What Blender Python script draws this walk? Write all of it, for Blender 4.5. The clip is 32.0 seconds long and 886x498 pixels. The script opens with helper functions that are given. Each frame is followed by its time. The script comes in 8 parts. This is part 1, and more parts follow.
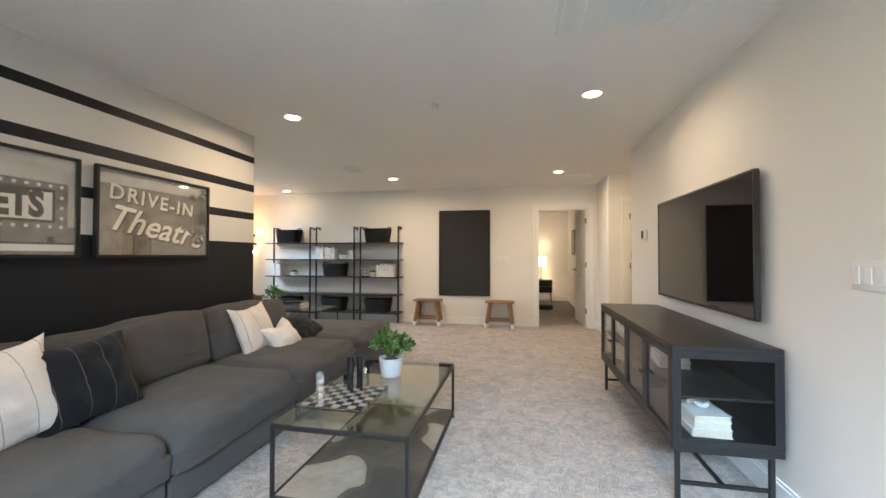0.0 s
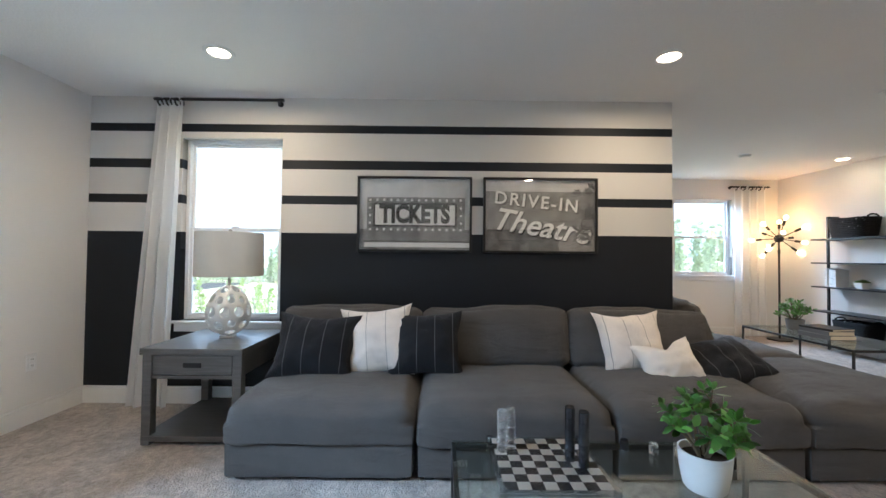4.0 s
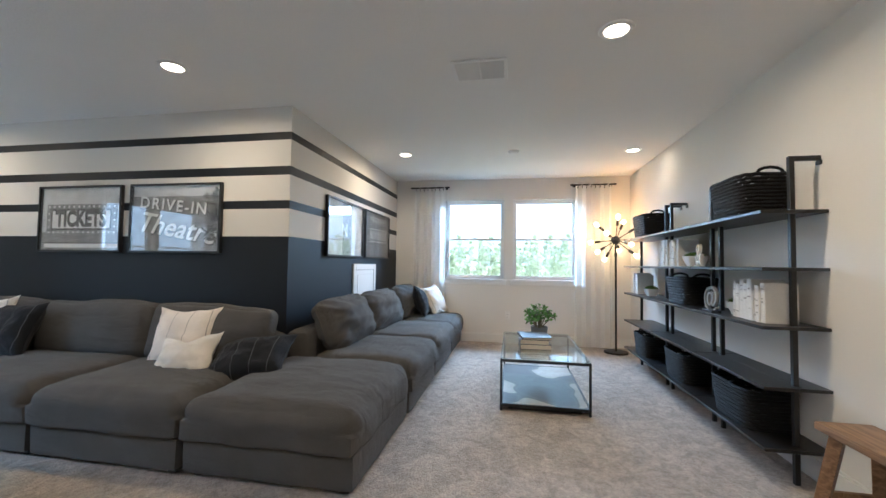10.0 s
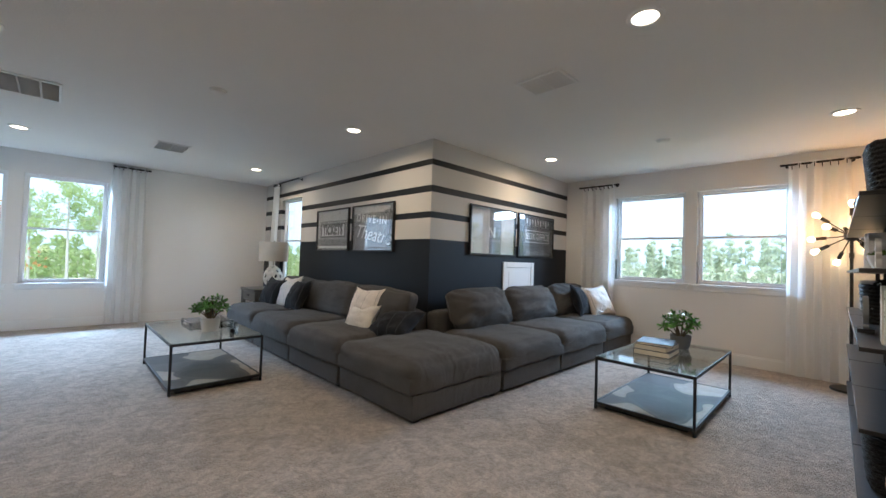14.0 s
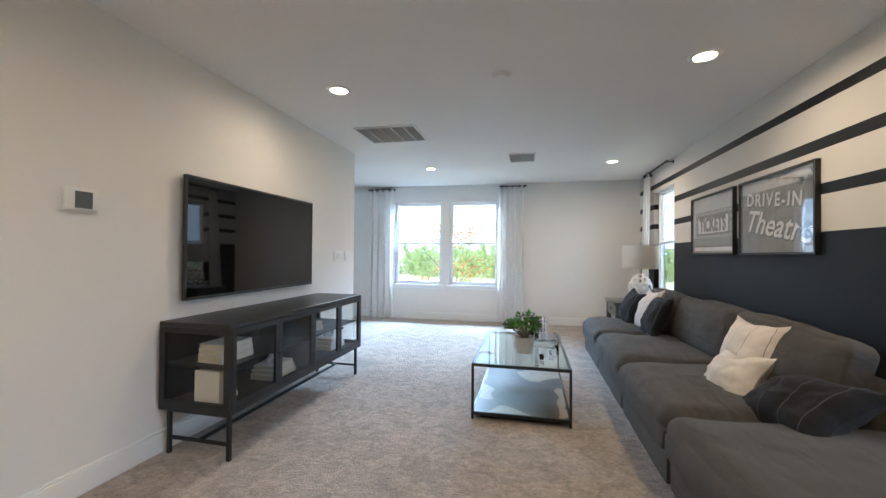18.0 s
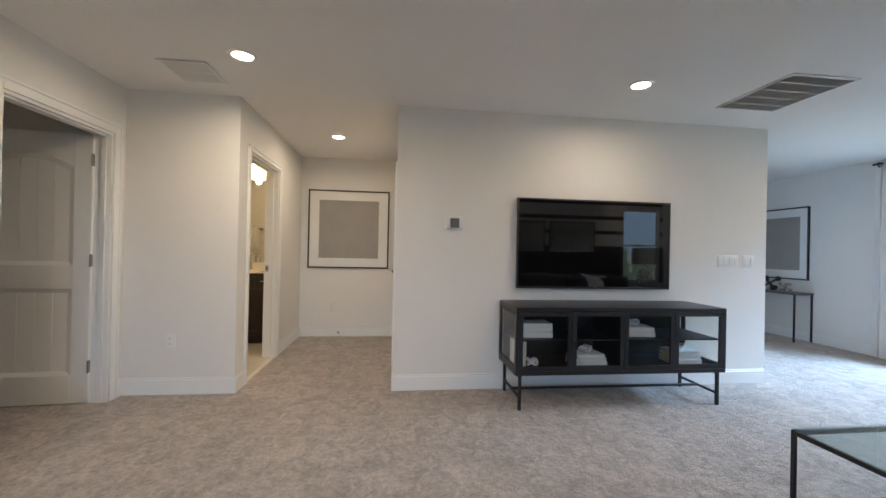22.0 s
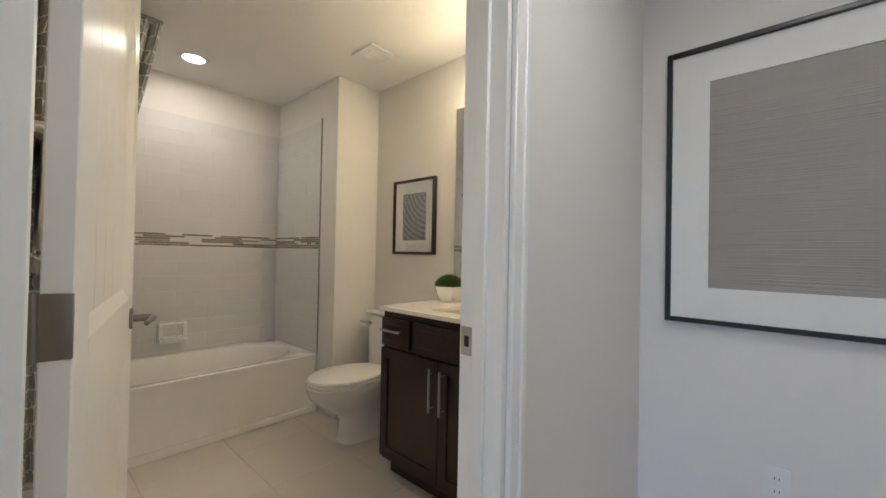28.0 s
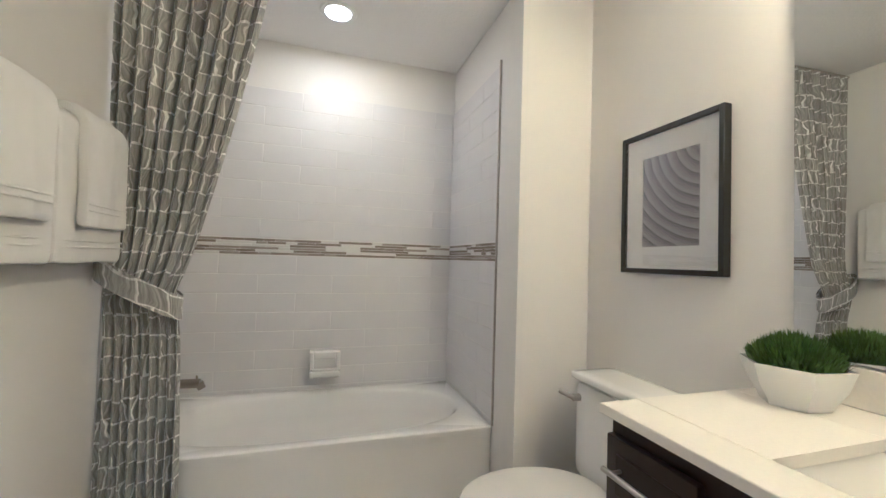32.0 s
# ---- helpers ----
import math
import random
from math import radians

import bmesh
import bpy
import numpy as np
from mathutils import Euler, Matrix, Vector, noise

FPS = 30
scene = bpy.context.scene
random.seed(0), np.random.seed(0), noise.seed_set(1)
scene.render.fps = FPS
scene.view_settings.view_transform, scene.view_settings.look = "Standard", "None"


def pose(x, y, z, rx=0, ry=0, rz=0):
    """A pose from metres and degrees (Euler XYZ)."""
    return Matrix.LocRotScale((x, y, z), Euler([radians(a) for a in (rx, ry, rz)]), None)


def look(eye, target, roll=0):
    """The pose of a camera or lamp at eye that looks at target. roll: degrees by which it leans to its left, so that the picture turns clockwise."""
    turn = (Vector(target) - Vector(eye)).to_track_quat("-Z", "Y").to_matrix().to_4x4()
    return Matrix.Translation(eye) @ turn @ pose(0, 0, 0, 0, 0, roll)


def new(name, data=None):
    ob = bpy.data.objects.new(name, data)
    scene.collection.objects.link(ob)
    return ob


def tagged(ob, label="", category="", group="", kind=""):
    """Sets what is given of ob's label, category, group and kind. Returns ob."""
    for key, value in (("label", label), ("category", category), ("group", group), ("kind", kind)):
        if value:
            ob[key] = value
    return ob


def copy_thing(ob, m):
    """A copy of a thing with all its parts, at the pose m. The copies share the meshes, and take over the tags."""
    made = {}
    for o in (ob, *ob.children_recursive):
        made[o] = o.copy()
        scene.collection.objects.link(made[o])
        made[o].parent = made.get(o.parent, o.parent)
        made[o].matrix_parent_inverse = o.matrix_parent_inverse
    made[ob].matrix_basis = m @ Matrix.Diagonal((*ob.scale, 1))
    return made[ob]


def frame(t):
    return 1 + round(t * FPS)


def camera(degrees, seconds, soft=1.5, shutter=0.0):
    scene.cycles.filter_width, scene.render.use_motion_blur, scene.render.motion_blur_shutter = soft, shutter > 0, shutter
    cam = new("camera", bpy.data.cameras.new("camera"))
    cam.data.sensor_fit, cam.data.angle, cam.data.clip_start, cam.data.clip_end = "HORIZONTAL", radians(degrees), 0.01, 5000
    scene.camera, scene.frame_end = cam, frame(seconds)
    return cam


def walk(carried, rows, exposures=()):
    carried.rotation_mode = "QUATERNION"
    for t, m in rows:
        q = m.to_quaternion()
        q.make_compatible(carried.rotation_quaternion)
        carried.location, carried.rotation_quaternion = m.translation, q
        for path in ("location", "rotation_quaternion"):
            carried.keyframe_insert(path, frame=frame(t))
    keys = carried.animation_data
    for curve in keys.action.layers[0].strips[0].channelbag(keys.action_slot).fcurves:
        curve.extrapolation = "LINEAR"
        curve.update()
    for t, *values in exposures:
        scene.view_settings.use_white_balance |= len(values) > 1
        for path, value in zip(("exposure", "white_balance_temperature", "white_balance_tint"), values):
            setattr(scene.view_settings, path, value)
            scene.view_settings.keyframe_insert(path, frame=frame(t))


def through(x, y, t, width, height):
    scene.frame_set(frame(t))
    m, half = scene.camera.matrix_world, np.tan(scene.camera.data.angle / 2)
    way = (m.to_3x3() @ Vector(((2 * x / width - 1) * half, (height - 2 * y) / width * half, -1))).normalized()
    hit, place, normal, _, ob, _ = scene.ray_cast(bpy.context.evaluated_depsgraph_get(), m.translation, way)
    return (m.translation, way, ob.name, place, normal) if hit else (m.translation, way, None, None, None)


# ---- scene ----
cam = camera(97.4, 32.0)
PATH = [
    (0, (0.067, -0.103, 1.228), (-0.325, 1.858, 1.262), 0.1),
    (0.5, (0.169, 0.057, 1.219), (-0.452, 1.958, 1.251), 0.3),
    (1, (0.198, 0.228, 1.221), (-0.776, 1.975, 1.253), 0.4),
    (1.5, (0.278, 0.416, 1.232), (-1.092, 1.872, 1.265), 0.4),
    (2, (0.394, 0.654, 1.21), (-1.286, 1.739, 1.25), 0.5),
    (2.5, (0.448, 0.853, 1.208), (-1.417, 1.575, 1.239), 0.5),
    (3, (0.474, 1.07, 1.218), (-1.482, 1.485, 1.247), 0.6),
    (3.5, (0.512, 1.312, 1.197), (-1.479, 1.494, 1.23), 0.6),
    (5.5, (0.433, 2.262, 1.135), (-1.543, 1.96, 1.208), 0.6),
    (6, (0.391, 2.524, 1.15), (-1.573, 2.157, 1.223), 0.6),
    (6.5, (0.376, 2.85, 1.122), (-1.58, 2.445, 1.207), 0.6),
    (7, (0.383, 3.197, 1.111), (-1.569, 2.771, 1.196), 0.5),
    (7.5, (0.338, 3.565, 1.101), (-1.613, 3.134, 1.19), 0.6),
    (8, (0.319, 3.912, 1.11), (-1.633, 3.484, 1.195), 0.6),
    (8.5, (0.334, 4.293, 1.141), (-1.619, 3.872, 1.225), 0.6),
    (9, (0.299, 4.598, 1.14), (-1.658, 4.196, 1.219), 0.7),
    (9.5, (0.273, 4.904, 1.125), (-1.689, 4.526, 1.205), 0.7),
    (10, (0.297, 5.203, 1.147), (-1.67, 4.849, 1.225), 0.8),
    (10.5, (0.289, 5.431, 1.131), (-1.681, 5.09, 1.206), 0.9),
    (11, (0.226, 5.644, 1.117), (-1.739, 5.28, 1.193), 0.9),
    (11.5, (0.162, 5.819, 1.097), (-1.787, 5.374, 1.171), 1.1),
    (12, (0.117, 6.026, 1.098), (-1.771, 5.371, 1.17), 1.3),
    (12.5, (0.076, 6.162, 1.097), (-1.71, 5.265, 1.167), 1.4),
    (13, (0.097, 6.305, 1.09), (-1.559, 5.186, 1.162), 1.6),
    (13.5, (0.146, 6.439, 1.116), (-1.377, 5.144, 1.179), 1.9),
    (14, (0.219, 6.457, 1.13), (-1.186, 5.035, 1.188), 1.9),
    (14.5, (0.223, 6.46, 1.137), (-1.068, 4.933, 1.183), 2.0),
    (16.5, (-0.111, 5.974, 1.18), (-0.648, 4.047, 1.197), 0.8),
    (17, (-0.335, 5.861, 1.182), (-0.568, 3.875, 1.202), 0.8),
    (17.5, (-0.564, 5.742, 1.2), (-0.471, 3.744, 1.221), 0.5),
    (18, (-0.84, 5.648, 1.199), (-0.404, 3.696, 1.223), 0.5),
    (18.5, (-1.107, 5.531, 1.195), (-0.358, 3.677, 1.219), 0.5),
    (19, (-1.358, 5.346, 1.192), (-0.333, 3.629, 1.218), 0.5),
    (19.5, (-1.569, 5.183, 1.223), (-0.323, 3.62, 1.237), 0.9),
    (20, (-1.786, 5.041, 1.225), (-0.341, 3.659, 1.236), 1.0),
    (20.5, (-1.946, 4.878, 1.221), (-0.318, 3.717, 1.233), 1.0),
    (21, (-2.063, 4.736, 1.208), (-0.268, 3.854, 1.222), 1.1),
    (21.5, (-2.097, 4.639, 1.2), (-0.177, 4.082, 1.211), 1.1),
    (22, (-2.046, 4.674, 1.205), (-0.06, 4.439, 1.213), 1.2),
    (22.5, (-1.992, 4.76, 1.186), (0.008, 4.796, 1.194), 1.2),
    (23, (-1.838, 4.871, 1.199), (0.151, 5.076, 1.2), 1.2),
    (23.5, (-1.586, 4.985, 1.206), (0.393, 5.271, 1.204), 1.0),
    (24, (-1.245, 5.018, 1.213), (0.73, 5.329, 1.213), 1.0),
    (24.5, (-0.84, 5.051, 1.192), (1.136, 5.358, 1.198), 1.1),
    (26.5, (0.813, 5.321, 1.177), (2.761, 5.773, 1.205), 0.8),
    (27, (1.174, 5.33, 1.211), (3.045, 6.036, 1.224), 0.8),
    (27.5, (1.449, 5.386, 1.184), (3.162, 6.418, 1.207), 1.0),
    (28, (1.642, 5.475, 1.183), (3.115, 6.828, 1.208), 1.1),
    (28.5, (1.823, 5.601, 1.165), (3.027, 7.198, 1.193), 1.5),
    (29, (1.937, 5.761, 1.192), (2.924, 7.5, 1.216), 1.3),
    (29.5, (2.04, 5.936, 1.214), (2.893, 7.745, 1.24), 1.4),
    (30, (2.158, 6.107, 1.23), (2.98, 7.93, 1.265), 1.5),
    (30.5, (2.259, 6.226, 1.226), (3.109, 8.036, 1.267), 1.4),
    (31, (2.339, 6.291, 1.22), (3.178, 8.106, 1.265), 1.4),
    (31.5, (2.36, 6.375, 1.204), (3.128, 8.221, 1.256), 1.5),
    (32, (2.355, 6.408, 1.201), (2.948, 8.317, 1.259), 1.7),
]
EXPOSURES = [(0.0, 1.68, 5900, 9), (1.0, 1.8, 5500, 9), (3.0, 1.5, 5350, 9), (7.0, 1.42, 5300, 9), (9.0, 1.44, 5200, 8), (11.0, 1.55, 5100, 7), (12.0, 1.72, 5050, 7), (13.0, 1.34, 5200, 8), (14.0, 1.0, 5350, 9), (17.0, 1.32, 5450, 9), (18.0, 1.42, 5450, 9), (19.0, 1.36, 5550, 9), (20.0, 1.15, 5750, 10), (21.0, 1.18, 5700, 10), (22.0, 1.33, 5300, 9), (23.0, 1.82, 4800, 6), (24.0, 1.9, 4700, 7), (27.0, 1.27, 4480, 8), (28.5, 1.33, 4230, 8), (29.5, 1.34, 4050, 8), (30.5, 1.5, 3920, 8), (32.0, 1.82, 3940, 8)]
walk(cam, [(t, look(eye, target, roll)) for t, eye, target, roll in PATH], EXPOSURES)

# ---- world and light ----
world = bpy.data.worlds.new("world")
scene.world = world
world.use_nodes = True
wn, wl = world.node_tree.nodes, world.node_tree.links
wn.clear()
w_out = wn.new("ShaderNodeOutputWorld")
w_bg = wn.new("ShaderNodeBackground")
w_sky = wn.new("ShaderNodeTexSky")
w_sky.sky_type = "NISHITA"
w_sky.sun_disc = False
w_sky.sun_elevation = radians(58)
w_sky.sun_rotation = radians(20)
w_sky.air_density, w_sky.dust_density, w_sky.ozone_density = 1.0, 2.5, 1.0
w_bg.inputs["Strength"].default_value = 0.078
w_mix = wn.new("ShaderNodeMix")
w_mix.data_type = "RGBA"
w_mix.inputs["Factor"].default_value = 0.7
wl.new(w_sky.outputs[0], w_mix.inputs["A"])
w_mix.inputs["B"].default_value = (11.2, 13.8, 16.0, 1)    # thin bright overcast
wl.new(w_mix.outputs["Result"], w_bg.inputs[0])
wl.new(w_bg.outputs[0], w_out.inputs[0])


def lamp(name, kind, m, power, color=(1, 1, 1), **kw):
    data = bpy.data.lights.new(name, kind)
    data.energy, data.color = power, color
    for k, v in kw.items():
        if k == "size":
            data.size = v
        elif k == "size_y":
            data.shape = "RECTANGLE"
            data.size_y = v
        elif k == "radius":
            data.shadow_soft_size = v
        elif k == "angle":
            data.angle = v
        elif k == "spread":
            data.spread = v
        elif k == "disk":
            data.shape = "DISK"
            data.size = v
        elif k == "cone":
            data.spot_size, data.spot_blend = v
    ob = new(name, data)
    ob.matrix_world = m
    return ob


# hazy sun, high and to the north-west, so that no patch falls through the windows
lamp("sun", "SUN", pose(0, 0, 20, 32, 0, 160), 3.6, (1, 0.95, 0.88), angle=radians(3))
DAY = (0.62, 0.82, 1.0)
# sky light falling through each window from above
for x in (1.18, 0.155):
    lamp("window_daylight", "AREA", pose(x, -3.03, 2.99, 74, 0, 0), 238, DAY, size=1.2, size_y=1.0)
for y in (4.63, 5.65):
    lamp("window_daylight", "AREA", pose(-6.75, y, 2.58, 76, 0, -90), 72, DAY, size=1.2, size_y=1.0)
lamp("window_daylight", "AREA", pose(-4.34, -0.85, 3.06, 56, 0, -90), 38, DAY, size=0.9, size_y=1.0)
WARM = (1.0, 0.71, 0.41)
SPOTS = [(-1.9, 0.15, 4.9), (0.58, 0.15, 4.9), (-1.89, 2.96, 4.9), (0.59, 2.94, 3.3), (-1.91, 5.75, 6.6), (0.6, 5.69, 6.6), (-4.12, 3.94, 4.9), (-4.26, 6.5, 0.8), (2.36, 5.34, 3.4)]
for x, y, watts in SPOTS:
    lamp("recessed_lamp", "AREA", pose(x, y, 2.425), watts, WARM, disk=0.12, spread=radians(172))
lamp("bath_recessed_lamp", "AREA", pose(2.39, 8.42, 2.425), 1.7, (1.0, 0.66, 0.33), disk=0.16)
for dx, dy, dz in ((0.30, -0.18, 0.12), (-0.10, -0.33, 0.05), (0.05, 0.10, 0.36)):
    lamp("bulb_light", "POINT", pose(-5.25 + dx, 6.56 + dy, 1.50 + dz), 0.85, (1.0, 0.43, 0.11), radius=0.05)
lamp("bedside_light", "POINT", pose(0.60, 10.62, 1.08), 7, (1.0, 0.74, 0.46), radius=0.05)
for y in (6.38, 6.60, 6.82):
    lamp("vanity_bulb", "POINT", pose(3.385, y, 2.105), 2.5, (1.0, 0.60, 0.21), radius=0.035)

# ---- materials ----
def mat(name, color, rough=0.6, metal=0.0, vary=0.06, scale=6.0, grain=0.0, grain_scale=300.0, bump=0.0, bump_scale=200.0,
        coat=0.0, sheen=0.0, spec=0.5, emit=None, emit_power=0.0, random_tone=0.0):
    """A surface with variation at two scales: slow tone drift and fine grain, and a relief."""
    m = bpy.data.materials.new(name)
    m.use_nodes = True
    nt = m.node_tree
    n, l = nt.nodes, nt.links
    b = n["Principled BSDF"]
    tc = n.new("ShaderNodeTexCoord")
    b.inputs["Roughness"].default_value = rough
    b.inputs["Metallic"].default_value = metal
    b.inputs["Coat Weight"].default_value = coat
    b.inputs["Sheen Weight"].default_value = sheen
    b.inputs["Specular IOR Level"].default_value = spec
    col = None
    rgb = n.new("ShaderNodeRGB")
    rgb.outputs[0].default_value = (*color, 1)
    col = rgb.outputs[0]

    def times(col, fac_socket, lo, hi):
        mr = n.new("ShaderNodeMapRange")
        mr.inputs["To Min"].default_value, mr.inputs["To Max"].default_value = lo, hi
        mr.inputs["From Min"].default_value, mr.inputs["From Max"].default_value = 0.25, 0.75
        l.new(fac_socket, mr.inputs["Value"])
        mx = n.new("ShaderNodeMix")
        mx.data_type, mx.blend_type = "RGBA", "MULTIPLY"
        mx.inputs["Factor"].default_value = 1
        l.new(col, mx.inputs["A"])
        l.new(mr.outputs[0], mx.inputs["B"])
        return mx.outputs["Result"]

    if vary:
        t1 = n.new("ShaderNodeTexNoise")
        t1.inputs["Scale"].default_value, t1.inputs["Detail"].default_value = scale, 4
        l.new(tc.outputs["Object"], t1.inputs["Vector"])
        col = times(col, t1.outputs[0], 1 - vary, 1 + vary)
    if grain:
        t2 = n.new("ShaderNodeTexNoise")
        t2.inputs["Scale"].default_value, t2.inputs["Detail"].default_value = grain_scale, 2
        l.new(tc.outputs["Object"], t2.inputs["Vector"])
        col = times(col, t2.outputs[0], 1 - grain, 1 + grain)
    if random_tone:
        oi = n.new("ShaderNodeObjectInfo")
        mr = n.new("ShaderNodeMapRange")
        mr.inputs["To Min"].default_value, mr.inputs["To Max"].default_value = 1 - random_tone, 1 + random_tone
        l.new(oi.outputs["Random"], mr.inputs["Value"])
        mx = n.new("ShaderNodeMix")
        mx.data_type, mx.blend_type = "RGBA", "MULTIPLY"
        mx.inputs["Factor"].default_value = 1
        l.new(col, mx.inputs["A"])
        l.new(mr.outputs[0], mx.inputs["B"])
        col = mx.outputs["Result"]
    l.new(col, b.inputs["Base Color"])
    if bump:
        t3 = n.new("ShaderNodeTexNoise")
        t3.inputs["Scale"].default_value, t3.inputs["Detail"].default_value = bump_scale, 3
        l.new(tc.outputs["Object"], t3.inputs["Vector"])
        bp = n.new("ShaderNodeBump")
        bp.inputs["Strength"].default_value, bp.inputs["Distance"].default_value = bump, 0.01
        l.new(t3.outputs[0], bp.inputs["Height"])
        l.new(bp.outputs[0], b.inputs["Normal"])
    if emit:
        b.inputs["Emission Color"].default_value = (*emit, 1)
        b.inputs["Emission Strength"].default_value = emit_power
    return m


def nodes_of(m):
    return m.node_tree.nodes, m.node_tree.links, m.node_tree.nodes["Principled BSDF"]


def band_mask(n, l, value, edges):
    """1 where value lies in one of the bands, else 0."""
    total = None
    for lo, hi in edges:
        a = n.new("ShaderNodeMath")
        a.operation = "GREATER_THAN"
        a.inputs[1].default_value = lo
        l.new(value, a.inputs[0])
        c = n.new("ShaderNodeMath")
        c.operation = "LESS_THAN"
        c.inputs[1].default_value = hi
        l.new(value, c.inputs[0])
        p = n.new("ShaderNodeMath")
        p.operation = "MULTIPLY"
        l.new(a.outputs[0], p.inputs[0])
        l.new(c.outputs[0], p.inputs[1])
        if total is None:
            total = p.outputs[0]
        else:
            q = n.new("ShaderNodeMath")
            q.operation = "MAXIMUM"
            l.new(total, q.inputs[0])
            l.new(p.outputs[0], q.inputs[1])
            total = q.outputs[0]
    return total


def striped_paint():
    """Greige paint with three painted black bands above a black dado."""
    m = mat("striped_paint", (0.66, 0.64, 0.61), 0.75, vary=0.015, scale=1.5, bump=0.06, bump_scale=220, spec=0.33)
    n, l, b = nodes_of(m)
    geo = n.new("ShaderNodeNewGeometry")
    sep = n.new("ShaderNodeSeparateXYZ")
    l.new(geo.outputs["Position"], sep.inputs[0])
    mask = band_mask(n, l, sep.outputs["Z"], [(-1, 1.356), (1.585, 1.654), (1.866, 1.939), (2.159, 2.224)])
    src = b.inputs["Base Color"].links[0].from_socket
    mx = n.new("ShaderNodeMix")
    mx.data_type = "RGBA"
    l.new(mask, mx.inputs["Factor"])
    l.new(src, mx.inputs["A"])
    # black paint, with the sky's bluish reflection tinted into the base colour
    mx.inputs["B"].default_value = (0.0085, 0.011, 0.0165, 1)
    l.new(mx.outputs["Result"], b.inputs["Base Color"])
    ro = n.new("ShaderNodeMapRange")
    ro.inputs["To Min"].default_value, ro.inputs["To Max"].default_value = 0.75, 0.55
    l.new(mask, ro.inputs["Value"])
    l.new(ro.outputs[0], b.inputs["Roughness"])
    return m


def carpet_mat():
    """Cut-pile carpet: tufts, and the brushed lighter and darker sweeps of a vacuum cleaner."""
    m = mat("carpet", (0.42, 0.368, 0.325), 0.95, vary=0.0, sheen=0.25, spec=0.15)
    n, l, b = nodes_of(m)
    tc = n.new("ShaderNodeTexCoord")
    src = b.inputs["Base Color"].links[0].from_socket
    def noise_tex(scale, detail, distort=0.0):
        t = n.new("ShaderNodeTexNoise")
        t.inputs["Scale"].default_value, t.inputs["Detail"].default_value = scale, detail
        t.inputs["Distortion"].default_value = distort
        l.new(tc.outputs["Object"], t.inputs["Vector"])
        return t.outputs[0]
    col = src
    for s, d, lo, hi, w, di in ((2.2, 3, 0.93, 1.06, 0.12, 0.9), (9, 4, 0.84, 1.15, 0.12, 1.1), (36, 3, 0.85, 1.15, 0.15, 0.3), (110, 2, 0.85, 1.15, 0.18, 0.0)):
        mr = n.new("ShaderNodeMapRange")
        mr.inputs["From Min"].default_value, mr.inputs["From Max"].default_value = 0.5 - w, 0.5 + w
        mr.inputs["To Min"].default_value, mr.inputs["To Max"].default_value = lo, hi
        l.new(noise_tex(s, d, di), mr.inputs["Value"])
        mx = n.new("ShaderNodeMix")
        mx.data_type, mx.blend_type = "RGBA", "MULTIPLY"
        mx.inputs["Factor"].default_value = 1
        l.new(col, mx.inputs["A"])
        l.new(mr.outputs[0], mx.inputs["B"])
        col = mx.outputs["Result"]
    l.new(col, b.inputs["Base Color"])
    add = n.new("ShaderNodeMath")
    l.new(noise_tex(95, 4), add.inputs[0])
    l.new(noise_tex(18, 3), add.inputs[1])
    bp = n.new("ShaderNodeBump")
    bp.inputs["Strength"].default_value, bp.inputs["Distance"].default_value = 1.0, 0.019
    l.new(add.outputs[0], bp.inputs["Height"])
    l.new(bp.outputs[0], b.inputs["Normal"])
    return m


def glass_mat(name, tint=(1, 1, 1), rough=0.0, edge=1.0):
    """Clear sheet glass: it lets light straight through and mirrors a little, more at a slant."""
    m = bpy.data.materials.new(name)
    m.use_nodes = True
    n, l = m.node_tree.nodes, m.node_tree.links
    n.clear()
    out = n.new("ShaderNodeOutputMaterial")
    tr = n.new("ShaderNodeBsdfTransparent")
    tr.inputs[0].default_value = (*tint, 1)
    gl = n.new("ShaderNodeBsdfGlossy")
    gl.inputs["Roughness"].default_value = rough
    fr = n.new("ShaderNodeLayerWeight")
    fr.inputs["Blend"].default_value = 0.5
    pw = n.new("ShaderNodeMath")
    pw.operation = "POWER"
    pw.inputs[1].default_value = 4.5
    l.new(fr.outputs["Facing"], pw.inputs[0])
    ml = n.new("ShaderNodeMath")
    ml.operation = "MULTIPLY_ADD"
    ml.use_clamp = True
    ml.inputs[1].default_value, ml.inputs[2].default_value = 0.9, 0.045 * edge
    l.new(pw.outputs[0], ml.inputs[0])
    mx = n.new("ShaderNodeMixShader")
    l.new(ml.outputs[0], mx.inputs[0])
    l.new(tr.outputs[0], mx.inputs[1])
    l.new(gl.outputs[0], mx.inputs[2])
    l.new(mx.outputs[0], out.inputs[0])
    return m


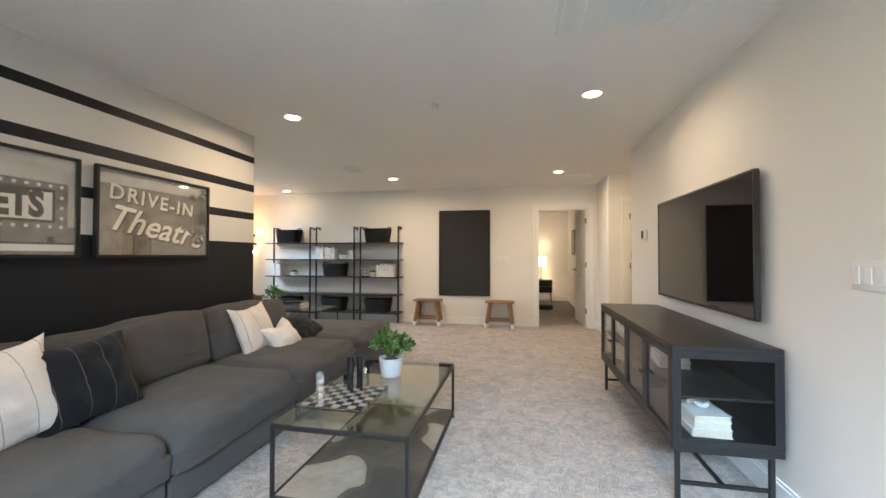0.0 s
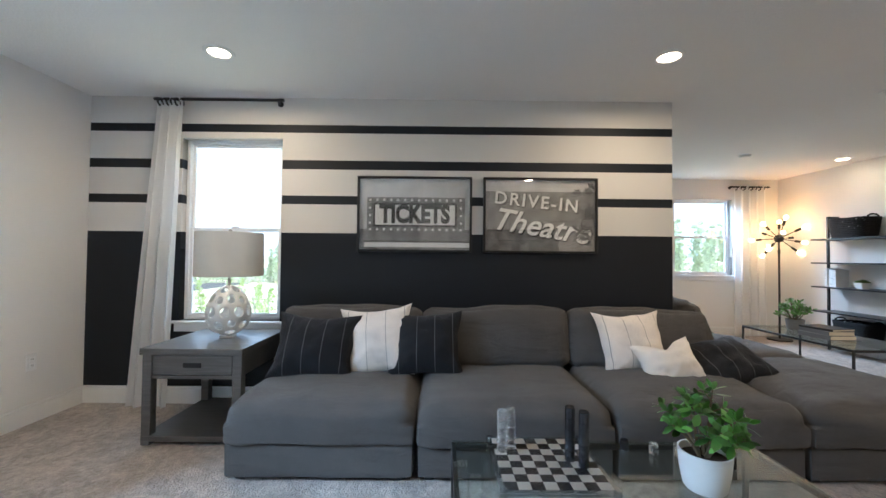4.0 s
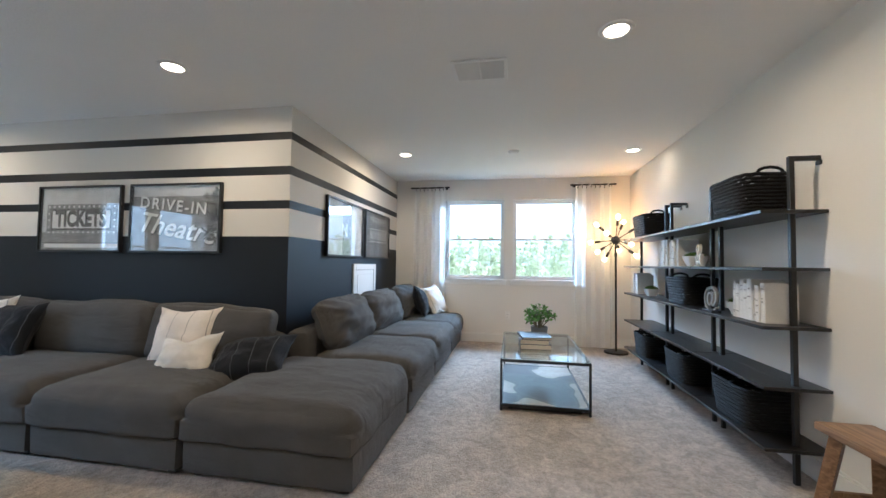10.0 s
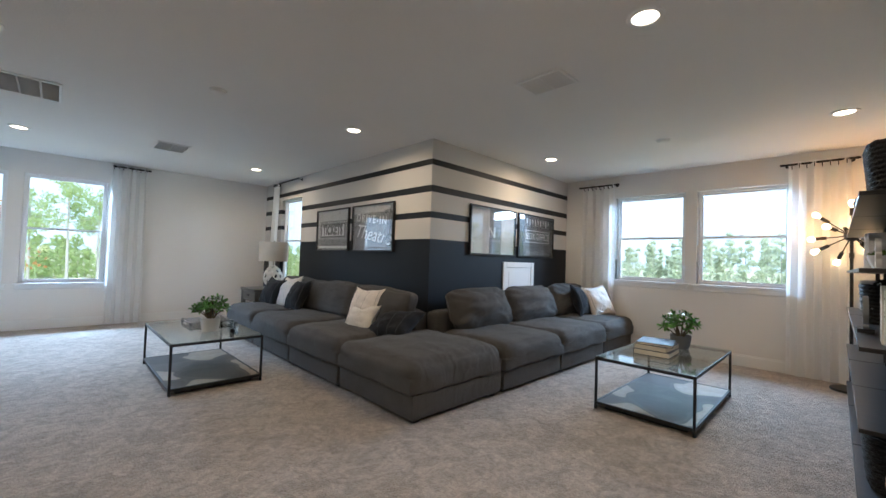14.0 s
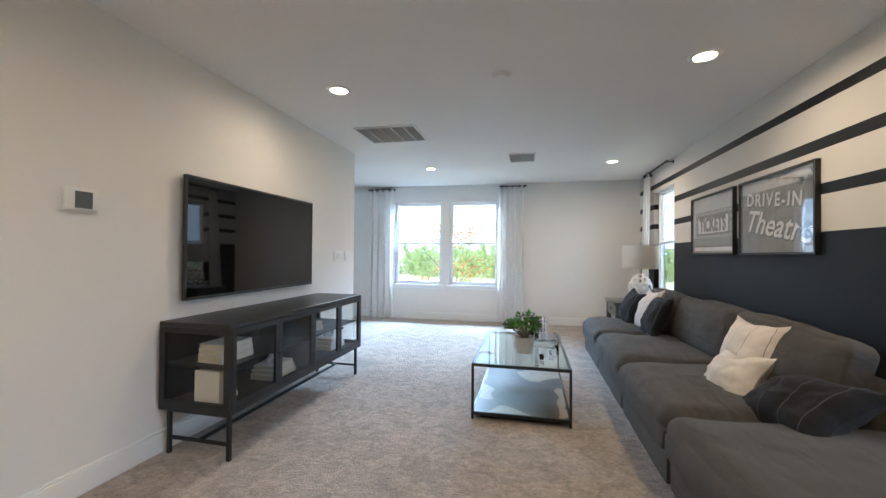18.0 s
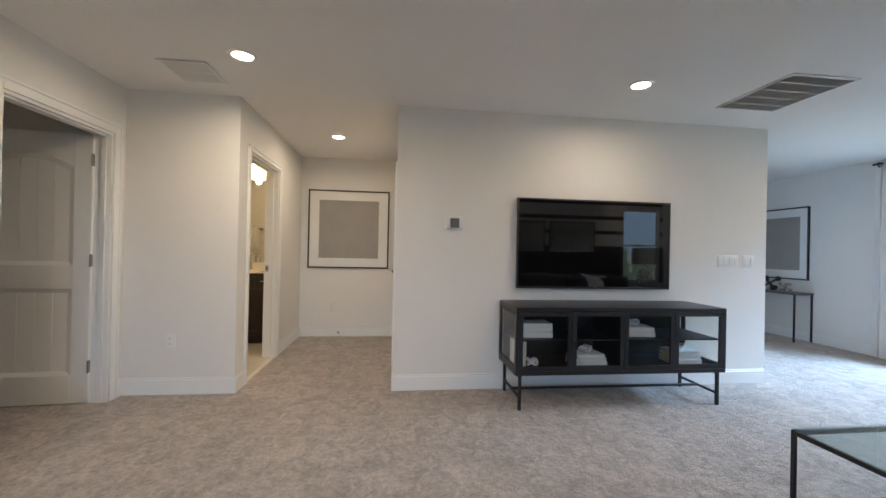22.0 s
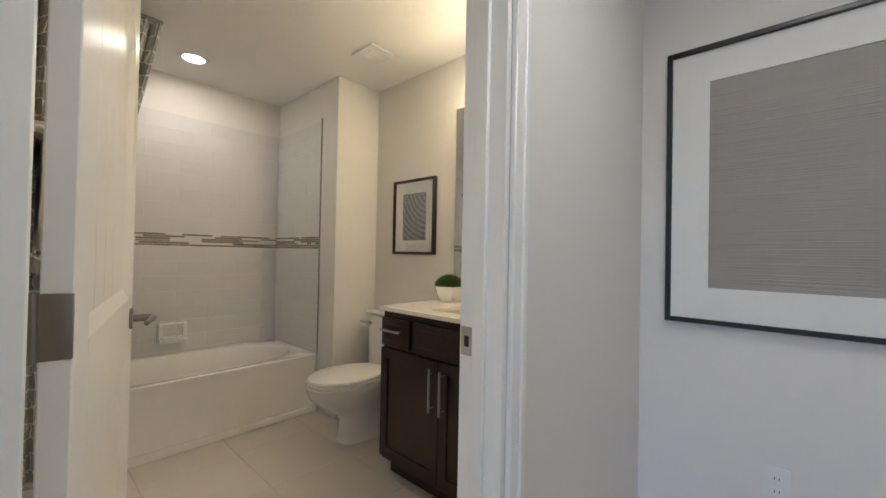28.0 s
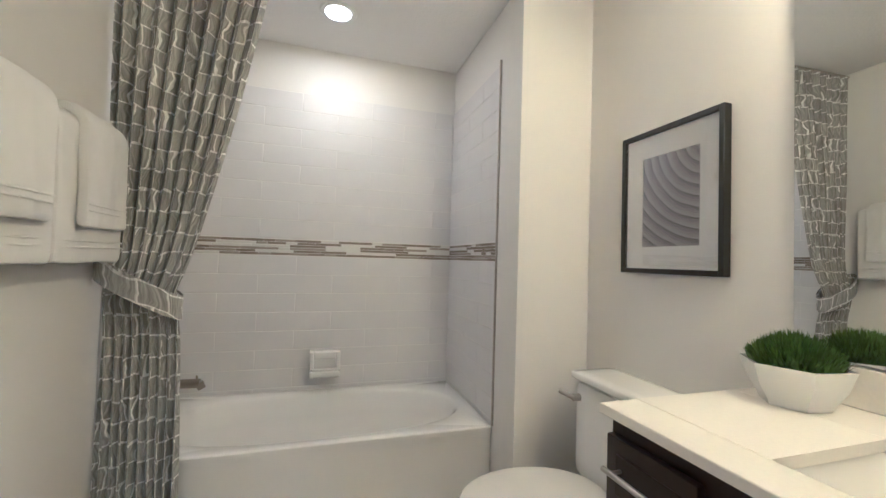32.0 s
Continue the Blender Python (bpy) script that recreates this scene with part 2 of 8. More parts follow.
def sheer_mat():
    m = bpy.data.materials.new("sheer_fabric")
    m.use_nodes = True
    n, l = m.node_tree.nodes, m.node_tree.links
    n.clear()
    out = n.new("ShaderNodeOutputMaterial")
    tl = n.new("ShaderNodeBsdfTranslucent")
    df = n.new("ShaderNodeBsdfDiffuse")
    tp = n.new("ShaderNodeBsdfTransparent")
    tl.inputs[0].default_value = (0.92, 0.92, 0.92, 1)
    df.inputs[0].default_value = (0.90, 0.895, 0.885, 1)
    tc = n.new("ShaderNodeTexCoord")
    mp = n.new("ShaderNodeMapping")
    mp.inputs["Scale"].default_value = (900, 900, 60)
    nz = n.new("ShaderNodeTexNoise")
    nz.inputs["Scale"].default_value = 1
    l.new(tc.outputs["Object"], mp.inputs[0])
    l.new(mp.outputs[0], nz.inputs["Vector"])
    mr = n.new("ShaderNodeMapRange")
    mr.inputs["To Min"].default_value, mr.inputs["To Max"].default_value = 0.0, 0.06
    l.new(nz.outputs[0], mr.inputs["Value"])
    m1 = n.new("ShaderNodeMixShader")
    m1.inputs[0].default_value = 0.52
    l.new(tl.outputs[0], m1.inputs[1])
    l.new(df.outputs[0], m1.inputs[2])
    m2 = n.new("ShaderNodeMixShader")
    l.new(mr.outputs[0], m2.inputs[0])
    l.new(m1.outputs[0], m2.inputs[1])
    l.new(tp.outputs[0], m2.inputs[2])
    l.new(m2.outputs[0], out.inputs[0])
    return m


def cloth_mat(name, color, rough=0.9, bump=0.5):
    """Woven cloth with a fine thread pattern and slow folds in tone."""
    m = mat(name, color, rough, vary=0.12, scale=5, grain=0.22, grain_scale=420, bump=bump, bump_scale=420, sheen=0.08, spec=0.2)
    return m


def creased(m, depth=0.030):
    """Soft pulls and creases on top of the weave."""
    n, l, b = nodes_of(m)
    tc = n.new("ShaderNodeTexCoord")
    mp = n.new("ShaderNodeMapping")
    mp.inputs["Scale"].default_value = (3.0, 9.0, 5.0)
    mp.inputs["Rotation"].default_value = (0.0, 0.0, 0.5)
    l.new(tc.outputs["Object"], mp.inputs[0])
    nz = n.new("ShaderNodeTexNoise")
    nz.inputs["Scale"].default_value, nz.inputs["Detail"].default_value, nz.inputs["Distortion"].default_value = 1.0, 3, 0.9
    l.new(mp.outputs[0], nz.inputs["Vector"])
    bp = n.new("ShaderNodeBump")
    bp.inputs["Strength"].default_value, bp.inputs["Distance"].default_value = 0.6, depth
    l.new(nz.outputs[0], bp.inputs["Height"])
    l.new(b.inputs["Normal"].links[0].from_socket, bp.inputs["Normal"])
    l.new(bp.outputs[0], b.inputs["Normal"])
    return m


def stripe_cloth(name, base, line, step, width, offset=0.0):
    """Cloth with thin woven stripes along its height."""
    m = cloth_mat(name, base)
    n, l, b = nodes_of(m)
    tc = n.new("ShaderNodeTexCoord")
    sep = n.new("ShaderNodeSeparateXYZ")
    l.new(tc.outputs["Object"], sep.inputs[0])
    ad = n.new("ShaderNodeMath")
    ad.operation = "ADD"
    ad.inputs[1].default_value = 10 * step + offset
    l.new(sep.outputs["X"], ad.inputs[0])
    mo = n.new("ShaderNodeMath")
    mo.operation = "MODULO"
    mo.inputs[1].default_value = step
    l.new(ad.outputs[0], mo.inputs[0])
    lt = n.new("ShaderNodeMath")
    lt.operation = "LESS_THAN"
    lt.inputs[1].default_value = width
    l.new(mo.outputs[0], lt.inputs[0])
    src = b.inputs["Base Color"].links[0].from_socket
    mx = n.new("ShaderNodeMix")
    mx.data_type = "RGBA"
    l.new(lt.outputs[0], mx.inputs["Factor"])
    l.new(src, mx.inputs["A"])
    mx.inputs["B"].default_value = (*line, 1)
    l.new(mx.outputs["Result"], b.inputs["Base Color"])
    return m


def wood_mat(name, dark, light, rough=0.45, scale=(3, 3, 40), bump=0.1):
    m = mat(name, light, rough, vary=0)
    n, l, b = nodes_of(m)
    tc = n.new("ShaderNodeTexCoord")
    mp = n.new("ShaderNodeMapping")
    mp.inputs["Scale"].default_value = scale
    l.new(tc.outputs["Object"], mp.inputs[0])
    nz = n.new("ShaderNodeTexNoise")
    nz.inputs["Scale"].default_value, nz.inputs["Detail"].default_value, nz.inputs["Distortion"].default_value = 1.0, 6, 1.2
    l.new(mp.outputs[0], nz.inputs["Vector"])
    cr = n.new("ShaderNodeValToRGB")
    cr.color_ramp.elements[0].position, cr.color_ramp.elements[1].position = 0.35, 0.68
    cr.color_ramp.elements[0].color, cr.color_ramp.elements[1].color = (*dark, 1), (*light, 1)
    l.new(nz.outputs[0], cr.inputs[0])
    l.new(cr.outputs[0], b.inputs["Base Color"])
    bp = n.new("ShaderNodeBump")
    bp.inputs["Strength"].default_value, bp.inputs["Distance"].default_value = bump, 0.004
    l.new(nz.outputs[0], bp.inputs["Height"])
    l.new(bp.outputs[0], b.inputs["Normal"])
    return m


def translucent_cloth(name, color, through=0.45):
    """Thin cloth that light shines through."""
    m = cloth_mat(name, color, 0.9, 0.2)
    n, l, b = nodes_of(m)
    tl = n.new("ShaderNodeBsdfTranslucent")
    tl.inputs[0].default_value = (*color, 1)
    mx = n.new("ShaderNodeMixShader")
    mx.inputs[0].default_value = through
    out = n["Material Output"]
    l.new(b.outputs[0], mx.inputs[1])
    l.new(tl.outputs[0], mx.inputs[2])
    l.new(mx.outputs[0], out.inputs[0])
    return m


M_WALL = mat("wall_paint", (0.80, 0.785, 0.76), 0.78, vary=0.015, scale=1.2, bump=0.07, bump_scale=220)
M_CEIL = mat("ceiling_paint", (0.84, 0.83, 0.815), 0.85, vary=0.02, scale=1.0, bump=0.25, bump_scale=90)
M_TRIM = mat("trim_paint", (0.84, 0.84, 0.83), 0.38, vary=0.01, bump=0.02)
M_STRIPE = striped_paint()
M_CARPET = carpet_mat()
M_PANE = glass_mat("window_glass")
M_SHEER = sheer_mat()
M_VINYL = mat("white_vinyl", (0.86, 0.87, 0.88), 0.35, vary=0.01)
M_BLACK = mat("black_metal", (0.011, 0.011, 0.012), 0.45, metal=0.0, vary=0.15, scale=30, bump=0.05, bump_scale=400)
M_BLACKWOOD = wood_mat("black_stained_wood", (0.008, 0.008, 0.009), (0.022, 0.021, 0.021), 0.36, (60, 3, 60), 0.12)
M_SOFA = creased(cloth_mat("charcoal_linen", (0.080, 0.076, 0.073)))
M_WHITECLOTH = cloth_mat("cream_cotton", (0.74, 0.70, 0.65))
M_CREAMSTRIPE = stripe_cloth("cream_striped_cotton", (0.76, 0.70, 0.64), (0.34, 0.31, 0.29), 0.125, 0.004, 0.06)
M_NAVYSTRIPE = stripe_cloth("black_pinstriped_cotton", (0.012, 0.013, 0.016), (0.12, 0.12, 0.12), 0.115, 0.0032, 0.05)
M_CHROME = mat("brushed_nickel", (0.46, 0.43, 0.39), 0.28, metal=1.0, vary=0.05, bump=0.02)
M_TABLEGLASS = glass_mat("table_glass", (0.90, 0.95, 0.93), 0.0, edge=1.3)
M_CABGLASS = glass_mat("cabinet_glass", (0.95, 0.96, 0.96), 0.0, edge=0.3)
M_ACRYLIC = glass_mat("clear_acrylic", (0.80, 0.83, 0.85), 0.03, edge=4.5)
M_HANDLE = mat("dark_satin_nickel", (0.27, 0.25, 0.22), 0.3, metal=1.0, vary=0.06)
M_WHITEPLASTIC = mat("white_plastic", (0.82, 0.82, 0.81), 0.4, vary=0.01)
M_GREYVENT = mat("vent_blade_grey", (0.74, 0.74, 0.73), 0.8, vary=0.1)
M_GLOW = mat("lamp_glow", (1, 1, 1), 0.5, vary=0, emit=(1.0, 0.74, 0.46), emit_power=7)
M_DUCT = mat("duct_grey", (0.48, 0.48, 0.48), 0.9, vary=0.2)
M_DARK = mat("dark_void", (0.02, 0.02, 0.02), 0.9, vary=0.1)

# ---- mesh helpers ----
def bm_box(x0, x1, y0, y1, z0, z1, bevel=0.0, seg=2, bm=None):
    own = bm is None
    bm = bm or bmesh.new()
    r = bmesh.ops.create_cube(bm, size=1)
    for v in r["verts"]:
        v.co = Vector(((x0 + x1) / 2 + v.co.x * (x1 - x0), (y0 + y1) / 2 + v.co.y * (y1 - y0), (z0 + z1) / 2 + v.co.z * (z1 - z0)))
    if bevel:
        es = {e for v in r["verts"] for e in v.link_edges}
        bmesh.ops.bevel(bm, geom=list(es), offset=bevel, segments=seg, affect="EDGES", profile=0.6)
    return bm


def bm_cyl(r0, r1, z0, z1, n=24, x=0, y=0, bm=None, caps=True):
    bm = bm or bmesh.new()
    r = bmesh.ops.create_cone(bm, cap_ends=caps, segments=n, radius1=r0, radius2=r1, depth=z1 - z0)
    bmesh.ops.translate(bm, verts=r["verts"], vec=(x, y, (z0 + z1) / 2))
    return bm


def bm_lathe(profile, n=32, bm=None):
    """A turned body from (radius, height) pairs."""
    bm = bm or bmesh.new()
    rings = []
    for r, z in profile:
        rings.append([bm.verts.new((r * math.cos(2 * math.pi * i / n), r * math.sin(2 * math.pi * i / n), z)) for i in range(n)] if r > 1e-5 else [bm.verts.new((0, 0, z))])
    for a, b in zip(rings, rings[1:]):
        for i in range(n):
            j = (i + 1) % n
            if len(a) == 1 and len(b) > 1:
                bm.faces.new((a[0], b[j], b[i]))
            elif len(b) == 1 and len(a) > 1:
                bm.faces.new((a[i], a[j], b[0]))
            elif len(a) > 1:
                bm.faces.new((a[i], a[j], b[j], b[i]))
    bmesh.ops.recalc_face_normals(bm, faces=bm.faces[:])
    return bm


def bm_rod(p, q, r, n=10, bm=None, r2=None):
    """A round rod from p to q."""
    bm = bm or bmesh.new()
    p, q = Vector(p), Vector(q)
    d = q - p
    c = bmesh.ops.create_cone(bm, cap_ends=True, segments=n, radius1=r, radius2=r if r2 is None else r2, depth=d.length)
    m = Matrix.Translation((p + q) / 2) @ d.to_track_quat("Z", "Y").to_matrix().to_4x4()
    bmesh.ops.transform(bm, matrix=m, verts=c["verts"])
    return bm


def bm_bar(p, q, w, h, bm=None, bevel=0.002):
    """A square bar from p to q; w is its width and h its height across."""
    bm = bm or bmesh.new()
    p, q = Vector(p), Vector(q)
    d = q - p
    c = bmesh.ops.create_cube(bm, size=1)
    bmesh.ops.scale(bm, vec=(w, h, d.length), verts=c["verts"])
    if bevel:
        r = bmesh.ops.bevel(bm, geom=list({e for v in c["verts"] for e in v.link_edges}), offset=bevel, segments=1, affect="EDGES")
        vs = list({v for f in r["faces"] for v in f.verts})
    else:
        vs = c["verts"]
    m = Matrix.Translation((p + q) / 2) @ d.to_track_quat("Z", "Y").to_matrix().to_4x4()
    bmesh.ops.transform(bm, matrix=m, verts=vs)
    return bm


def bm_cushion(w, d, h, r=0.06, puff=0.03, n=14, seed=0, wrinkle=0.004, low=1.0):
    """A stuffed box cushion centred on the origin in x and y, standing on z = 0."""
    bm = bmesh.new()
    bmesh.ops.create_cube(bm, size=2)
    bmesh.ops.subdivide_edges(bm, edges=bm.edges[:], cuts=n, use_grid_fill=True)
    hx, hy, hz = w / 2, d / 2, h / 2
    for v in bm.verts:
        u = Vector(v.co)
        p = Vector((u.x * hx, u.y * hy, u.z * hz))
        c = r if u.z > 0 else r * low
        inner = Vector((max(-hx + c, min(hx - c, p.x)), max(-hy + c, min(hy - c, p.y)), max(-hz + min(c, hz), min(hz - min(c, hz), p.z))))
        k = p - inner
        if k.length > 1e-6:
            p = inner + k.normalized() * min(c, hz)
        bulge = max(0, (1 - u.x ** 2)) * max(0, (1 - u.y ** 2))
        p.z += puff * (bulge ** 0.6) * (1 if u.z > 0 else -0.25) * abs(u.z)
        p.y += 0.35 * puff * u.y * (1 - u.x ** 2) * (1 - u.z ** 2)
        p.x += 0.35 * puff * u.x * (1 - u.y ** 2) * (1 - u.z ** 2)
        q = Vector((p.x * 4 + seed * 7.3, p.y * 4, p.z * 6))
        p += Vector((noise.noise(q), noise.noise(q + Vector((9, 0, 0))), noise.noise(q + Vector((0, 9, 0))))) * wrinkle * 1.5
        q2 = Vector((p.x * 17 + seed, p.y * 6, p.z * 14))
        p.z += noise.noise(q2) * wrinkle * 0.7
        v.co = p + Vector((0, 0, hz))
    return bm


def bm_pillow(w, h, t, seed=0, n=22, chop=0.0, drag=0.006, soft=0.0):
    """A throw pillow standing in the xz plane, centred on the origin in x, base at z = 0."""
    bm = bmesh.new()
    grid = {}
    for s in (1, -1):
        for i in range(n + 1):
            for j in range(n + 1):
                u, v = 2 * i / n - 1, 2 * j / n - 1
                edge = i in (0, n) or j in (0, n)
                if edge and s == -1:
                    grid[s, i, j] = grid[1, i, j]
                    continue
                a = max(0, (1 - u * u)) ** 0.55 * max(0, (1 - v * v)) ** 0.55
                x = u * w / 2 * (1 - (0.15 - 0.12 * soft) * (1 - v * v) * abs(u) - 0.16 * soft * (u * v) ** 4) + 0.020 * w * noise.noise(Vector((v * 2.3 + seed, u * 0.8, 1.7)))
                z = v * h / 2 * (1 - (0.16 - 0.11 * soft) * (1 - u * u) * abs(v) - 0.20 * soft * (u * v) ** 4) + 0.024 * h * noise.noise(Vector((u * 2.3, v * 0.8 + seed, 4.1)))
                q = Vector((u * 2.1 + seed * 5.1, v * 2.1, s * 2.0))
                y = s * t / 2 * a * (1 + 0.25 * noise.noise(q)) + 0.010 * noise.noise(q * 3) * a
                z -= chop * math.exp(-(u / 0.35) ** 2) * max(0, v) ** 2 * h
                # drag wrinkles running in from the corners
                y += s * drag * math.sin(14 * (abs(u) - abs(v)) + seed) * (abs(u) * abs(v)) * (1 if not edge else 0)
                grid[s, i, j] = bm.verts.new((x, y, z + h / 2))
    for s in (1, -1):
        for i in range(n):
            for j in range(n):
                f = [grid[s, i, j], grid[s, i + 1, j], grid[s, i + 1, j + 1], grid[s, i, j + 1]]
                bm.faces.new(f if s == -1 else f[::-1])
    bmesh.ops.recalc_face_normals(bm, faces=bm.faces[:])
    return bm


def link(name, bm, material, parent=None, smooth=True, angle=40):
    me = bpy.data.meshes.new(name)
    bm.normal_update()
    lim = radians(angle)
    for f in bm.faces:
        f.smooth = smooth
    for e in bm.edges:
        if len(e.link_faces) == 2 and e.calc_face_angle(0) > lim:
            e.smooth = False
    bm.to_mesh(me)
    bm.free()
    for k in (material if isinstance(material, (list, tuple)) else [material]):
        me.materials.append(k)
    ob = new(name, me)
    if parent:
        ob.parent = parent
    return ob


def part(name, bm, material, parent, label="", smooth=True):
    ob = link(name, bm, material, parent, smooth)
    if label:
        ob["label"] = label
    return ob


def clone(ob, name, m, parent):
    """Another part on the same mesh."""
    o = new(name, ob.data)
    o.parent = parent
    o.matrix_local = m
    return o


def thing(name, m, label, category, group="", kind=""):
    ob = new(name)
    ob.empty_display_size = 0.1
    ob.matrix_basis = m
    return tagged(ob, label, category, group, kind)


def structure(name, bm, material, label, category):
    return tagged(link(name, bm, material), label, category, "", "structure")


def wall_bm(axis, c0, c1, a0, a1, z0, z1, holes=()):
    """A wall with thickness c0..c1 across the axis, running a0..a1, with holes (a0, a1, z0, z1) right through it."""
    bm = bmesh.new()
    cuts = sorted({a0, a1, *[h[0] for h in holes], *[h[1] for h in holes]})
    for p, q in zip(cuts, cuts[1:]):
        spans = [(z0, z1)]
        for h in holes:
            if h[0] <= p + 1e-6 and h[1] >= q - 1e-6:
                nxt = []
                for s0, s1 in spans:
                    if h[2] > s0:
                        nxt.append((s0, min(s1, h[2])))
                    if h[3] < s1:
                        nxt.append((max(s0, h[3]), s1))
                spans = nxt
        for s0, s1 in spans:
            if axis == "x":
                bm_box(c0, c1, p, q, s0, s1, bm=bm)
            else:
                bm_box(p, q, c0, c1, s0, s1, bm=bm)
    # drop faces where two blocks meet
    seen = {}
    for f in bm.faces:
        seen.setdefault(tuple(round(c, 4) for c in f.calc_center_median()), []).append(f)
    bmesh.ops.delete(bm, geom=[f for fs in seen.values() if len(fs) > 1 for f in fs], context="FACES")
    bmesh.ops.remove_doubles(bm, verts=bm.verts[:], dist=1e-5)
    return bm

# ---- rooms ----
C = 2.44
structure("floor", bm_box(-2.74, 5.32, -1.43, 1.27, -0.2, 0, bm=bm_box(-2.74, 1.43, 1.27, 3.26, -0.2, 0, bm=bm_box(-5.74, 1.43, 3.26, 5.975, -0.2, 0, bm=bm_box(1.43, 3.55, 4.565, 5.975, -0.2, 0, bm=bm_box(-5.74, 1.33, 5.975, 6.96, -0.2, 0, bm=bm_box(-1.5, 1.45, 6.96, 11.12, -0.2, 0)))))), M_CARPET, "beige-grey cut-pile carpet with vacuum marks", "carpet")
structure("ceiling", bm_box(-2.74, 5.32, -1.43, 3.26, C, C + 0.2, bm=bm_box(-5.74, 5.32, 3.26, 11.12, C, C + 0.2)), M_CEIL, "matt off-white textured drywall ceiling", "ceiling")
structure("wall_striped_west", wall_bm("x", -2.74, -2.6, -1.27, 3.4, 0, C, [(-0.53, 0.27, 0.65, 2.11)]), M_STRIPE, "greige wall with black painted stripes and dado", "wall")
structure("wall_striped_north", wall_bm("y", 3.26, 3.4, -5.58, -2.74, 0, C), M_STRIPE, "greige wall with black painted stripes and dado", "wall")
structure("wall_west", wall_bm("x", -5.74, -5.58, 3.26, 6.96, 0, C, [(4.18, 5.07, 0.935, 2.125), (5.20, 6.105, 0.935, 2.125)]), M_WALL, "off-white painted wall with two windows", "wall")
structure("wall_south", wall_bm("y", -1.43, -1.27, -2.74, 5.2, 0, C, [(-0.285, 0.585, 0.635, 2.14), (0.73, 1.625, 0.635, 2.14)]), M_WALL, "off-white painted wall with two windows", "wall")
structure("wall_north", wall_bm("y", 6.84, 6.96, -5.58, 1.33, 0, C, [(0.345, 1.2, 0, 2.045)]), M_WALL, "off-white painted wall with a doorway", "wall")
structure("wall_column", wall_bm("x", 1.33, 1.45, 6.10, 6.96, 0, C), M_WALL, "off-white painted wall beside the doorway", "wall")
structure("wall_hall_north", wall_bm("y", 5.975, 6.10, 1.33, 3.55, 0, C, [(1.56, 2.41, 0, 2.045)]), M_WALL, "off-white hall wall with the bathroom doorway", "wall")
structure("wall_hall_east", wall_bm("x", 3.43, 3.55, 4.565, 5.975, 0, C), M_WALL, "off-white end wall of the hall", "wall")
structure("wall_hall_south", wall_bm("y", 4.565, 4.685, 1.43, 3.43, 0, C, [(2.06, 2.89, 0, 2.045)]), M_WALL, "off-white hall wall with a closed door", "wall")
structure("wall_tv", wall_bm("x", 1.31, 1.43, 1.146, 4.685, 0, C), M_WALL, "off-white painted wall behind the television", "wall")
structure("wall_stair_north", wall_bm("y", 1.146, 1.27, 1.43, 5.2, 0, C), M_WALL, "off-white painted wall", "wall")
structure("wall_stair_east", wall_bm("x", 5.2, 5.32, -1.43, 1.27, 0, C), M_WALL, "off-white painted wall", "wall")
# bathroom
structure("wall_bath_east", wall_bm("x", 3.52, 3.64, 6.10, 8.95, 0, C), M_WALL, "off-white bathroom wall", "wall")
structure("wall_bath_west", wall_bm("x", 1.48, 1.6, 6.10, 8.95, 0, C), M_WALL, "off-white bathroom wall", "wall")
structure("wall_bath_north", wall_bm("y", 8.83, 8.95, 1.6, 3.52, 0, C), M_WALL, "off-white bathroom wall behind the tub", "wall")
structure("wall_bath_jut", bm_box(3.16, 3.52, 7.91, 8.83, 0, C), M_WALL, "off-white wall end beside the tub alcove", "wall")
# bedroom beyond the open door
structure("wall_bedroom_north", wall_bm("y", 11.0, 11.12, -1.5, 1.45, 0, C), M_WALL, "off-white bedroom wall", "wall")
structure("wall_bedroom_west", wall_bm("x", -1.5, -1.38, 6.96, 11.0, 0, C), M_WALL, "off-white bedroom wall", "wall")
structure("wall_bedroom_east", wall_bm("x", 1.33, 1.45, 6.96, 11.0, 0, C), M_WALL, "off-white bedroom wall", "wall")

# ---- baseboards, casings, windows, doors ----
def baseboard(points):
    """Baseboards as straight runs (x0, y0, x1, y1, nx, ny): nx, ny is the way that the face looks."""
    for x0, y0, x1, y1, nx, ny in points:
        t = 0.014
        bm = bmesh.new()
        if nx:
            a, b = sorted((x0, x0 + nx * t))
            bm_box(a, b, min(y0, y1), max(y0, y1), 0, 0.118, 0.003, 1, bm)
            a, b = sorted((x0, x0 + nx * t * 0.6))
            bm_box(a, b, min(y0, y1), max(y0, y1), 0.118, 0.135, 0.003, 1, bm)
        else:
            a, b = sorted((y0, y0 + ny * t))
            bm_box(min(x0, x1), max(x0, x1), a, b, 0, 0.118, 0.003, 1, bm)
            a, b = sorted((y0, y0 + ny * t * 0.6))
            bm_box(min(x0, x1), max(x0, x1), a, b, 0.118, 0.135, 0.003, 1, bm)
        structure("baseboard", bm, M_TRIM, "white painted baseboard with a stepped top", "baseboard")


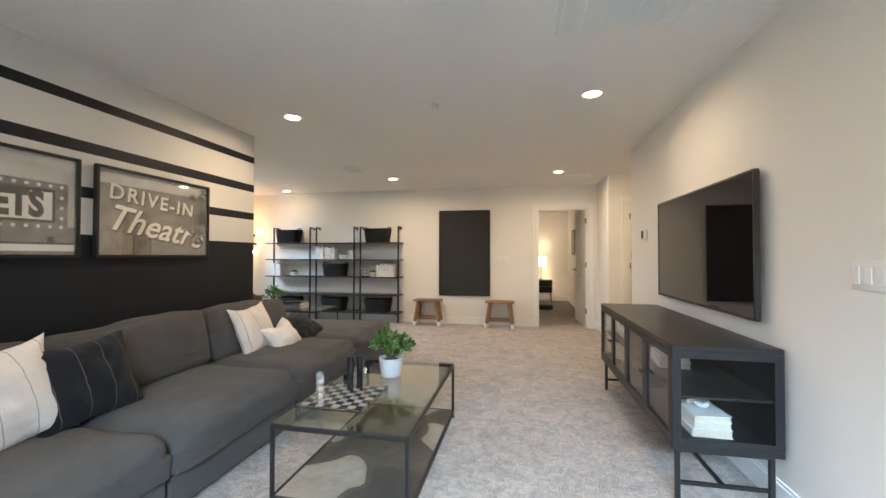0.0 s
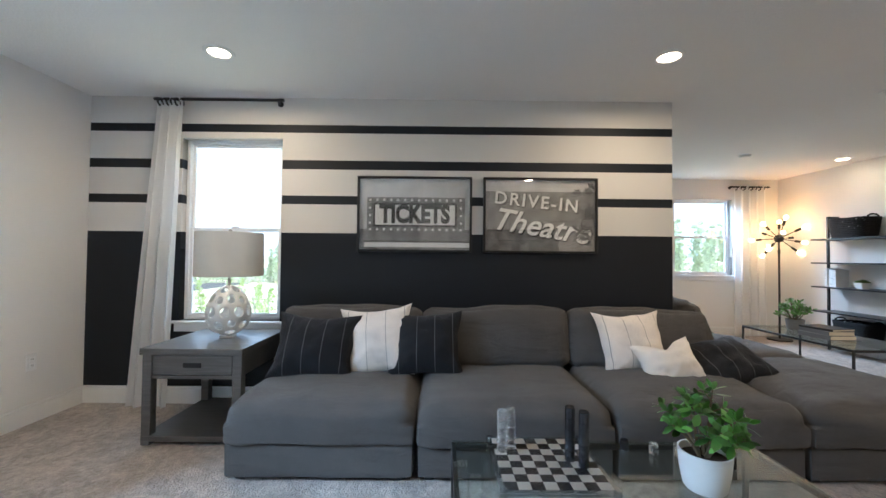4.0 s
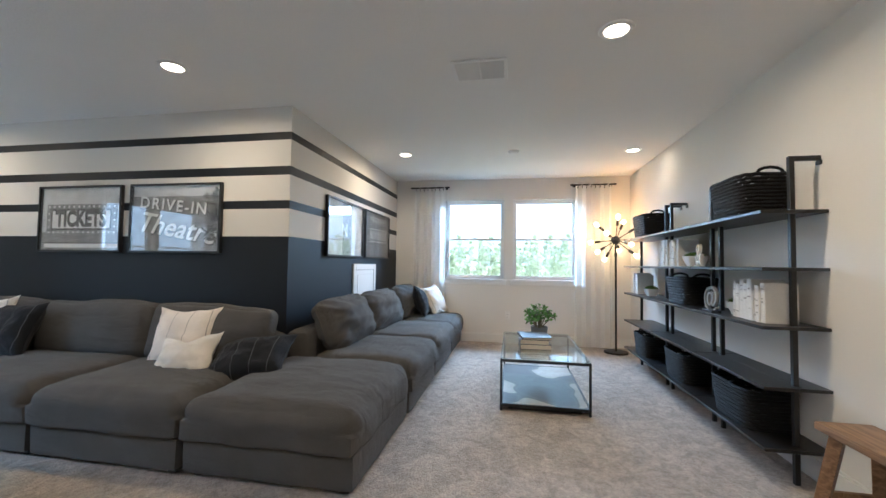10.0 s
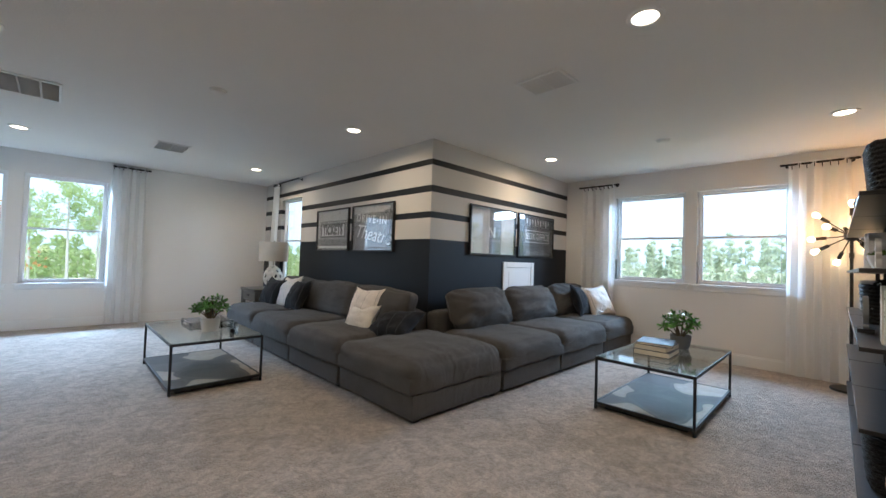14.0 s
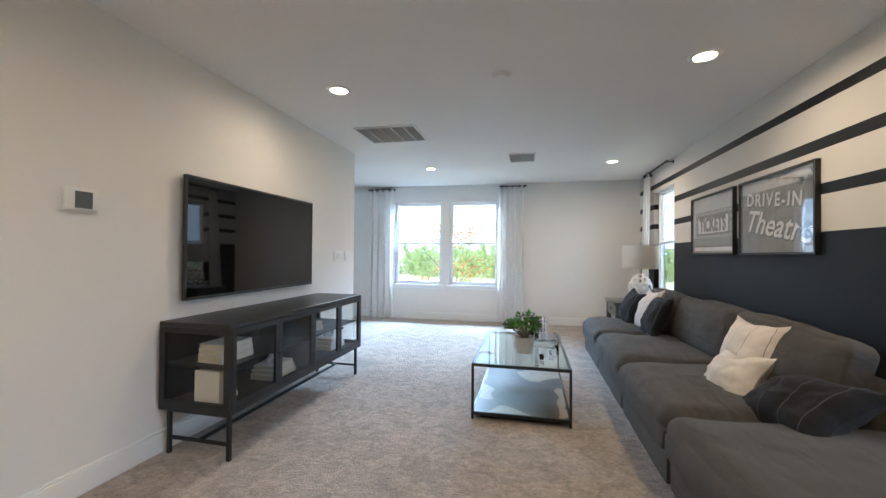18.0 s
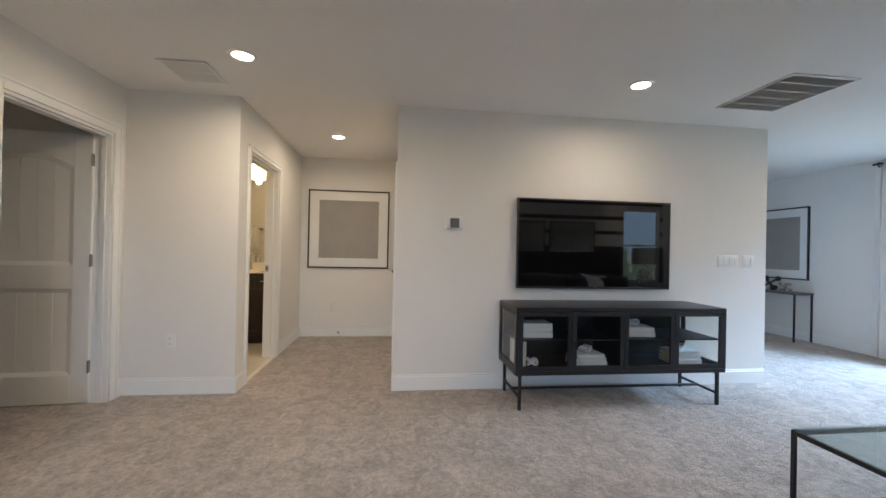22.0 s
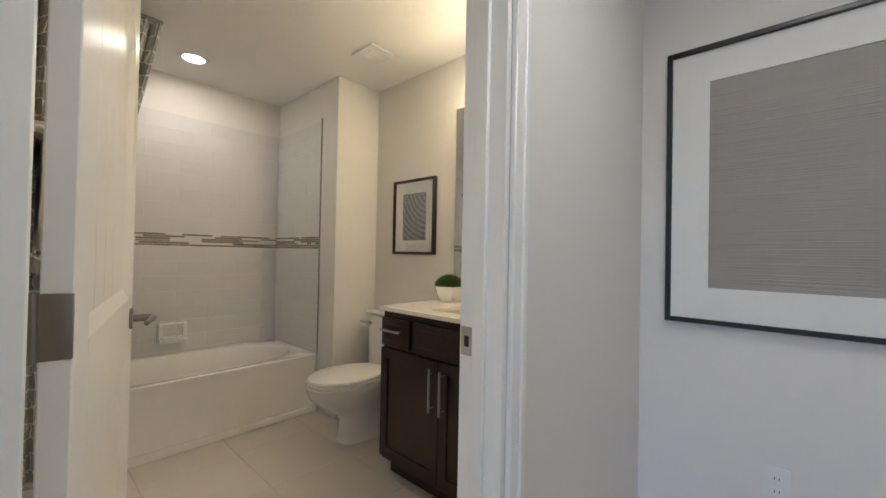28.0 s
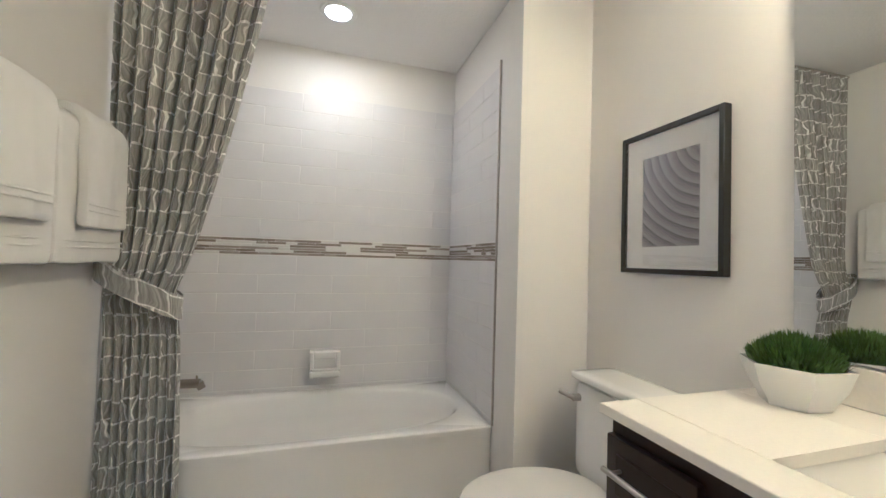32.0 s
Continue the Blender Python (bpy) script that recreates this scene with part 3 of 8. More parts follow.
baseboard([
    (-2.6, -1.27, -2.6, 3.4, 1, 0), (-5.58, 3.4, -2.586, 3.4, 0, 1), (-5.58, 3.414, -5.58, 6.84, 1, 0), (-2.586, -1.27, 5.2, -1.27, 0, 1),
    (-5.566, 6.84, 0.27, 6.84, 0, -1), (1.275, 6.84, 1.33, 6.84, 0, -1), (1.33, 5.961, 1.33, 6.826, -1, 0), (1.33, 5.975, 1.506, 5.975, 0, -1), (2.462, 5.975, 3.43, 5.975, 0, -1),
    (3.43, 4.685, 3.43, 5.961, -1, 0), (1.31, 4.685, 1.985, 4.685, 0, 1), (2.965, 4.685, 3.416, 4.685, 0, 1), (1.31, 1.146, 1.31, 4.699, -1, 0), (1.296, 1.146, 5.2, 1.146, 0, -1),
    (5.2, -1.256, 5.2, 1.132, -1, 0), (1.6, 6.10, 1.6, 8.09, 1, 0), (3.16, 7.91, 3.52, 7.91, 0, -1), (3.52, 7.14, 3.52, 7.896, -1, 0),
    (-1.38, 11.0, 1.33, 11.0, 0, -1), (1.33, 6.96, 1.33, 11.0, -1, 0)])


def casing(name, axis, face, away, a0, a1, top, w=0.07, t=0.016):
    """Door casing on one face of a wall: two legs and a head with a stepped profile."""
    bm = bmesh.new()
    def slab(p0, p1, z0, z1, th):
        c0, c1 = sorted((face, face + away * th))
        if axis == "y":
            bm_box(p0, p1, c0, c1, z0, z1, 0.003, 1, bm)
        else:
            bm_box(c0, c1, p0, p1, z0, z1, 0.003, 1, bm)
    slab(a0 - w, a0, 0, top + w, t)
    slab(a1, a1 + w, 0, top + w, t)
    slab(a0, a1, top, top + w, t)
    slab(a0 - w - 0.004, a0 - w + 0.016, 0, top + w, t + 0.006)
    slab(a1 + w - 0.016, a1 + w + 0.004, 0, top + w, t + 0.006)
    slab(a0 - w - 0.004, a1 + w + 0.004, top + w - 0.016, top + w + 0.004, t + 0.006)
    return structure(name, bm, M_TRIM, "white painted moulded door casing", "door casing")


def jamb(name, y0, y1, a0, a1, top, stop):
    bm = bmesh.new()
    bm_box(a0 - 0.002, a0 + 0.018, y0, y1, 0, top, 0, bm=bm)
    bm_box(a1 - 0.018, a1 + 0.002, y0, y1, 0, top, 0, bm=bm)
    bm_box(a0 + 0.018, a1 - 0.018, y0, y1, top - 0.018, top + 0.002, 0, bm=bm)
    bm_box(a0 + 0.018, a0 + 0.030, stop, stop + 0.035, 0, top - 0.018, 0.002, 1, bm)
    bm_box(a1 - 0.030, a1 - 0.018, stop, stop + 0.035, 0, top - 0.018, 0.002, 1, bm)
    bm_box(a0 + 0.030, a1 - 0.030, stop, stop + 0.035, top - 0.030, top - 0.018, 0.002, 1, bm)
    return structure(name, bm, M_TRIM, "white painted door jamb with a stop", "door frame")


casing("door_casing_1", "y", 6.84, -1, 0.345, 1.2, 2.045)
jamb("door_frame_1", 6.84, 6.96, 0.345, 1.2, 2.045, 6.87)
casing("door_casing_2", "y", 5.975, -1, 1.56, 2.41, 2.045, 0.050)
casing("door_casing_3", "y", 6.0985, 1, 1.650, 2.41, 2.045, 0.072)
jamb("door_frame_2", 5.975, 6.10, 1.56, 2.41, 2.045, 6.02)
casing("door_casing_4", "y", 4.685, 1, 2.06, 2.89, 2.045)
jamb("door_frame_3", 4.565, 4.685, 2.06, 2.89, 2.045, 4.58)


def door(name, m, w, label, flip=1, leaf=0.003):
    """A hollow-core door with an arched plank panel above a square one. Hinge edge at local x = 0, leaf along +x."""
    h, t = 2.02, 0.035
    ob = thing(name, m, label, "door", kind="structure")
    st, lo, mid0, mid1, hi = 0.115, 0.22, 0.865, 1.035, 1.80
    bm = bmesh.new()
    bm_box(0, st, -t / 2, t / 2, 0.012, h, 0.002, 1, bm)
    bm_box(w - st, w, -t / 2, t / 2, 0.012, h, 0.002, 1, bm)
    bm_box(st, w - st, -t / 2, t / 2, 0.012, lo, 0, bm=bm)
    bm_box(st, w - st, -t / 2, t / 2, mid0, mid1, 0, bm=bm)
    n = 14
    for i in range(n):
        xa, xb = st + (w - 2 * st) * i / n, st + (w - 2 * st) * (i + 1) / n
        za = hi + 0.085 * (1 - ((xa - w / 2) / (w / 2 - st)) ** 2) - 0.03
        zb = hi + 0.085 * (1 - ((xb - w / 2) / (w / 2 - st)) ** 2) - 0.03
        vs = [bm.verts.new(p) for p in ((xa, -t / 2, za), (xb, -t / 2, zb), (xb, -t / 2, h), (xa, -t / 2, h), (xa, t / 2, za), (xb, t / 2, zb), (xb, t / 2, h), (xa, t / 2, h))]
        for f in ((0, 1, 2, 3), (7, 6, 5, 4), (0, 4, 5, 1), (3, 2, 6, 7)):
            bm.faces.new([vs[k] for k in f])
    bmesh.ops.recalc_face_normals(bm, faces=bm.faces[:])
    part("leaf_frame", bm, M_TRIM, ob, smooth=False)
    for z0, z1, top in ((lo, mid0, False), (mid1, hi + 0.05, True)):
        mo = bmesh.new()
        zt, q = z1 - (0.05 if top else 0), 0.032
        for s in (1, -1):
            yo, yi = s * (t / 2 - 0.0008), s * (t / 2 - 0.0119)
            o = [(st, z0), (w - st, z0), (w - st, zt), (st, zt)]
            i_ = [(st + q, z0 + q), (w - st - q, z0 + q), (w - st - q, zt - (0 if top else q)), (st + q, zt - (0 if top else q))]
            for a in range(3 if top else 4):
                if top and a == 2:
                    continue
                b = (a + 1) % 4
                mo.faces.new([mo.verts.new(c) for c in ((o[a][0], yo, o[a][1]), (o[b][0], yo, o[b][1]), (i_[b][0], yi, i_[b][1]), (i_[a][0], yi, i_[a][1]))])
            if top:
                mo.faces.new([mo.verts.new(c) for c in ((o[3][0], yo, zt), (o[0][0], yo, z0), (i_[0][0], yi, z0 + q), (i_[3][0], yi, zt))])
            if top:
                hw = w / 2 - st
                def arch(v, f):
                    return (w / 2 + v * (hw - f), (yo if f == 0 else yi), hi + 0.085 * (1 - v * v) - 0.03 - f)
                for k in range(n):
                    va, vb = 2 * k / n - 1, 2 * (k + 1) / n - 1
                    mo.faces.new([mo.verts.new(c) for c in (arch(va, 0), arch(vb, 0), arch(vb, q), arch(va, q))])
        bmesh.ops.recalc_face_normals(mo, faces=mo.faces[:])
        part("panel_moulding", mo, M_TRIM, ob, smooth=False)
        k = 5
        pw = (w - 2 * st - 0.028) / k
        for i in range(k):
            xa = st + 0.014 + pw * i
            part("plank", bm_box(xa, xa + pw - 0.0001, -t / 2 + 0.012, t / 2 - 0.012, z0 + 0.01, z1 + (0.05 if top else -0.01), 0.0022, 1), M_TRIM, ob)
    for s in (1, -1):
        hb = bm_cyl(0.032, 0.030, 0, 0.008, 24)
        bm_cyl(0.011, 0.011, 0.008, 0.058, 14, bm=hb)
        bmesh.ops.rotate(hb, verts=hb.verts[:], cent=(0, 0, 0), matrix=Matrix.Rotation(radians(90 * s), 3, "X"))
        y = -s * 0.058
        bm_rod((0.008, y, 0), (-0.055, y, 0.004), 0.011, 12, hb, 0.009)
        bm_rod((-0.055, y, 0.004), (-0.105, y + s * 0.012, -0.002), 0.009, 12, hb, 0.007)
        bmesh.ops.translate(hb, verts=hb.verts[:], vec=(w - 0.062, -s * t / 2, 0.97))
        part("door_handle", hb, M_HANDLE, ob, "satin nickel lever handle")
    for z in (0.28, 1.075, 1.83):
        hb = bm_box(-0.003, 0.003, flip * t / 2 - 0.035, flip * t / 2 + leaf, z - 0.045, z + 0.045, 0.001, 1)
        bm_cyl(0.006, 0.006, z - 0.047, z + 0.047, 10, -0.002, flip * (t / 2 + 0.005), hb)
        part("hinge", hb, M_HANDLE, ob, "steel butt hinge")
    return ob


door("door_1", pose(1.178, 6.955, 0, 0, 0, 95), 0.81, "white two-panel plank door standing open into the bedroom", 1)
door("door_2", pose(1.678, 6.211, 0, 0, 0, 76.8), 0.84, "white two-panel plank door half open into the bathroom", 1, 0.026)
door("door_3", pose(2.868, 4.642, 0, 0, 0, 180), 0.785, "white two-panel plank door, closed, beside the hall picture", -1)
# strike plate on the bathroom jamb
sp = thing("strike_plate", pose(2.392, 6.077, 0.97), "nickel strike plate let into the bathroom door jamb", "strike plate")
part("plate", bm_box(-0.003, 0.0015, -0.018, 0.018, -0.035, 0.035, 0.001, 1), M_CHROME, sp)
part("latch_hole", bm_box(-0.004, 0.002, -0.007, 0.007, -0.013, 0.013), M_DARK, sp)


def window(name, m, w, h, label):
    """A single-hung vinyl window. Local x runs along the wall, y points outdoors, the origin is the middle of the opening's foot on the room face."""
    ob = thing(name, m, label, "window", kind="structure")
    fr = bmesh.new()
    f, y0, y1 = 0.028, 0.060, 0.125
    bm_box(-w / 2, -w / 2 + f, y0, y1, 0, h, 0.003, 1, fr)
    bm_box(w / 2 - f, w / 2, y0, y1, 0, h, 0.003, 1, fr)
    bm_box(-w / 2 + f, w / 2 - f, y0, y1, h - f, h, 0.003, 1, fr)
    bm_box(-w / 2 + f, w / 2 - f, y0, y1, 0, f, 0.003, 1, fr)
    part("window_frame", fr, M_VINYL, ob)
    s, mid = 0.024, h * 0.5
    for nm, za, zb, ya, yb in (("upper_sash", mid - 0.015, h - f, 0.095, 0.115), ("lower_sash", f, mid + 0.015, 0.072, 0.093)):
        bm = bmesh.new()
        bm_box(-w / 2 + f, -w / 2 + f + s, ya, yb, za, zb, 0.002, 1, bm)
        bm_box(w / 2 - f - s, w / 2 - f, ya, yb, za, zb, 0.002, 1, bm)
        bm_box(-w / 2 + f + s, w / 2 - f - s, ya, yb, zb - s, zb, 0.002, 1, bm)
        bm_box(-w / 2 + f + s, w / 2 - f - s, ya, yb, za, za + s, 0.002, 1, bm)
        sash = part(nm, bm, M_VINYL, ob)
        p = part("pane", bm_box(-w / 2 + f + s, w / 2 - f - s, (ya + yb) / 2 - 0.002, (ya + yb) / 2 + 0.002, za + s, zb - s), M_PANE, sash, "clear window glass")
        p.visible_shadow = False
    part("sash_lock", bm_box(-0.03, 0.03, 0.06, 0.078, mid + 0.015, mid + 0.027, 0.003, 1), M_VINYL, ob)
    part("window_sill", bm_box(-w / 2 - 0.05, w / 2 + 0.05, -0.035, 0.059, -0.02, 0.0, 0.005, 2), M_TRIM, ob, "white painted stool")
    part("apron", bm_box(-w / 2 - 0.03, w / 2 + 0.03, -0.014, 0.0, -0.085, -0.02, 0.004, 1), M_TRIM, ob)
    return ob


LW = "white vinyl single-hung window with two clear panes"
window("window_1", pose(1.1775, -1.27, 0.635, 0, 0, 180), 0.895, 1.505, LW)
window("window_2", pose(0.15, -1.27, 0.635, 0, 0, 180), 0.87, 1.505, LW)
window("window_3", pose(-2.6, -0.13, 0.65, 0, 0, 90), 0.80, 1.46, LW)
window("window_4", pose(-5.58, 4.625, 0.935, 0, 0, 90), 0.89, 1.19, LW)
window("window_5", pose(-5.58, 5.6525, 0.935, 0, 0, 90), 0.905, 1.19, LW)

# ---- ceiling fittings ----
def downlight(x, y, hot=M_GLOW):
    ob = thing("recessed_light", pose(x, y, C), "white-rimmed recessed ceiling light, lit warm", "ceiling light", "recessed ceiling lights")
    part("trim_ring", bm_lathe([(0.062, -0.002), (0.066, -0.010), (0.085, -0.008), (0.092, -0.0005)], 32), M_WHITEPLASTIC, ob)
    part("diffuser", bm_lathe([(0.0, -0.006), (0.05, -0.006), (0.063, -0.004)], 32), hot, ob, "glowing lamp disc")
    return ob


for x, y, watts in SPOTS + [(2.39, 8.42, 0)]:
    downlight(x, y)


def ceiling_vent(x0, x1, y0, y1, bays, label, along="y", tilt=-35, b=0.022):
    ob = thing("ceiling_vent", pose((x0 + x1) / 2, (y0 + y1) / 2, C), label, "air vent")
    w, d = x1 - x0, y1 - y0
    fr = bmesh.new()
    bm_box(-w / 2, w / 2, -d / 2, -d / 2 + b, -0.012, 0, 0.003, 1, fr)
    bm_box(-w / 2, w / 2, d / 2 - b, d / 2, -0.012, 0, 0.003, 1, fr)
    bm_box(-w / 2, -w / 2 + b, -d / 2 + b, d / 2 - b, -0.012, 0, 0.003, 1, fr)
    bm_box(w / 2 - b, w / 2, -d / 2 + b, d / 2 - b, -0.012, 0, 0.003, 1, fr)
    for i in range(1, bays):
        if along == "y":
            x = -w / 2 + w * i / bays
            bm_box(x - 0.007, x + 0.007, -d / 2 + b, d / 2 - b, -0.011, -0.001, 0.002, 1, fr)
        else:
            y = -d / 2 + d * i / bays
            bm_box(-w / 2 + b, w / 2 - b, y - 0.007, y + 0.007, -0.011, -0.001, 0.002, 1, fr)
    part("frame", fr, M_WHITEPLASTIC, ob)
    part("backing", bm_box(-w / 2 + b, w / 2 - b, -d / 2 + b, d / 2 - b, -0.003, -0.0005), M_DUCT, ob, "dark duct opening")
    k = int((d if along == "y" else w) / 0.021)
    one = None
    for i in range(k):
        if along == "y":
            y = -d / 2 + b + (d - 2 * b) * (i + 0.5) / k
            m = pose(0, y, -0.008, tilt, 0, 0)
            if one is None:
                one = part("slat", bm_box(-w / 2 + b, w / 2 - b, -0.0085, 0.0085, -0.0007, 0.0007), M_GREYVENT, ob)
                one.matrix_local = m
            else:
                clone(one, "slat", m, ob)
        else:
            x = -w / 2 + b + (w - 2 * b) * (i + 0.5) / k
            m = pose(x, 0, -0.008, 0, tilt, 0)
            if one is None:
                one = part("slat", bm_box(-0.0085, 0.0085, -d / 2 + b, d / 2 - b, -0.0007, 0.0007), M_GREYVENT, ob)
                one.matrix_local = m
            else:
                clone(one, "slat", m, ob)
    return ob


ceiling_vent(0.25, 0.89, 1.55, 2.08, 5, "large white return-air grille with grey slats", "y")
ceiling_vent(-0.91, -0.56, 0.36, 0.80, 2, "white ceiling register with grey louvres", "y")
ceiling_vent(-2.37, -2.10, 4.80, 5.16, 2, "white ceiling register with grey louvres", "x")
ceiling_vent(0.73, 1.08, 5.97, 6.29, 2, "white ceiling register with grey louvres", "y")
ceiling_vent(3.04, 3.26, 7.37, 7.58, 2, "white bathroom exhaust fan grille with two louvred bays", "y", -35, 0.045)


def detector(x, y):
    ob = thing("smoke_detector", pose(x, y, C), "round white smoke detector on the ceiling", "smoke detector")
    part("base", bm_lathe([(0.0, -0.012), (0.062, -0.012), (0.066, -0.0005)], 32), M_WHITEPLASTIC, ob)
    part("cover", bm_lathe([(0.0, -0.032), (0.035, -0.031), (0.052, -0.024), (0.056, -0.0125)], 32), M_WHITEPLASTIC, ob)


detector(-0.64, 2.95)
detector(-4.15, 5.2)


# ---- plates and controls ----
def plate(m, n, w, h, kind, label):
    """Wall plate; local x along the wall, z up, y out of the wall towards -y."""
    ob = thing("switch_plate" if kind == "switch" else "wall_outlet", m, label, "light switch" if kind == "switch" else "outlet")
    part("plate", bm_box(-w / 2, w / 2, -0.007, 0, -h / 2, h / 2, 0.003, 2), M_WHITEPLASTIC, ob)
    for i in range(n):
        x = -w / 2 + w * (i + 0.5) / n
        if kind == "switch":
            part("rocker", bm_box(x - 0.016, x + 0.016, -0.012, -0.0071, -0.033, 0.033, 0.002, 1), M_WHITEPLASTIC, ob)
        else:
            for z in (0.022, -0.022):
                s = part("socket", bm_box(x - 0.016, x + 0.016, -0.010, -0.0071, z - 0.014, z + 0.014, 0.003, 1), M_WHITEPLASTIC, ob)
                for dx in (-0.006, 0.006):
                    part("slot", bm_box(x + dx - 0.001, x + dx + 0.001, -0.0112, -0.0101, z - 0.004, z + 0.005), M_DARK, s)
    return ob


plate(pose(1.31, 1.555, 1.16, 0, 0, -90), 4, 0.21, 0.115, "switch", "white four-gang rocker switch plate")
plate(pose(1.31, 1.335, 1.16, 0, 0, -90), 2, 0.115, 0.115, "switch", "white two-gang rocker switch plate")
plate(pose(-0.235, 6.84, 1.17, 0, 0, 0), 4, 0.21, 0.115, "switch", "white four-gang rocker switch plate beside the door")
plate(pose(1.33, 6.47, 0.43, 0, 0, -90), 1, 0.07, 0.115, "outlet", "white duplex outlet low on the wall")
plate(pose(3.43, 5.53, 0.41, 0, 0, -90), 1, 0.07, 0.115, "outlet", "white duplex outlet below the hall picture")
plate(pose(-5.58, 5.13, 0.40, 0, 0, 90), 1, 0.07, 0.115, "outlet", "white duplex outlet below the windows")
plate(pose(-2.2, -1.27, 0.42, 0, 0, 180), 1, 0.07, 0.115, "outlet", "white duplex outlet in the room corner")
plate(pose(1.78, 4.685, 1.16, 0, 0, 180), 1, 0.07, 0.115, "switch", "white single rocker switch beside the hall door")
th = thing("thermostat", pose(1.31, 4.185, 1.445, 0, 0, -90), "white wall thermostat with a grey screen", "thermostat")
part("back_plate", bm_box(-0.082, 0.082, -0.008, 0, -0.058, 0.058, 0.004, 2), M_WHITEPLASTIC, th)
part("body", bm_box(-0.070, 0.070, -0.028, -0.0082, -0.050, 0.050, 0.006, 2), M_WHITEPLASTIC, th)
part("screen", bm_box(-0.036, 0.042, -0.0300, -0.0282, -0.041, 0.041, 0.001, 1), mat("grey_lcd", (0.12, 0.14, 0.15), 0.25), th, "grey display")

ds = thing("door_stop", pose(3.416, 5.45, 0.055), "small nickel door stop screwed to the hall baseboard", "door stop")
part("flange", bm_rod((0, 0, 0), (-0.006, 0, 0), 0.015, 16), M_HANDLE, ds)
part("spring", bm_rod((-0.006, 0, 0), (-0.060, 0, 0), 0.007, 12), M_HANDLE, ds)
part("rubber_tip", bm_rod((-0.060, 0, 0), (-0.074, 0, 0), 0.010, 14), M_WHITEPLASTIC, ds, "white rubber tip")

# ---- sectional sofa and pillows ----
def sofa_module(m, w, d, label, seed, back=True, cushion_shift=0.0, lean=16, ch=0.42, messy=0.0):
    ob = thing("sofa_module", m, label, "sofa", "sectional sofa modules")
    part("base", bm_cushion(w - 0.012, d, 0.18, 0.022, 0.004, 10, seed, 0.003), M_SOFA, ob, "charcoal upholstered base").location.z = 0.025
    for x in (-1, 1):
        for y in (-1, 1):
            part("foot", bm_box(x * (w / 2 - 0.07) - 0.025, x * (w / 2 - 0.07) + 0.025, y * (d / 2 - 0.07) - 0.025, y * (d / 2 - 0.07) + 0.025, 0, 0.03, 0.003, 1), M_BLACK, ob)
    bt = 0.20 if back else 0.0
    sc = part("seat_cushion", bm_cushion(w - 0.004, d - bt + 0.03, 0.215, 0.085, 0.036 if back else 0.05, 22, seed + 3, 0.011, 0.3), M_SOFA, ob, "loose charcoal seat cushion")
    sc.location = (0, -bt / 2 - 0.015, 0.198)
    if back:
        bf = part("back_frame", bm_cushion(w - 0.02, bt, 0.36, 0.05, 0.01, 10, seed + 5, 0.003), M_SOFA, ob)
        bf.location = (0, d / 2 - bt / 2, 0.24)
        if messy:
            bc = part("back_cushion", bm_pillow(w, ch + 0.08, 0.36, seed, 34, drag=0.020, soft=1.0), M_SOFA, ob, "slumped charcoal back cushion")
            bc.matrix_local = pose(cushion_shift, d / 2 - bt - 0.16, 0.385, -lean, 0, 0)
            return ob
        bc = part("back_cushion", bm_cushion(w - 0.012, ch, 0.17, 0.05, 0.06, 20, seed + 9, 0.012), M_SOFA, ob, "loose charcoal back cushion")
        bc.matrix_local = pose(cushion_shift, d / 2 - bt - 0.085, 0.385, 0, 0, 0) @ pose(0, 0, 0, 90 - lean, 0, 0) @ pose(0, ch / 2, -0.06, 0, 0, (seed % 3 - 1) * 1.3)
    return ob


SL = "charcoal linen sofa module with loose cushions"
sofa_module(pose(-2.045, 0.925, 0, 0, 0, 90), 0.99, 1.05, SL + " beside the end table", 1)
sofa_module(pose(-2.045, 1.945, 0, 0, 0, 90), 1.03, 1.05, SL + " behind the chess table", 2)
sofa_module(pose(-2.045, 2.965, 0, 0, 0, 90), 0.99, 1.05, SL + " at the wall corner", 3)
sofa_module(pose(-2.025, 3.965, 0, 0, 0, 90), 0.98, 1.0, "charcoal linen ottoman module joining the two sofa rows", 4, back=False)
sofa_module(pose(-3.04, 3.94, 0, 0, 0, 180), 1.0, 1.03, SL + " with a slumped back cushion", 5, lean=24, cushion_shift=0.10, messy=0.012)
sofa_module(pose(-4.07, 3.94, 0, 0, 0, 180), 1.05, 1.03, SL + " with a slumped back cushion", 6, lean=26, cushion_shift=0.10, messy=0.012)
sofa_module(pose(-5.055, 3.94, 0, 0, 0, 180), 0.90, 1.03, SL + " under the window end", 7, lean=16, messy=0.008)


def pillow(m, w, h, t, material, label, seed, chop=0.0):
    ob = thing("throw_pillow", m, label, "pillow")
    part("cover", bm_pillow(w, h, t, seed, 24, chop), material, ob)
    return ob


def lean_on(x, y, z, rz, tilt, roll=0):
    """Upright pillow facing local -y, leaning back by tilt degrees."""
    return pose(x, y, z, 0, 0, rz) @ pose(0, 0, 0, -tilt, roll, 0)


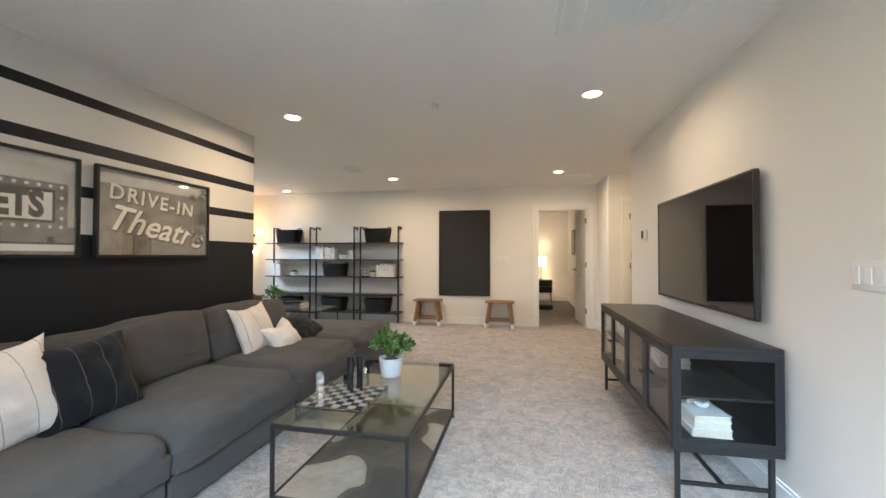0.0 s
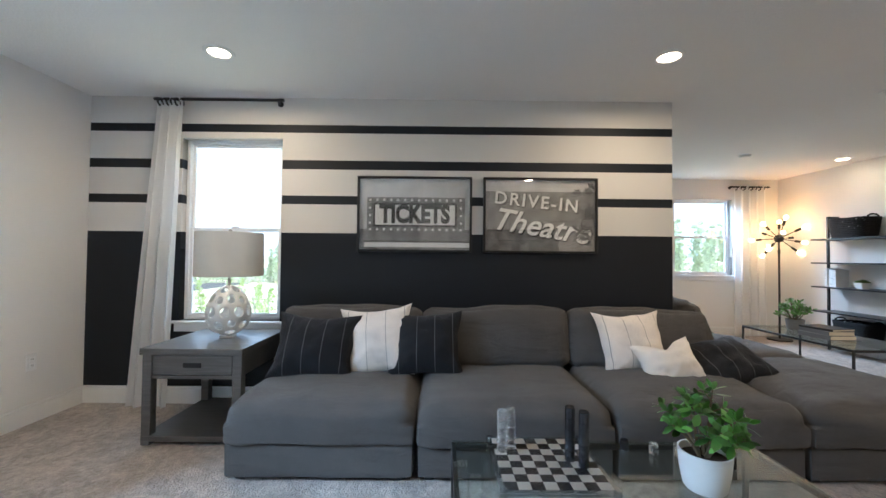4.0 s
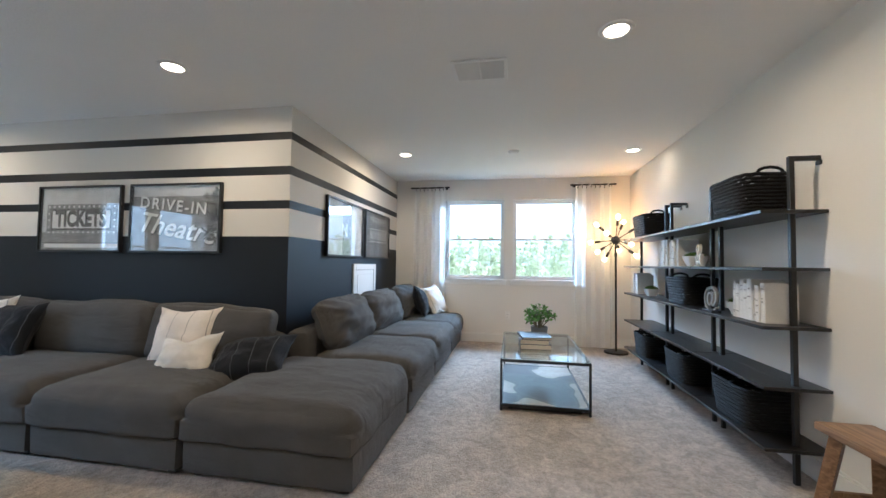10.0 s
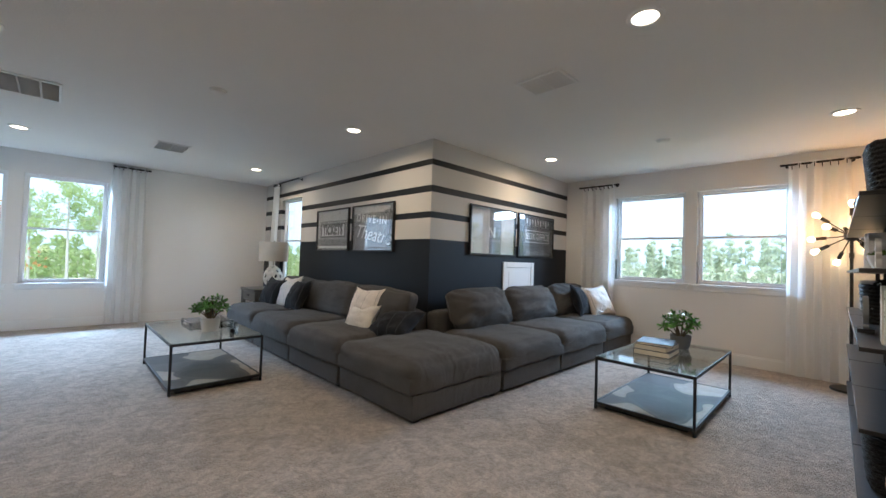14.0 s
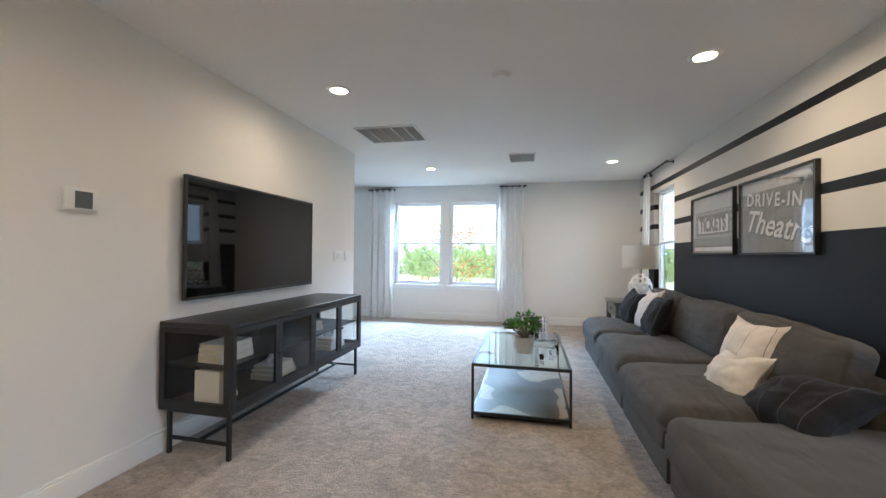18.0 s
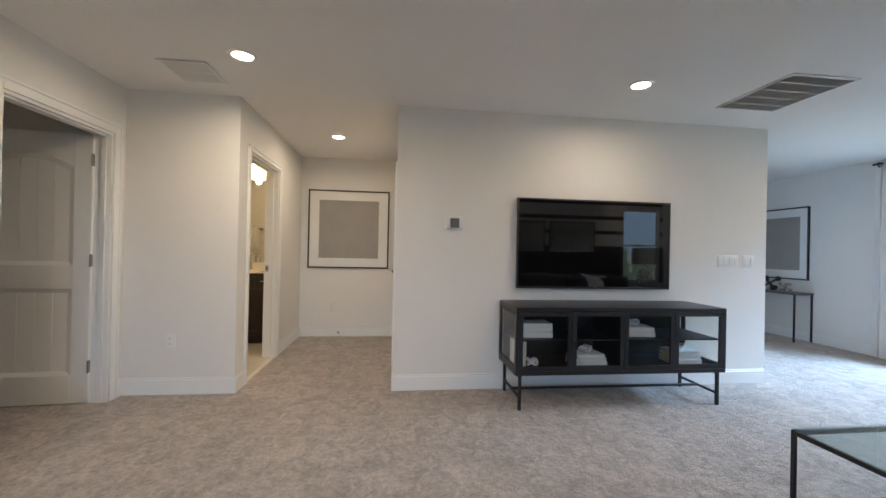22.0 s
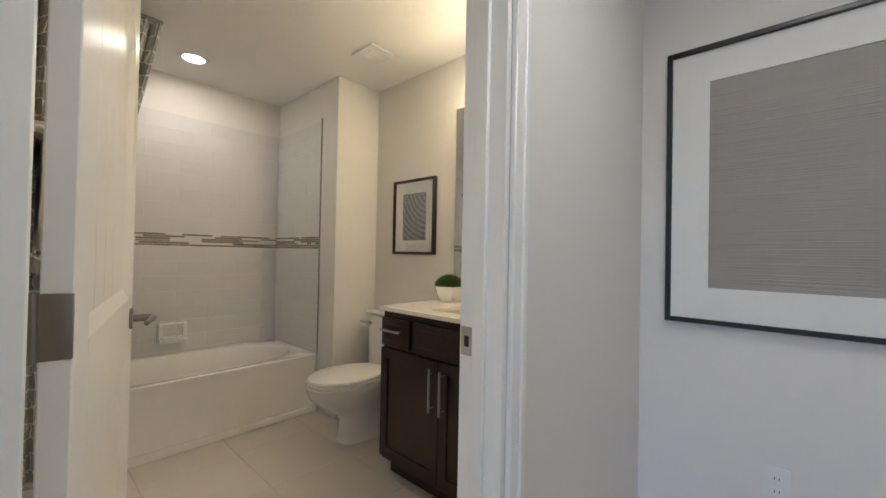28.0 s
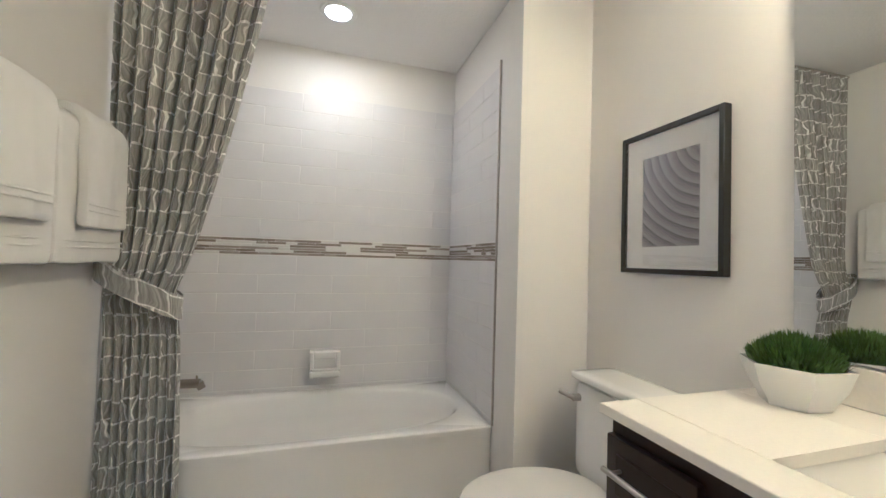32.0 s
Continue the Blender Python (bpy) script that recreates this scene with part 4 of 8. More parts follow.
BP = "black pinstriped throw pillow leaning on the sofa back"
WP = "cream throw pillow with thin dark stripes"
pillow(lean_on(-1.90, 0.745, 0.395, 90, 25, 2), 0.55, 0.44, 0.20, M_NAVYSTRIPE, BP, 1)
pillow(lean_on(-1.985, 1.155, 0.40, 92, 22, -5), 0.48, 0.47, 0.18, M_CREAMSTRIPE, WP + " between two black ones", 2)
pillow(lean_on(-1.965, 1.455, 0.405, 88, 24, -2), 0.50, 0.44, 0.19, M_NAVYSTRIPE, BP, 3)
pillow(lean_on(-2.085, 2.875, 0.385, 95, 22, -2), 0.49, 0.45, 0.19, M_CREAMSTRIPE, WP + " in the sofa corner", 4)
pillow(lean_on(-1.915, 3.06, 0.355, 98, 36, -6), 0.43, 0.34, 0.19, M_WHITECLOTH, "small plain cream pillow with a dented top", 5, 0.15)
pillow(lean_on(-1.93, 3.49, 0.385, 100, 62, -8), 0.56, 0.43, 0.23, M_NAVYSTRIPE, "black pinstriped throw pillow lying flat on the ottoman", 6)
pillow(lean_on(-4.98, 4.04, 0.42, 190, 22, 5), 0.47, 0.46, 0.19, M_NAVYSTRIPE, BP + " under the window", 7)
pillow(lean_on(-5.24, 4.20, 0.42, 166, 26, -6), 0.48, 0.47, 0.20, M_CREAMSTRIPE, WP + " at the window end", 8)
rc = thing("remote_control", pose(-4.98, 4.25, 0.505, 0, 4, 40), "small white remote control lying on the sofa", "remote")
part("body", bm_box(-0.05, 0.05, -0.019, 0.019, 0, 0.016, 0.006, 2), M_WHITEPLASTIC, rc)
part("button", bm_cyl(0.006, 0.005, 0.016, 0.019, 12, 0.02, 0), M_GREYVENT, rc)

# ---- coffee tables ----
def hide_mat():
    """Smoky printed panel: pale drifting shapes on dark brown grey."""
    m = mat("smoky_print", (0.1, 0.1, 0.1), 0.48, vary=0, spec=0.25)
    n, l, b = nodes_of(m)
    tc = n.new("ShaderNodeTexCoord")
    def noise_tex(s, d, di):
        t = n.new("ShaderNodeTexNoise")
        t.inputs["Scale"].default_value, t.inputs["Detail"].default_value, t.inputs["Distortion"].default_value = s, d, di
        l.new(tc.outputs["Object"], t.inputs["Vector"])
        return t.outputs[0]
    cr = n.new("ShaderNodeValToRGB")
    e = cr.color_ramp.elements
    e[0].position, e[0].color = 0.46, (0.060, 0.054, 0.048, 1)
    e[1].position, e[1].color = 0.64, (0.32, 0.28, 0.23, 1)
    for p, c in ((0.50, (0.085, 0.077, 0.068, 1)), (0.545, (0.065, 0.058, 0.052, 1)), (0.56, (0.28, 0.24, 0.19, 1))):
        k = e.new(p)
        k.color = c
    l.new(noise_tex(2.4, 0.4, 0.7), cr.inputs[0])
    mr = n.new("ShaderNodeMapRange")
    mr.inputs["From Min"].default_value, mr.inputs["From Max"].default_value = 0.3, 0.7
    mr.inputs["To Min"].default_value, mr.inputs["To Max"].default_value = 0.88, 1.1
    l.new(noise_tex(22, 5, 0.8), mr.inputs["Value"])
    mx = n.new("ShaderNodeMix")
    mx.data_type, mx.blend_type = "RGBA", "MULTIPLY"
    mx.inputs["Factor"].default_value = 1
    l.new(cr.outputs[0], mx.inputs["A"])
    l.new(mr.outputs[0], mx.inputs["B"])
    l.new(mx.outputs["Result"], b.inputs["Base Color"])
    return m


M_HIDE = hide_mat()


def coffee_table(m, w, d, label):
    ob = thing("coffee_table", m, label, "coffee table", "pair of glass coffee tables")
    h, b = 0.405, 0.018
    for x in (-1, 1):
        for y in (-1, 1):
            part("leg", bm_box(x * (w / 2) - (b if x > 0 else 0), x * (w / 2) + (b if x < 0 else 0), y * (d / 2) - (b if y > 0 else 0), y * (d / 2) + (b if y < 0 else 0), 0.002, h, 0.002, 1), M_BLACK, ob)
    for z0, z1, nm in ((h - 0.022, h - 0.0005, "top_rail"), (0.036, 0.060, "bottom_rail")):
        for s in (-1, 1):
            y = s * (d / 2 - b / 2)
            part(nm, bm_box(-w / 2 + b, w / 2 - b, y - b / 2, y + b / 2, z0, z1, 0.002, 1), M_BLACK, ob)
            x = s * (w / 2 - b / 2)
            part(nm, bm_box(x - b / 2, x + b / 2, -d / 2 + b, d / 2 - b, z0, z1, 0.002, 1), M_BLACK, ob)
    part("glass_top", bm_box(-w / 2 + 0.003, w / 2 - 0.003, -d / 2 + 0.003, d / 2 - 0.003, h, h + 0.008, 0.0015, 1), M_TABLEGLASS, ob, "clear glass top")
    part("lower_shelf", bm_box(-w / 2 + b, w / 2 - b, -d / 2 + b, d / 2 - b, 0.044, 0.058), M_HIDE, ob, "glossy printed panel with pale drifting shapes")
    part("plinth", bm_box(-w / 2 + 0.06, w / 2 - 0.06, -d / 2 + 0.06, d / 2 - 0.06, 0.0, 0.040, 0.003, 1), M_BLACK, ob, "black recessed plinth")
    return ob


coffee_table(pose(-0.78, 2.215, 0, 0, 0, 90), 1.23, 0.70, "black steel coffee table with a clear glass top and chess set")
coffee_table(pose(-3.475, 5.455, 0, 0, 0, 0), 1.25, 0.69, "black steel coffee table with a clear glass top and books")
GT = 0.4135

# ---- chess board and pieces ----
M_CHESS_D = mat("smoked_chess_square", (0.02, 0.02, 0.022), 0.18, vary=0.1)
M_CHESS_L = mat("pale_chess_square", (0.27, 0.265, 0.25), 0.25, vary=0.06)
cb = thing("chess_board", pose(-0.895, 1.93, GT), "acrylic chess board with black and pale squares", "chess board")
part("board", bm_box(-0.19, 0.19, -0.19, 0.19, 0.022, 0.033, 0.002, 1), M_ACRYLIC, cb, "clear acrylic slab")
sq = {}
for i in range(8):
    for j in range(8):
        k = (i + j) % 2
        if k not in sq:
            sq[k] = part("square", bm_box(-0.0212, 0.0212, -0.0212, 0.0212, 0.0334, 0.0346), (M_CHESS_L, M_CHESS_D)[k], cb)
            sq[k].location = (-0.1505 + 0.043 * i, -0.1505 + 0.043 * j, 0)
        else:
            clone(sq[k], "square", pose(-0.1505 + 0.043 * i, -0.1505 + 0.043 * j, 0), cb)
for x in (-1, 1):
    for y in (-1, 1):
        part("foot", bm_cyl(0.012, 0.012, 0, 0.040, 16, x * 0.178, y * 0.178), M_ACRYLIC, cb)
M_CLEARPIECE = mat("clear_acrylic_piece", (0.95, 0.96, 0.97), 0.02, vary=0.01)
nodes_of(M_CLEARPIECE)[2].inputs["Transmission Weight"].default_value = 0.92
M_CHESSBLACK = mat("black_acrylic", (0.01, 0.01, 0.012), 0.12, vary=0.05)


def chess_piece(x, y, z, n, dark, r=0.018):
    ob = thing("chess_piece", pose(x, y, z), ("tall glossy black" if dark else "tall clear acrylic") + " stacked-disc chess piece" if n > 2 else ("short glossy black" if dark else "short clear acrylic") + " round chess piece with a slanted top", "chess piece", "chess pieces")
    zz = 0.0
    for i in range(n):
        hh = 0.038
        bm = bm_lathe([(0, zz), (r, zz), (r, zz + hh - 0.004), (r * 0.86, zz + hh - 0.002), (r * 0.86, zz + hh), (0, zz + hh)], 20)
        part("segment", bm, M_CHESSBLACK if dark else M_CLEARPIECE, ob)
        zz += hh + 0.0003


BT = GT + 0.035
for x, y, n, dk in ((-0.965, 1.785, 4, False), (-0.99, 1.822, 4, False), (-0.905, 2.02, 5, True), (-0.862, 2.055, 5, True)):
    chess_piece(x, y, BT, n, dk)
for x, y, dk in ((-1.06, 2.29, True), (-1.03, 2.39, False), (-1.01, 2.48, False), (-0.93, 2.62, True)):
    chess_piece(x, y, GT, 1, dk, 0.017)

# ---- jade plants ----
M_LEAF = mat("jade_leaf", (0.11, 0.27, 0.05), 0.34, vary=0.2, scale=30, random_tone=0.45, spec=0.6)
M_STEM = mat("jade_stem", (0.13, 0.10, 0.055), 0.7, vary=0.2, scale=40)
M_SOIL = mat("potting_soil", (0.03, 0.02, 0.014), 0.95, vary=0.4, scale=80, bump=0.8, bump_scale=120)
M_POT = mat("matt_white_ceramic", (0.62, 0.63, 0.62), 0.5, vary=0.04, scale=12)
M_POTGREY = mat("grey_ceramic", (0.16, 0.155, 0.15), 0.6, vary=0.08, scale=20)


def leaf_mesh(l=0.052, w=0.032):
    bm = bmesh.new()
    n = 5
    top, bot = [], []
    for i in range(n + 1):
        u = i / n
        hw = w / 2 * math.sin(math.pi * min(1, 0.08 + u * 0.9)) ** 0.8 * (0.55 + 0.45 * u)
        row = []
        for s, zz in ((-1, 0), (0, 0.003), (1, 0)):
            row.append(bm.verts.new((u * l, s * hw, 0.010 * u * u + zz + 0.004 * abs(s))))
        top.append(row)
    for a, b in zip(top, top[1:]):
        for k in (0, 1):
            bm.faces.new((a[k], b[k], b[k + 1], a[k + 1]))
    r = bmesh.ops.solidify(bm, geom=bm.faces[:], thickness=0.004)
    return bm


def jade_plant(m, pot_r, pot_h, spread, tall, stems, material, label, seed, trailing=False):
    rnd = random.Random(seed)
    ob = thing("jade_plant", m, label, "potted plant")
    prof = [(0, 0), (pot_r * 0.72, 0), (pot_r * 0.80, 0.008), (pot_r * 0.93, pot_h * 0.5), (pot_r, pot_h), (pot_r * 0.93, pot_h), (pot_r * 0.88, pot_h * 0.8), (0, pot_h * 0.8)]
    part("pot", bm_lathe(prof, 40), material, ob)
    part("soil", bm_lathe([(0, pot_h * 0.82 + 0.006), (pot_r * 0.5, pot_h * 0.82 + 0.004), (pot_r * 0.88, pot_h * 0.82)], 24), M_SOIL, ob)
    first = None
    for s in range(stems):
        a = 2 * math.pi * s / stems + rnd.uniform(-0.35, 0.35)
        out = (1.0, 0.62, 0.85, 0.3)[s % 4] * rnd.uniform(0.9, 1.1)
        p = Vector((math.cos(a), math.sin(a), 0)) * pot_r * 0.3 * rnd.random() + Vector((0, 0, pot_h * 0.8))
        up = tall * (1.02 - 0.55 * out * out) * rnd.uniform(0.88, 1.08)
        if trailing and s == 0:
            a, out, up = radians(-20), 1.5, tall * 0.15
        tip0 = p + Vector((math.cos(a) * spread * out, math.sin(a) * spread * out, up + pot_h * 0.2))
        knee = p.lerp(tip0, 0.45) + Vector((0, 0, 0.025)) - Vector((math.cos(a), math.sin(a), 0)) * 0.012
        bm = bmesh.new()
        def at(u):
            return p * (1 - u) ** 2 + knee * 2 * u * (1 - u) + tip0 * u * u
        for i in range(5):
            bm_rod(at(i / 5), at((i + 1) / 5), 0.0065 - 0.0008 * i, 7, bm, 0.0057 - 0.0008 * i)
        end = (at(1.0) - at(0.8)).normalized()
        tips = [(tip0, (end + Vector((0, 0, 0.35))).normalized(), 8)]
        for k, u in enumerate((0.62, 0.80)):
            b = a + (1.3 if k else -1.3) + rnd.uniform(-0.4, 0.4)
            side = Vector((math.cos(b), math.sin(b), 0.55)).normalized()
            q = at(u) + side * rnd.uniform(0.03, 0.055)
            bm_rod(at(u), q, 0.003, 6, bm, 0.0022)
            tips.append((q, (side + Vector((0, 0, 0.3))).normalized(), 6))
        part("stem", bm, M_STEM, ob)
        for tip, way, count in tips:
            q = way.to_track_quat("X", "Z")
            for k in range(count):
                az = k * 2.4 + rnd.uniform(-0.3, 0.3)
                el = rnd.uniform(62, 88) if k < count // 2 else rnd.uniform(22, 55)
                sc = rnd.uniform(0.7, 1.12) if k < count // 2 else rnd.uniform(0.55, 0.85)
                back = way * (-0.014 if k < count // 2 else 0.0)
                lm = Matrix.Translation(tip + back) @ q.to_matrix().to_4x4() @ Matrix.Rotation(az, 4, "X") @ Matrix.Rotation(radians(-el), 4, "Y") @ Matrix.Scale(sc, 4)
                if first is None:
                    first = part("leaf", leaf_mesh(), M_LEAF, ob)
                    first.matrix_local = lm
                else:
                    clone(first, "leaf", lm, ob)
    return ob


jade_plant(pose(-0.80, 2.435, GT, 0, 0, 10), 0.080, 0.125, 0.135, 0.185, 11, M_POT, "green jade plant in a matt white ceramic pot", 3)

# ---- books on the second table, with a plant behind ----
M_BOOKBLACK = mat("black_book_cover", (0.02, 0.02, 0.022), 0.5, vary=0.1, spec=0.3)
M_BOOKGREY = mat("grey_book_cover", (0.13, 0.13, 0.135), 0.5, vary=0.1, spec=0.35)
M_SPINEMARK = mat("spine_lettering", (0.36, 0.35, 0.33), 0.7, vary=0.1)
M_BOOKWHITE = cloth_mat("white_book_cloth", (0.78, 0.77, 0.75), 0.8, 0.2)
M_PAGES = mat("book_pages", (0.70, 0.64, 0.52), 0.9, vary=0.1, scale=60, bump=0.3, bump_scale=500)


def book(m, w, d, t, cover, label, group=""):
    """A closed book lying flat: spine along local -x."""
    ob = thing("book", m, label, "book", group)
    part("cover", bm_box(-w / 2, w / 2, -d / 2, d / 2, 0, 0.003, 0.001, 1, bm_box(-w / 2, w / 2, -d / 2, d / 2, t - 0.003, t, 0.001, 1, bm_box(-w / 2, -w / 2 + 0.004, -d / 2, d / 2, 0.003, t - 0.003))), cover, ob)
    part("page_block", bm_box(-w / 2 + 0.005, w / 2 - 0.006, -d / 2 + 0.005, d / 2 - 0.005, 0.0031, t - 0.0031), M_PAGES, ob)
    return ob


for i, (w, d, t, rz, cv, lb) in enumerate(((0.27, 0.33, 0.042, 92, M_BOOKGREY, "thick grey hardback book lying on the glass table"), (0.25, 0.32, 0.040, 88, M_BOOKGREY, "grey hardback book with pale pages in the table stack"), (0.26, 0.31, 0.020, 98, M_BOOKBLACK, "slim black book on top of the stack"))):
    book(pose(-3.38, 5.40, GT + (0, 0.0422, 0.0824)[i], 0, 0, rz), w, d, t, cv, lb)
jade_plant(pose(-3.80, 5.47, GT, 0, 0, 200), 0.085, 0.115, 0.15, 0.20, 12, M_POTGREY, "small jade plant in a dark grey pot", 8, True)

# ---- end table and lattice lamp ----
M_GREYWOOD = wood_mat("grey_washed_oak", (0.098, 0.096, 0.091), (0.135, 0.131, 0.124), 0.36, (60, 3, 60), 0.06)
et = thing("end_table", pose(-2.235, 0.022, 0), "grey-washed oak end table with one drawer", "end table")
part("top", bm_box(-0.34, 0.34, -0.315, 0.315, 0.555, 0.595, 0.004, 2), M_GREYWOOD, et)
for x in (-1, 1):
    for y in (-1, 1):
        part("leg", bm_box(x * 0.30 - 0.028, x * 0.30 + 0.028, y * 0.277 - 0.028, y * 0.277 + 0.028, 0, 0.554, 0.003, 1), M_GREYWOOD, et)
part("lower_shelf", bm_box(-0.33, 0.33, -0.305, 0.305, 0.025, 0.06, 0.003, 1), M_GREYWOOD, et)
part("side_panel", bm_box(-0.27, 0.27, -0.297, -0.280, 0.42, 0.554), M_GREYWOOD, et)
part("side_panel", bm_box(-0.27, 0.27, 0.280, 0.297, 0.42, 0.554), M_GREYWOOD, et)
part("back_panel", bm_box(-0.322, -0.305, -0.248, 0.248, 0.42, 0.554), M_GREYWOOD, et)
part("rail", bm_box(0.300, 0.318, -0.248, 0.248, 0.405, 0.425), M_GREYWOOD, et)
dr = part("drawer_front", bm_box(0.302, 0.322, -0.245, 0.245, 0.430, 0.550, 0.003, 1), M_GREYWOOD, et)
part("cup_pull", bm_box(0.3225, 0.330, -0.055, 0.055, 0.475, 0.505, 0.004, 2), M_BLACK, dr, "black recessed pull")

M_LATTICE = mat("white_glazed_ceramic", (0.80, 0.79, 0.77), 0.28, vary=0.02)
M_SHADE = translucent_cloth("cream_linen_shade", (0.74, 0.68, 0.60), 0.5)


def lattice_egg(r, h):
    """An egg pierced by rounded cells."""
    src = bmesh.new()
    bmesh.ops.create_icosphere(src, subdivisions=2, radius=1)
    src.verts.ensure_lookup_table()
    src.faces.ensure_lookup_table()
    bm = bmesh.new()
    cache = {}
    def corner(f):
        if f.index not in cache:
            cache[f.index] = bm.verts.new(f.calc_center_median().normalized())
        return cache[f.index]
    for v in src.verts:
        fs = list(v.link_faces)
        ax = v.co.normalized()
        ref = (fs[0].calc_center_median() - ax * ax.dot(fs[0].calc_center_median())).normalized()
        bi = ax.cross(ref)
        fs.sort(key=lambda f: math.atan2(f.calc_center_median().dot(bi), f.calc_center_median().dot(ref)))
        outer = [corner(f) for f in fs]
        cen = sum((o.co for o in outer), Vector()) / len(outer)
        inner = [bm.verts.new(cen.lerp(o.co, 0.66).normalized()) for o in outer]
        n = len(outer)
        for i in range(n):
            j = (i + 1) % n
            bm.faces.new((outer[i], outer[j], inner[j], inner[i]))
    src.free()
    for v in bm.verts:
        c = v.co.normalized()
        k = 1 - 0.16 * c.z
        v.co = Vector((c.x * r * k, c.y * r * k, (c.z + 1) * h / 2))
    bmesh.ops.recalc_face_normals(bm, faces=bm.faces[:])
    return bm


lp = thing("table_lamp", pose(-2.27, 0.045, 0.5955), "unlit lamp with a pierced white egg base and cream shade", "lamp")
egg = part("base", lattice_egg(0.148, 0.36), M_LATTICE, lp, "white ceramic egg pierced by round holes")
egg.location.z = 0.008
egg.modifiers.new("thickness", "SOLIDIFY").thickness = 0.016
md = egg.modifiers.new("rounding", "SUBSURF")
md.levels = md.render_levels = 2
part("foot_ring", bm_lathe([(0, 0), (0.055, 0), (0.055, 0.012), (0, 0.012)], 24), M_LATTICE, lp)
part("stem", bm_cyl(0.010, 0.010, 0.36, 0.74, 12), M_CHROME, lp)
part("finial", bm_lathe([(0, 0.735), (0.010, 0.740), (0.013, 0.752), (0.006, 0.762), (0, 0.765)], 16), M_CHROME, lp)
part("shade", bm_lathe([(0.222, 0.43), (0.220, 0.735), (0.216, 0.735), (0.218, 0.43), (0.222, 0.43)], 48), M_SHADE, lp, "cream linen drum shade")
for a in range(3):
    c, s = math.cos(a * 2.094), math.sin(a * 2.094)
    part("shade_spoke", bm_rod((0, 0, 0.725), (c * 0.218, s * 0.218, 0.725), 0.002, 6), M_CHROME, lp)

# ---- media cabinet and television ----
cab = thing("media_cabinet", pose(1.045, 2.895, 0, 0, 0, -90), "black metal media cabinet with glass doors and white books", "cabinet")
W, D, Z0, Z1, b = 1.745, 0.485, 0.27, 0.785, 0.035
part("top", bm_box(-W / 2, W / 2, -D / 2, D / 2, Z1 - 0.028, Z1, 0.002, 1), M_BLACKWOOD, cab, "black wood-grain top")
part("bottom", bm_box(-W / 2, W / 2, -D / 2, D / 2, Z0, Z0 + 0.03, 0.002, 1), M_BLACK, cab)
part("back_panel", bm_box(-W / 2 + b, W / 2 - b, D / 2 - 0.012, D / 2, Z0 + 0.03, Z1 - 0.028), M_BLACK, cab)
part("middle_wall", bm_box(-0.010, 0.010, -D / 2 + 0.024, D / 2 - 0.012, Z0 + 0.03, Z1 - 0.028), M_BLACK, cab)
for s in (-1, 1):
    part("shelf", bm_box(min(s * 0.012, s * (W / 2 - 0.022)), max(s * 0.012, s * (W / 2 - 0.022)), -D / 2 + 0.045, D / 2 - 0.013, 0.520, 0.532, 0.001, 1), M_BLACK, cab)
    x0, x1 = sorted((s * W / 2, s * (W / 2 - 0.02)))
    ef = bmesh.new()
    bm_box(x0, x1, -D / 2, -D / 2 + 0.04, Z0 + 0.03, Z1 - 0.028, 0.001, 1, ef)
    bm_box(x0, x1, D / 2 - 0.04, D / 2, Z0 + 0.03, Z1 - 0.028, 0.001, 1, ef)
    bm_box(x0, x1, -D / 2 + 0.04, D / 2 - 0.04, Z1 - 0.062, Z1 - 0.028, 0, 1, ef)
    bm_box(x0, x1, -D / 2 + 0.04, D / 2 - 0.04, Z0 + 0.03, Z0 + 0.062, 0, 1, ef)
    e = part("end_frame", ef, M_BLACK, cab)
    part("end_glass", bm_box((x0 + x1) / 2 - 0.002, (x0 + x1) / 2 + 0.002, -D / 2 + 0.04, D / 2 - 0.04, Z0 + 0.062, Z1 - 0.062), M_CABGLASS, e, "smoked glass")
dw = (W - 0.04) / 4
for i in range(4):
    xa = -W / 2 + 0.02 + dw * i + 0.0015
    xb = xa + dw - 0.003
    df = bmesh.new()
    y0, y1 = -D / 2 - 0.001, -D / 2 + 0.019
    f = 0.034
    za, zb = Z0 + 0.033, Z1 - 0.031
    bm_box(xa, xa + f, y0, y1, za, zb, 0.001, 1, df)
    bm_box(xb - f, xb, y0, y1, za, zb, 0.001, 1, df)
    bm_box(xa + f, xb - f, y0, y1, zb - f, zb, 0, 1, df)
    bm_box(xa + f, xb - f, y0, y1, za, za + f, 0, 1, df)
    dd = part("door", df, M_BLACK, cab)
    part("door_glass", bm_box(xa + f, xb - f, -D / 2 + 0.007, -D / 2 + 0.011, za + f, zb - f), M_CABGLASS, dd, "smoked glass")
    kx = xb - f / 2 if i % 2 == 0 else xa + f / 2
    kb = bm_rod((kx, y0, 0.53), (kx, y0 - 0.018, 0.53), 0.004, 10)
    bm_rod((kx, y0 - 0.014, 0.53), (kx, y0 - 0.026, 0.53), 0.009, 14, kb)
    part("knob", kb, M_BLACK, dd, "small black knob")
for s in (-1, 1):
    x = s * (W / 2 - 0.045)
    for y in (-1, 1):
        part("leg", bm_box(x - 0.011, x + 0.011, y * (D / 2 - 0.035) - 0.011, y * (D / 2 - 0.035) + 0.011, 0, Z0, 0.001, 1), M_BLACK, cab)
    part("leg_rail", bm_box(x - 0.011, x + 0.011, -D / 2 + 0.046, D / 2 - 0.046, Z0 - 0.022, Z0, 0.001, 1), M_BLACK, cab)
    part("cross_bar", bm_box(x - 0.008, x + 0.008, -D / 2 + 0.046, D / 2 - 0.046, 0.085, 0.103, 0.001, 1), M_BLACK, cab)
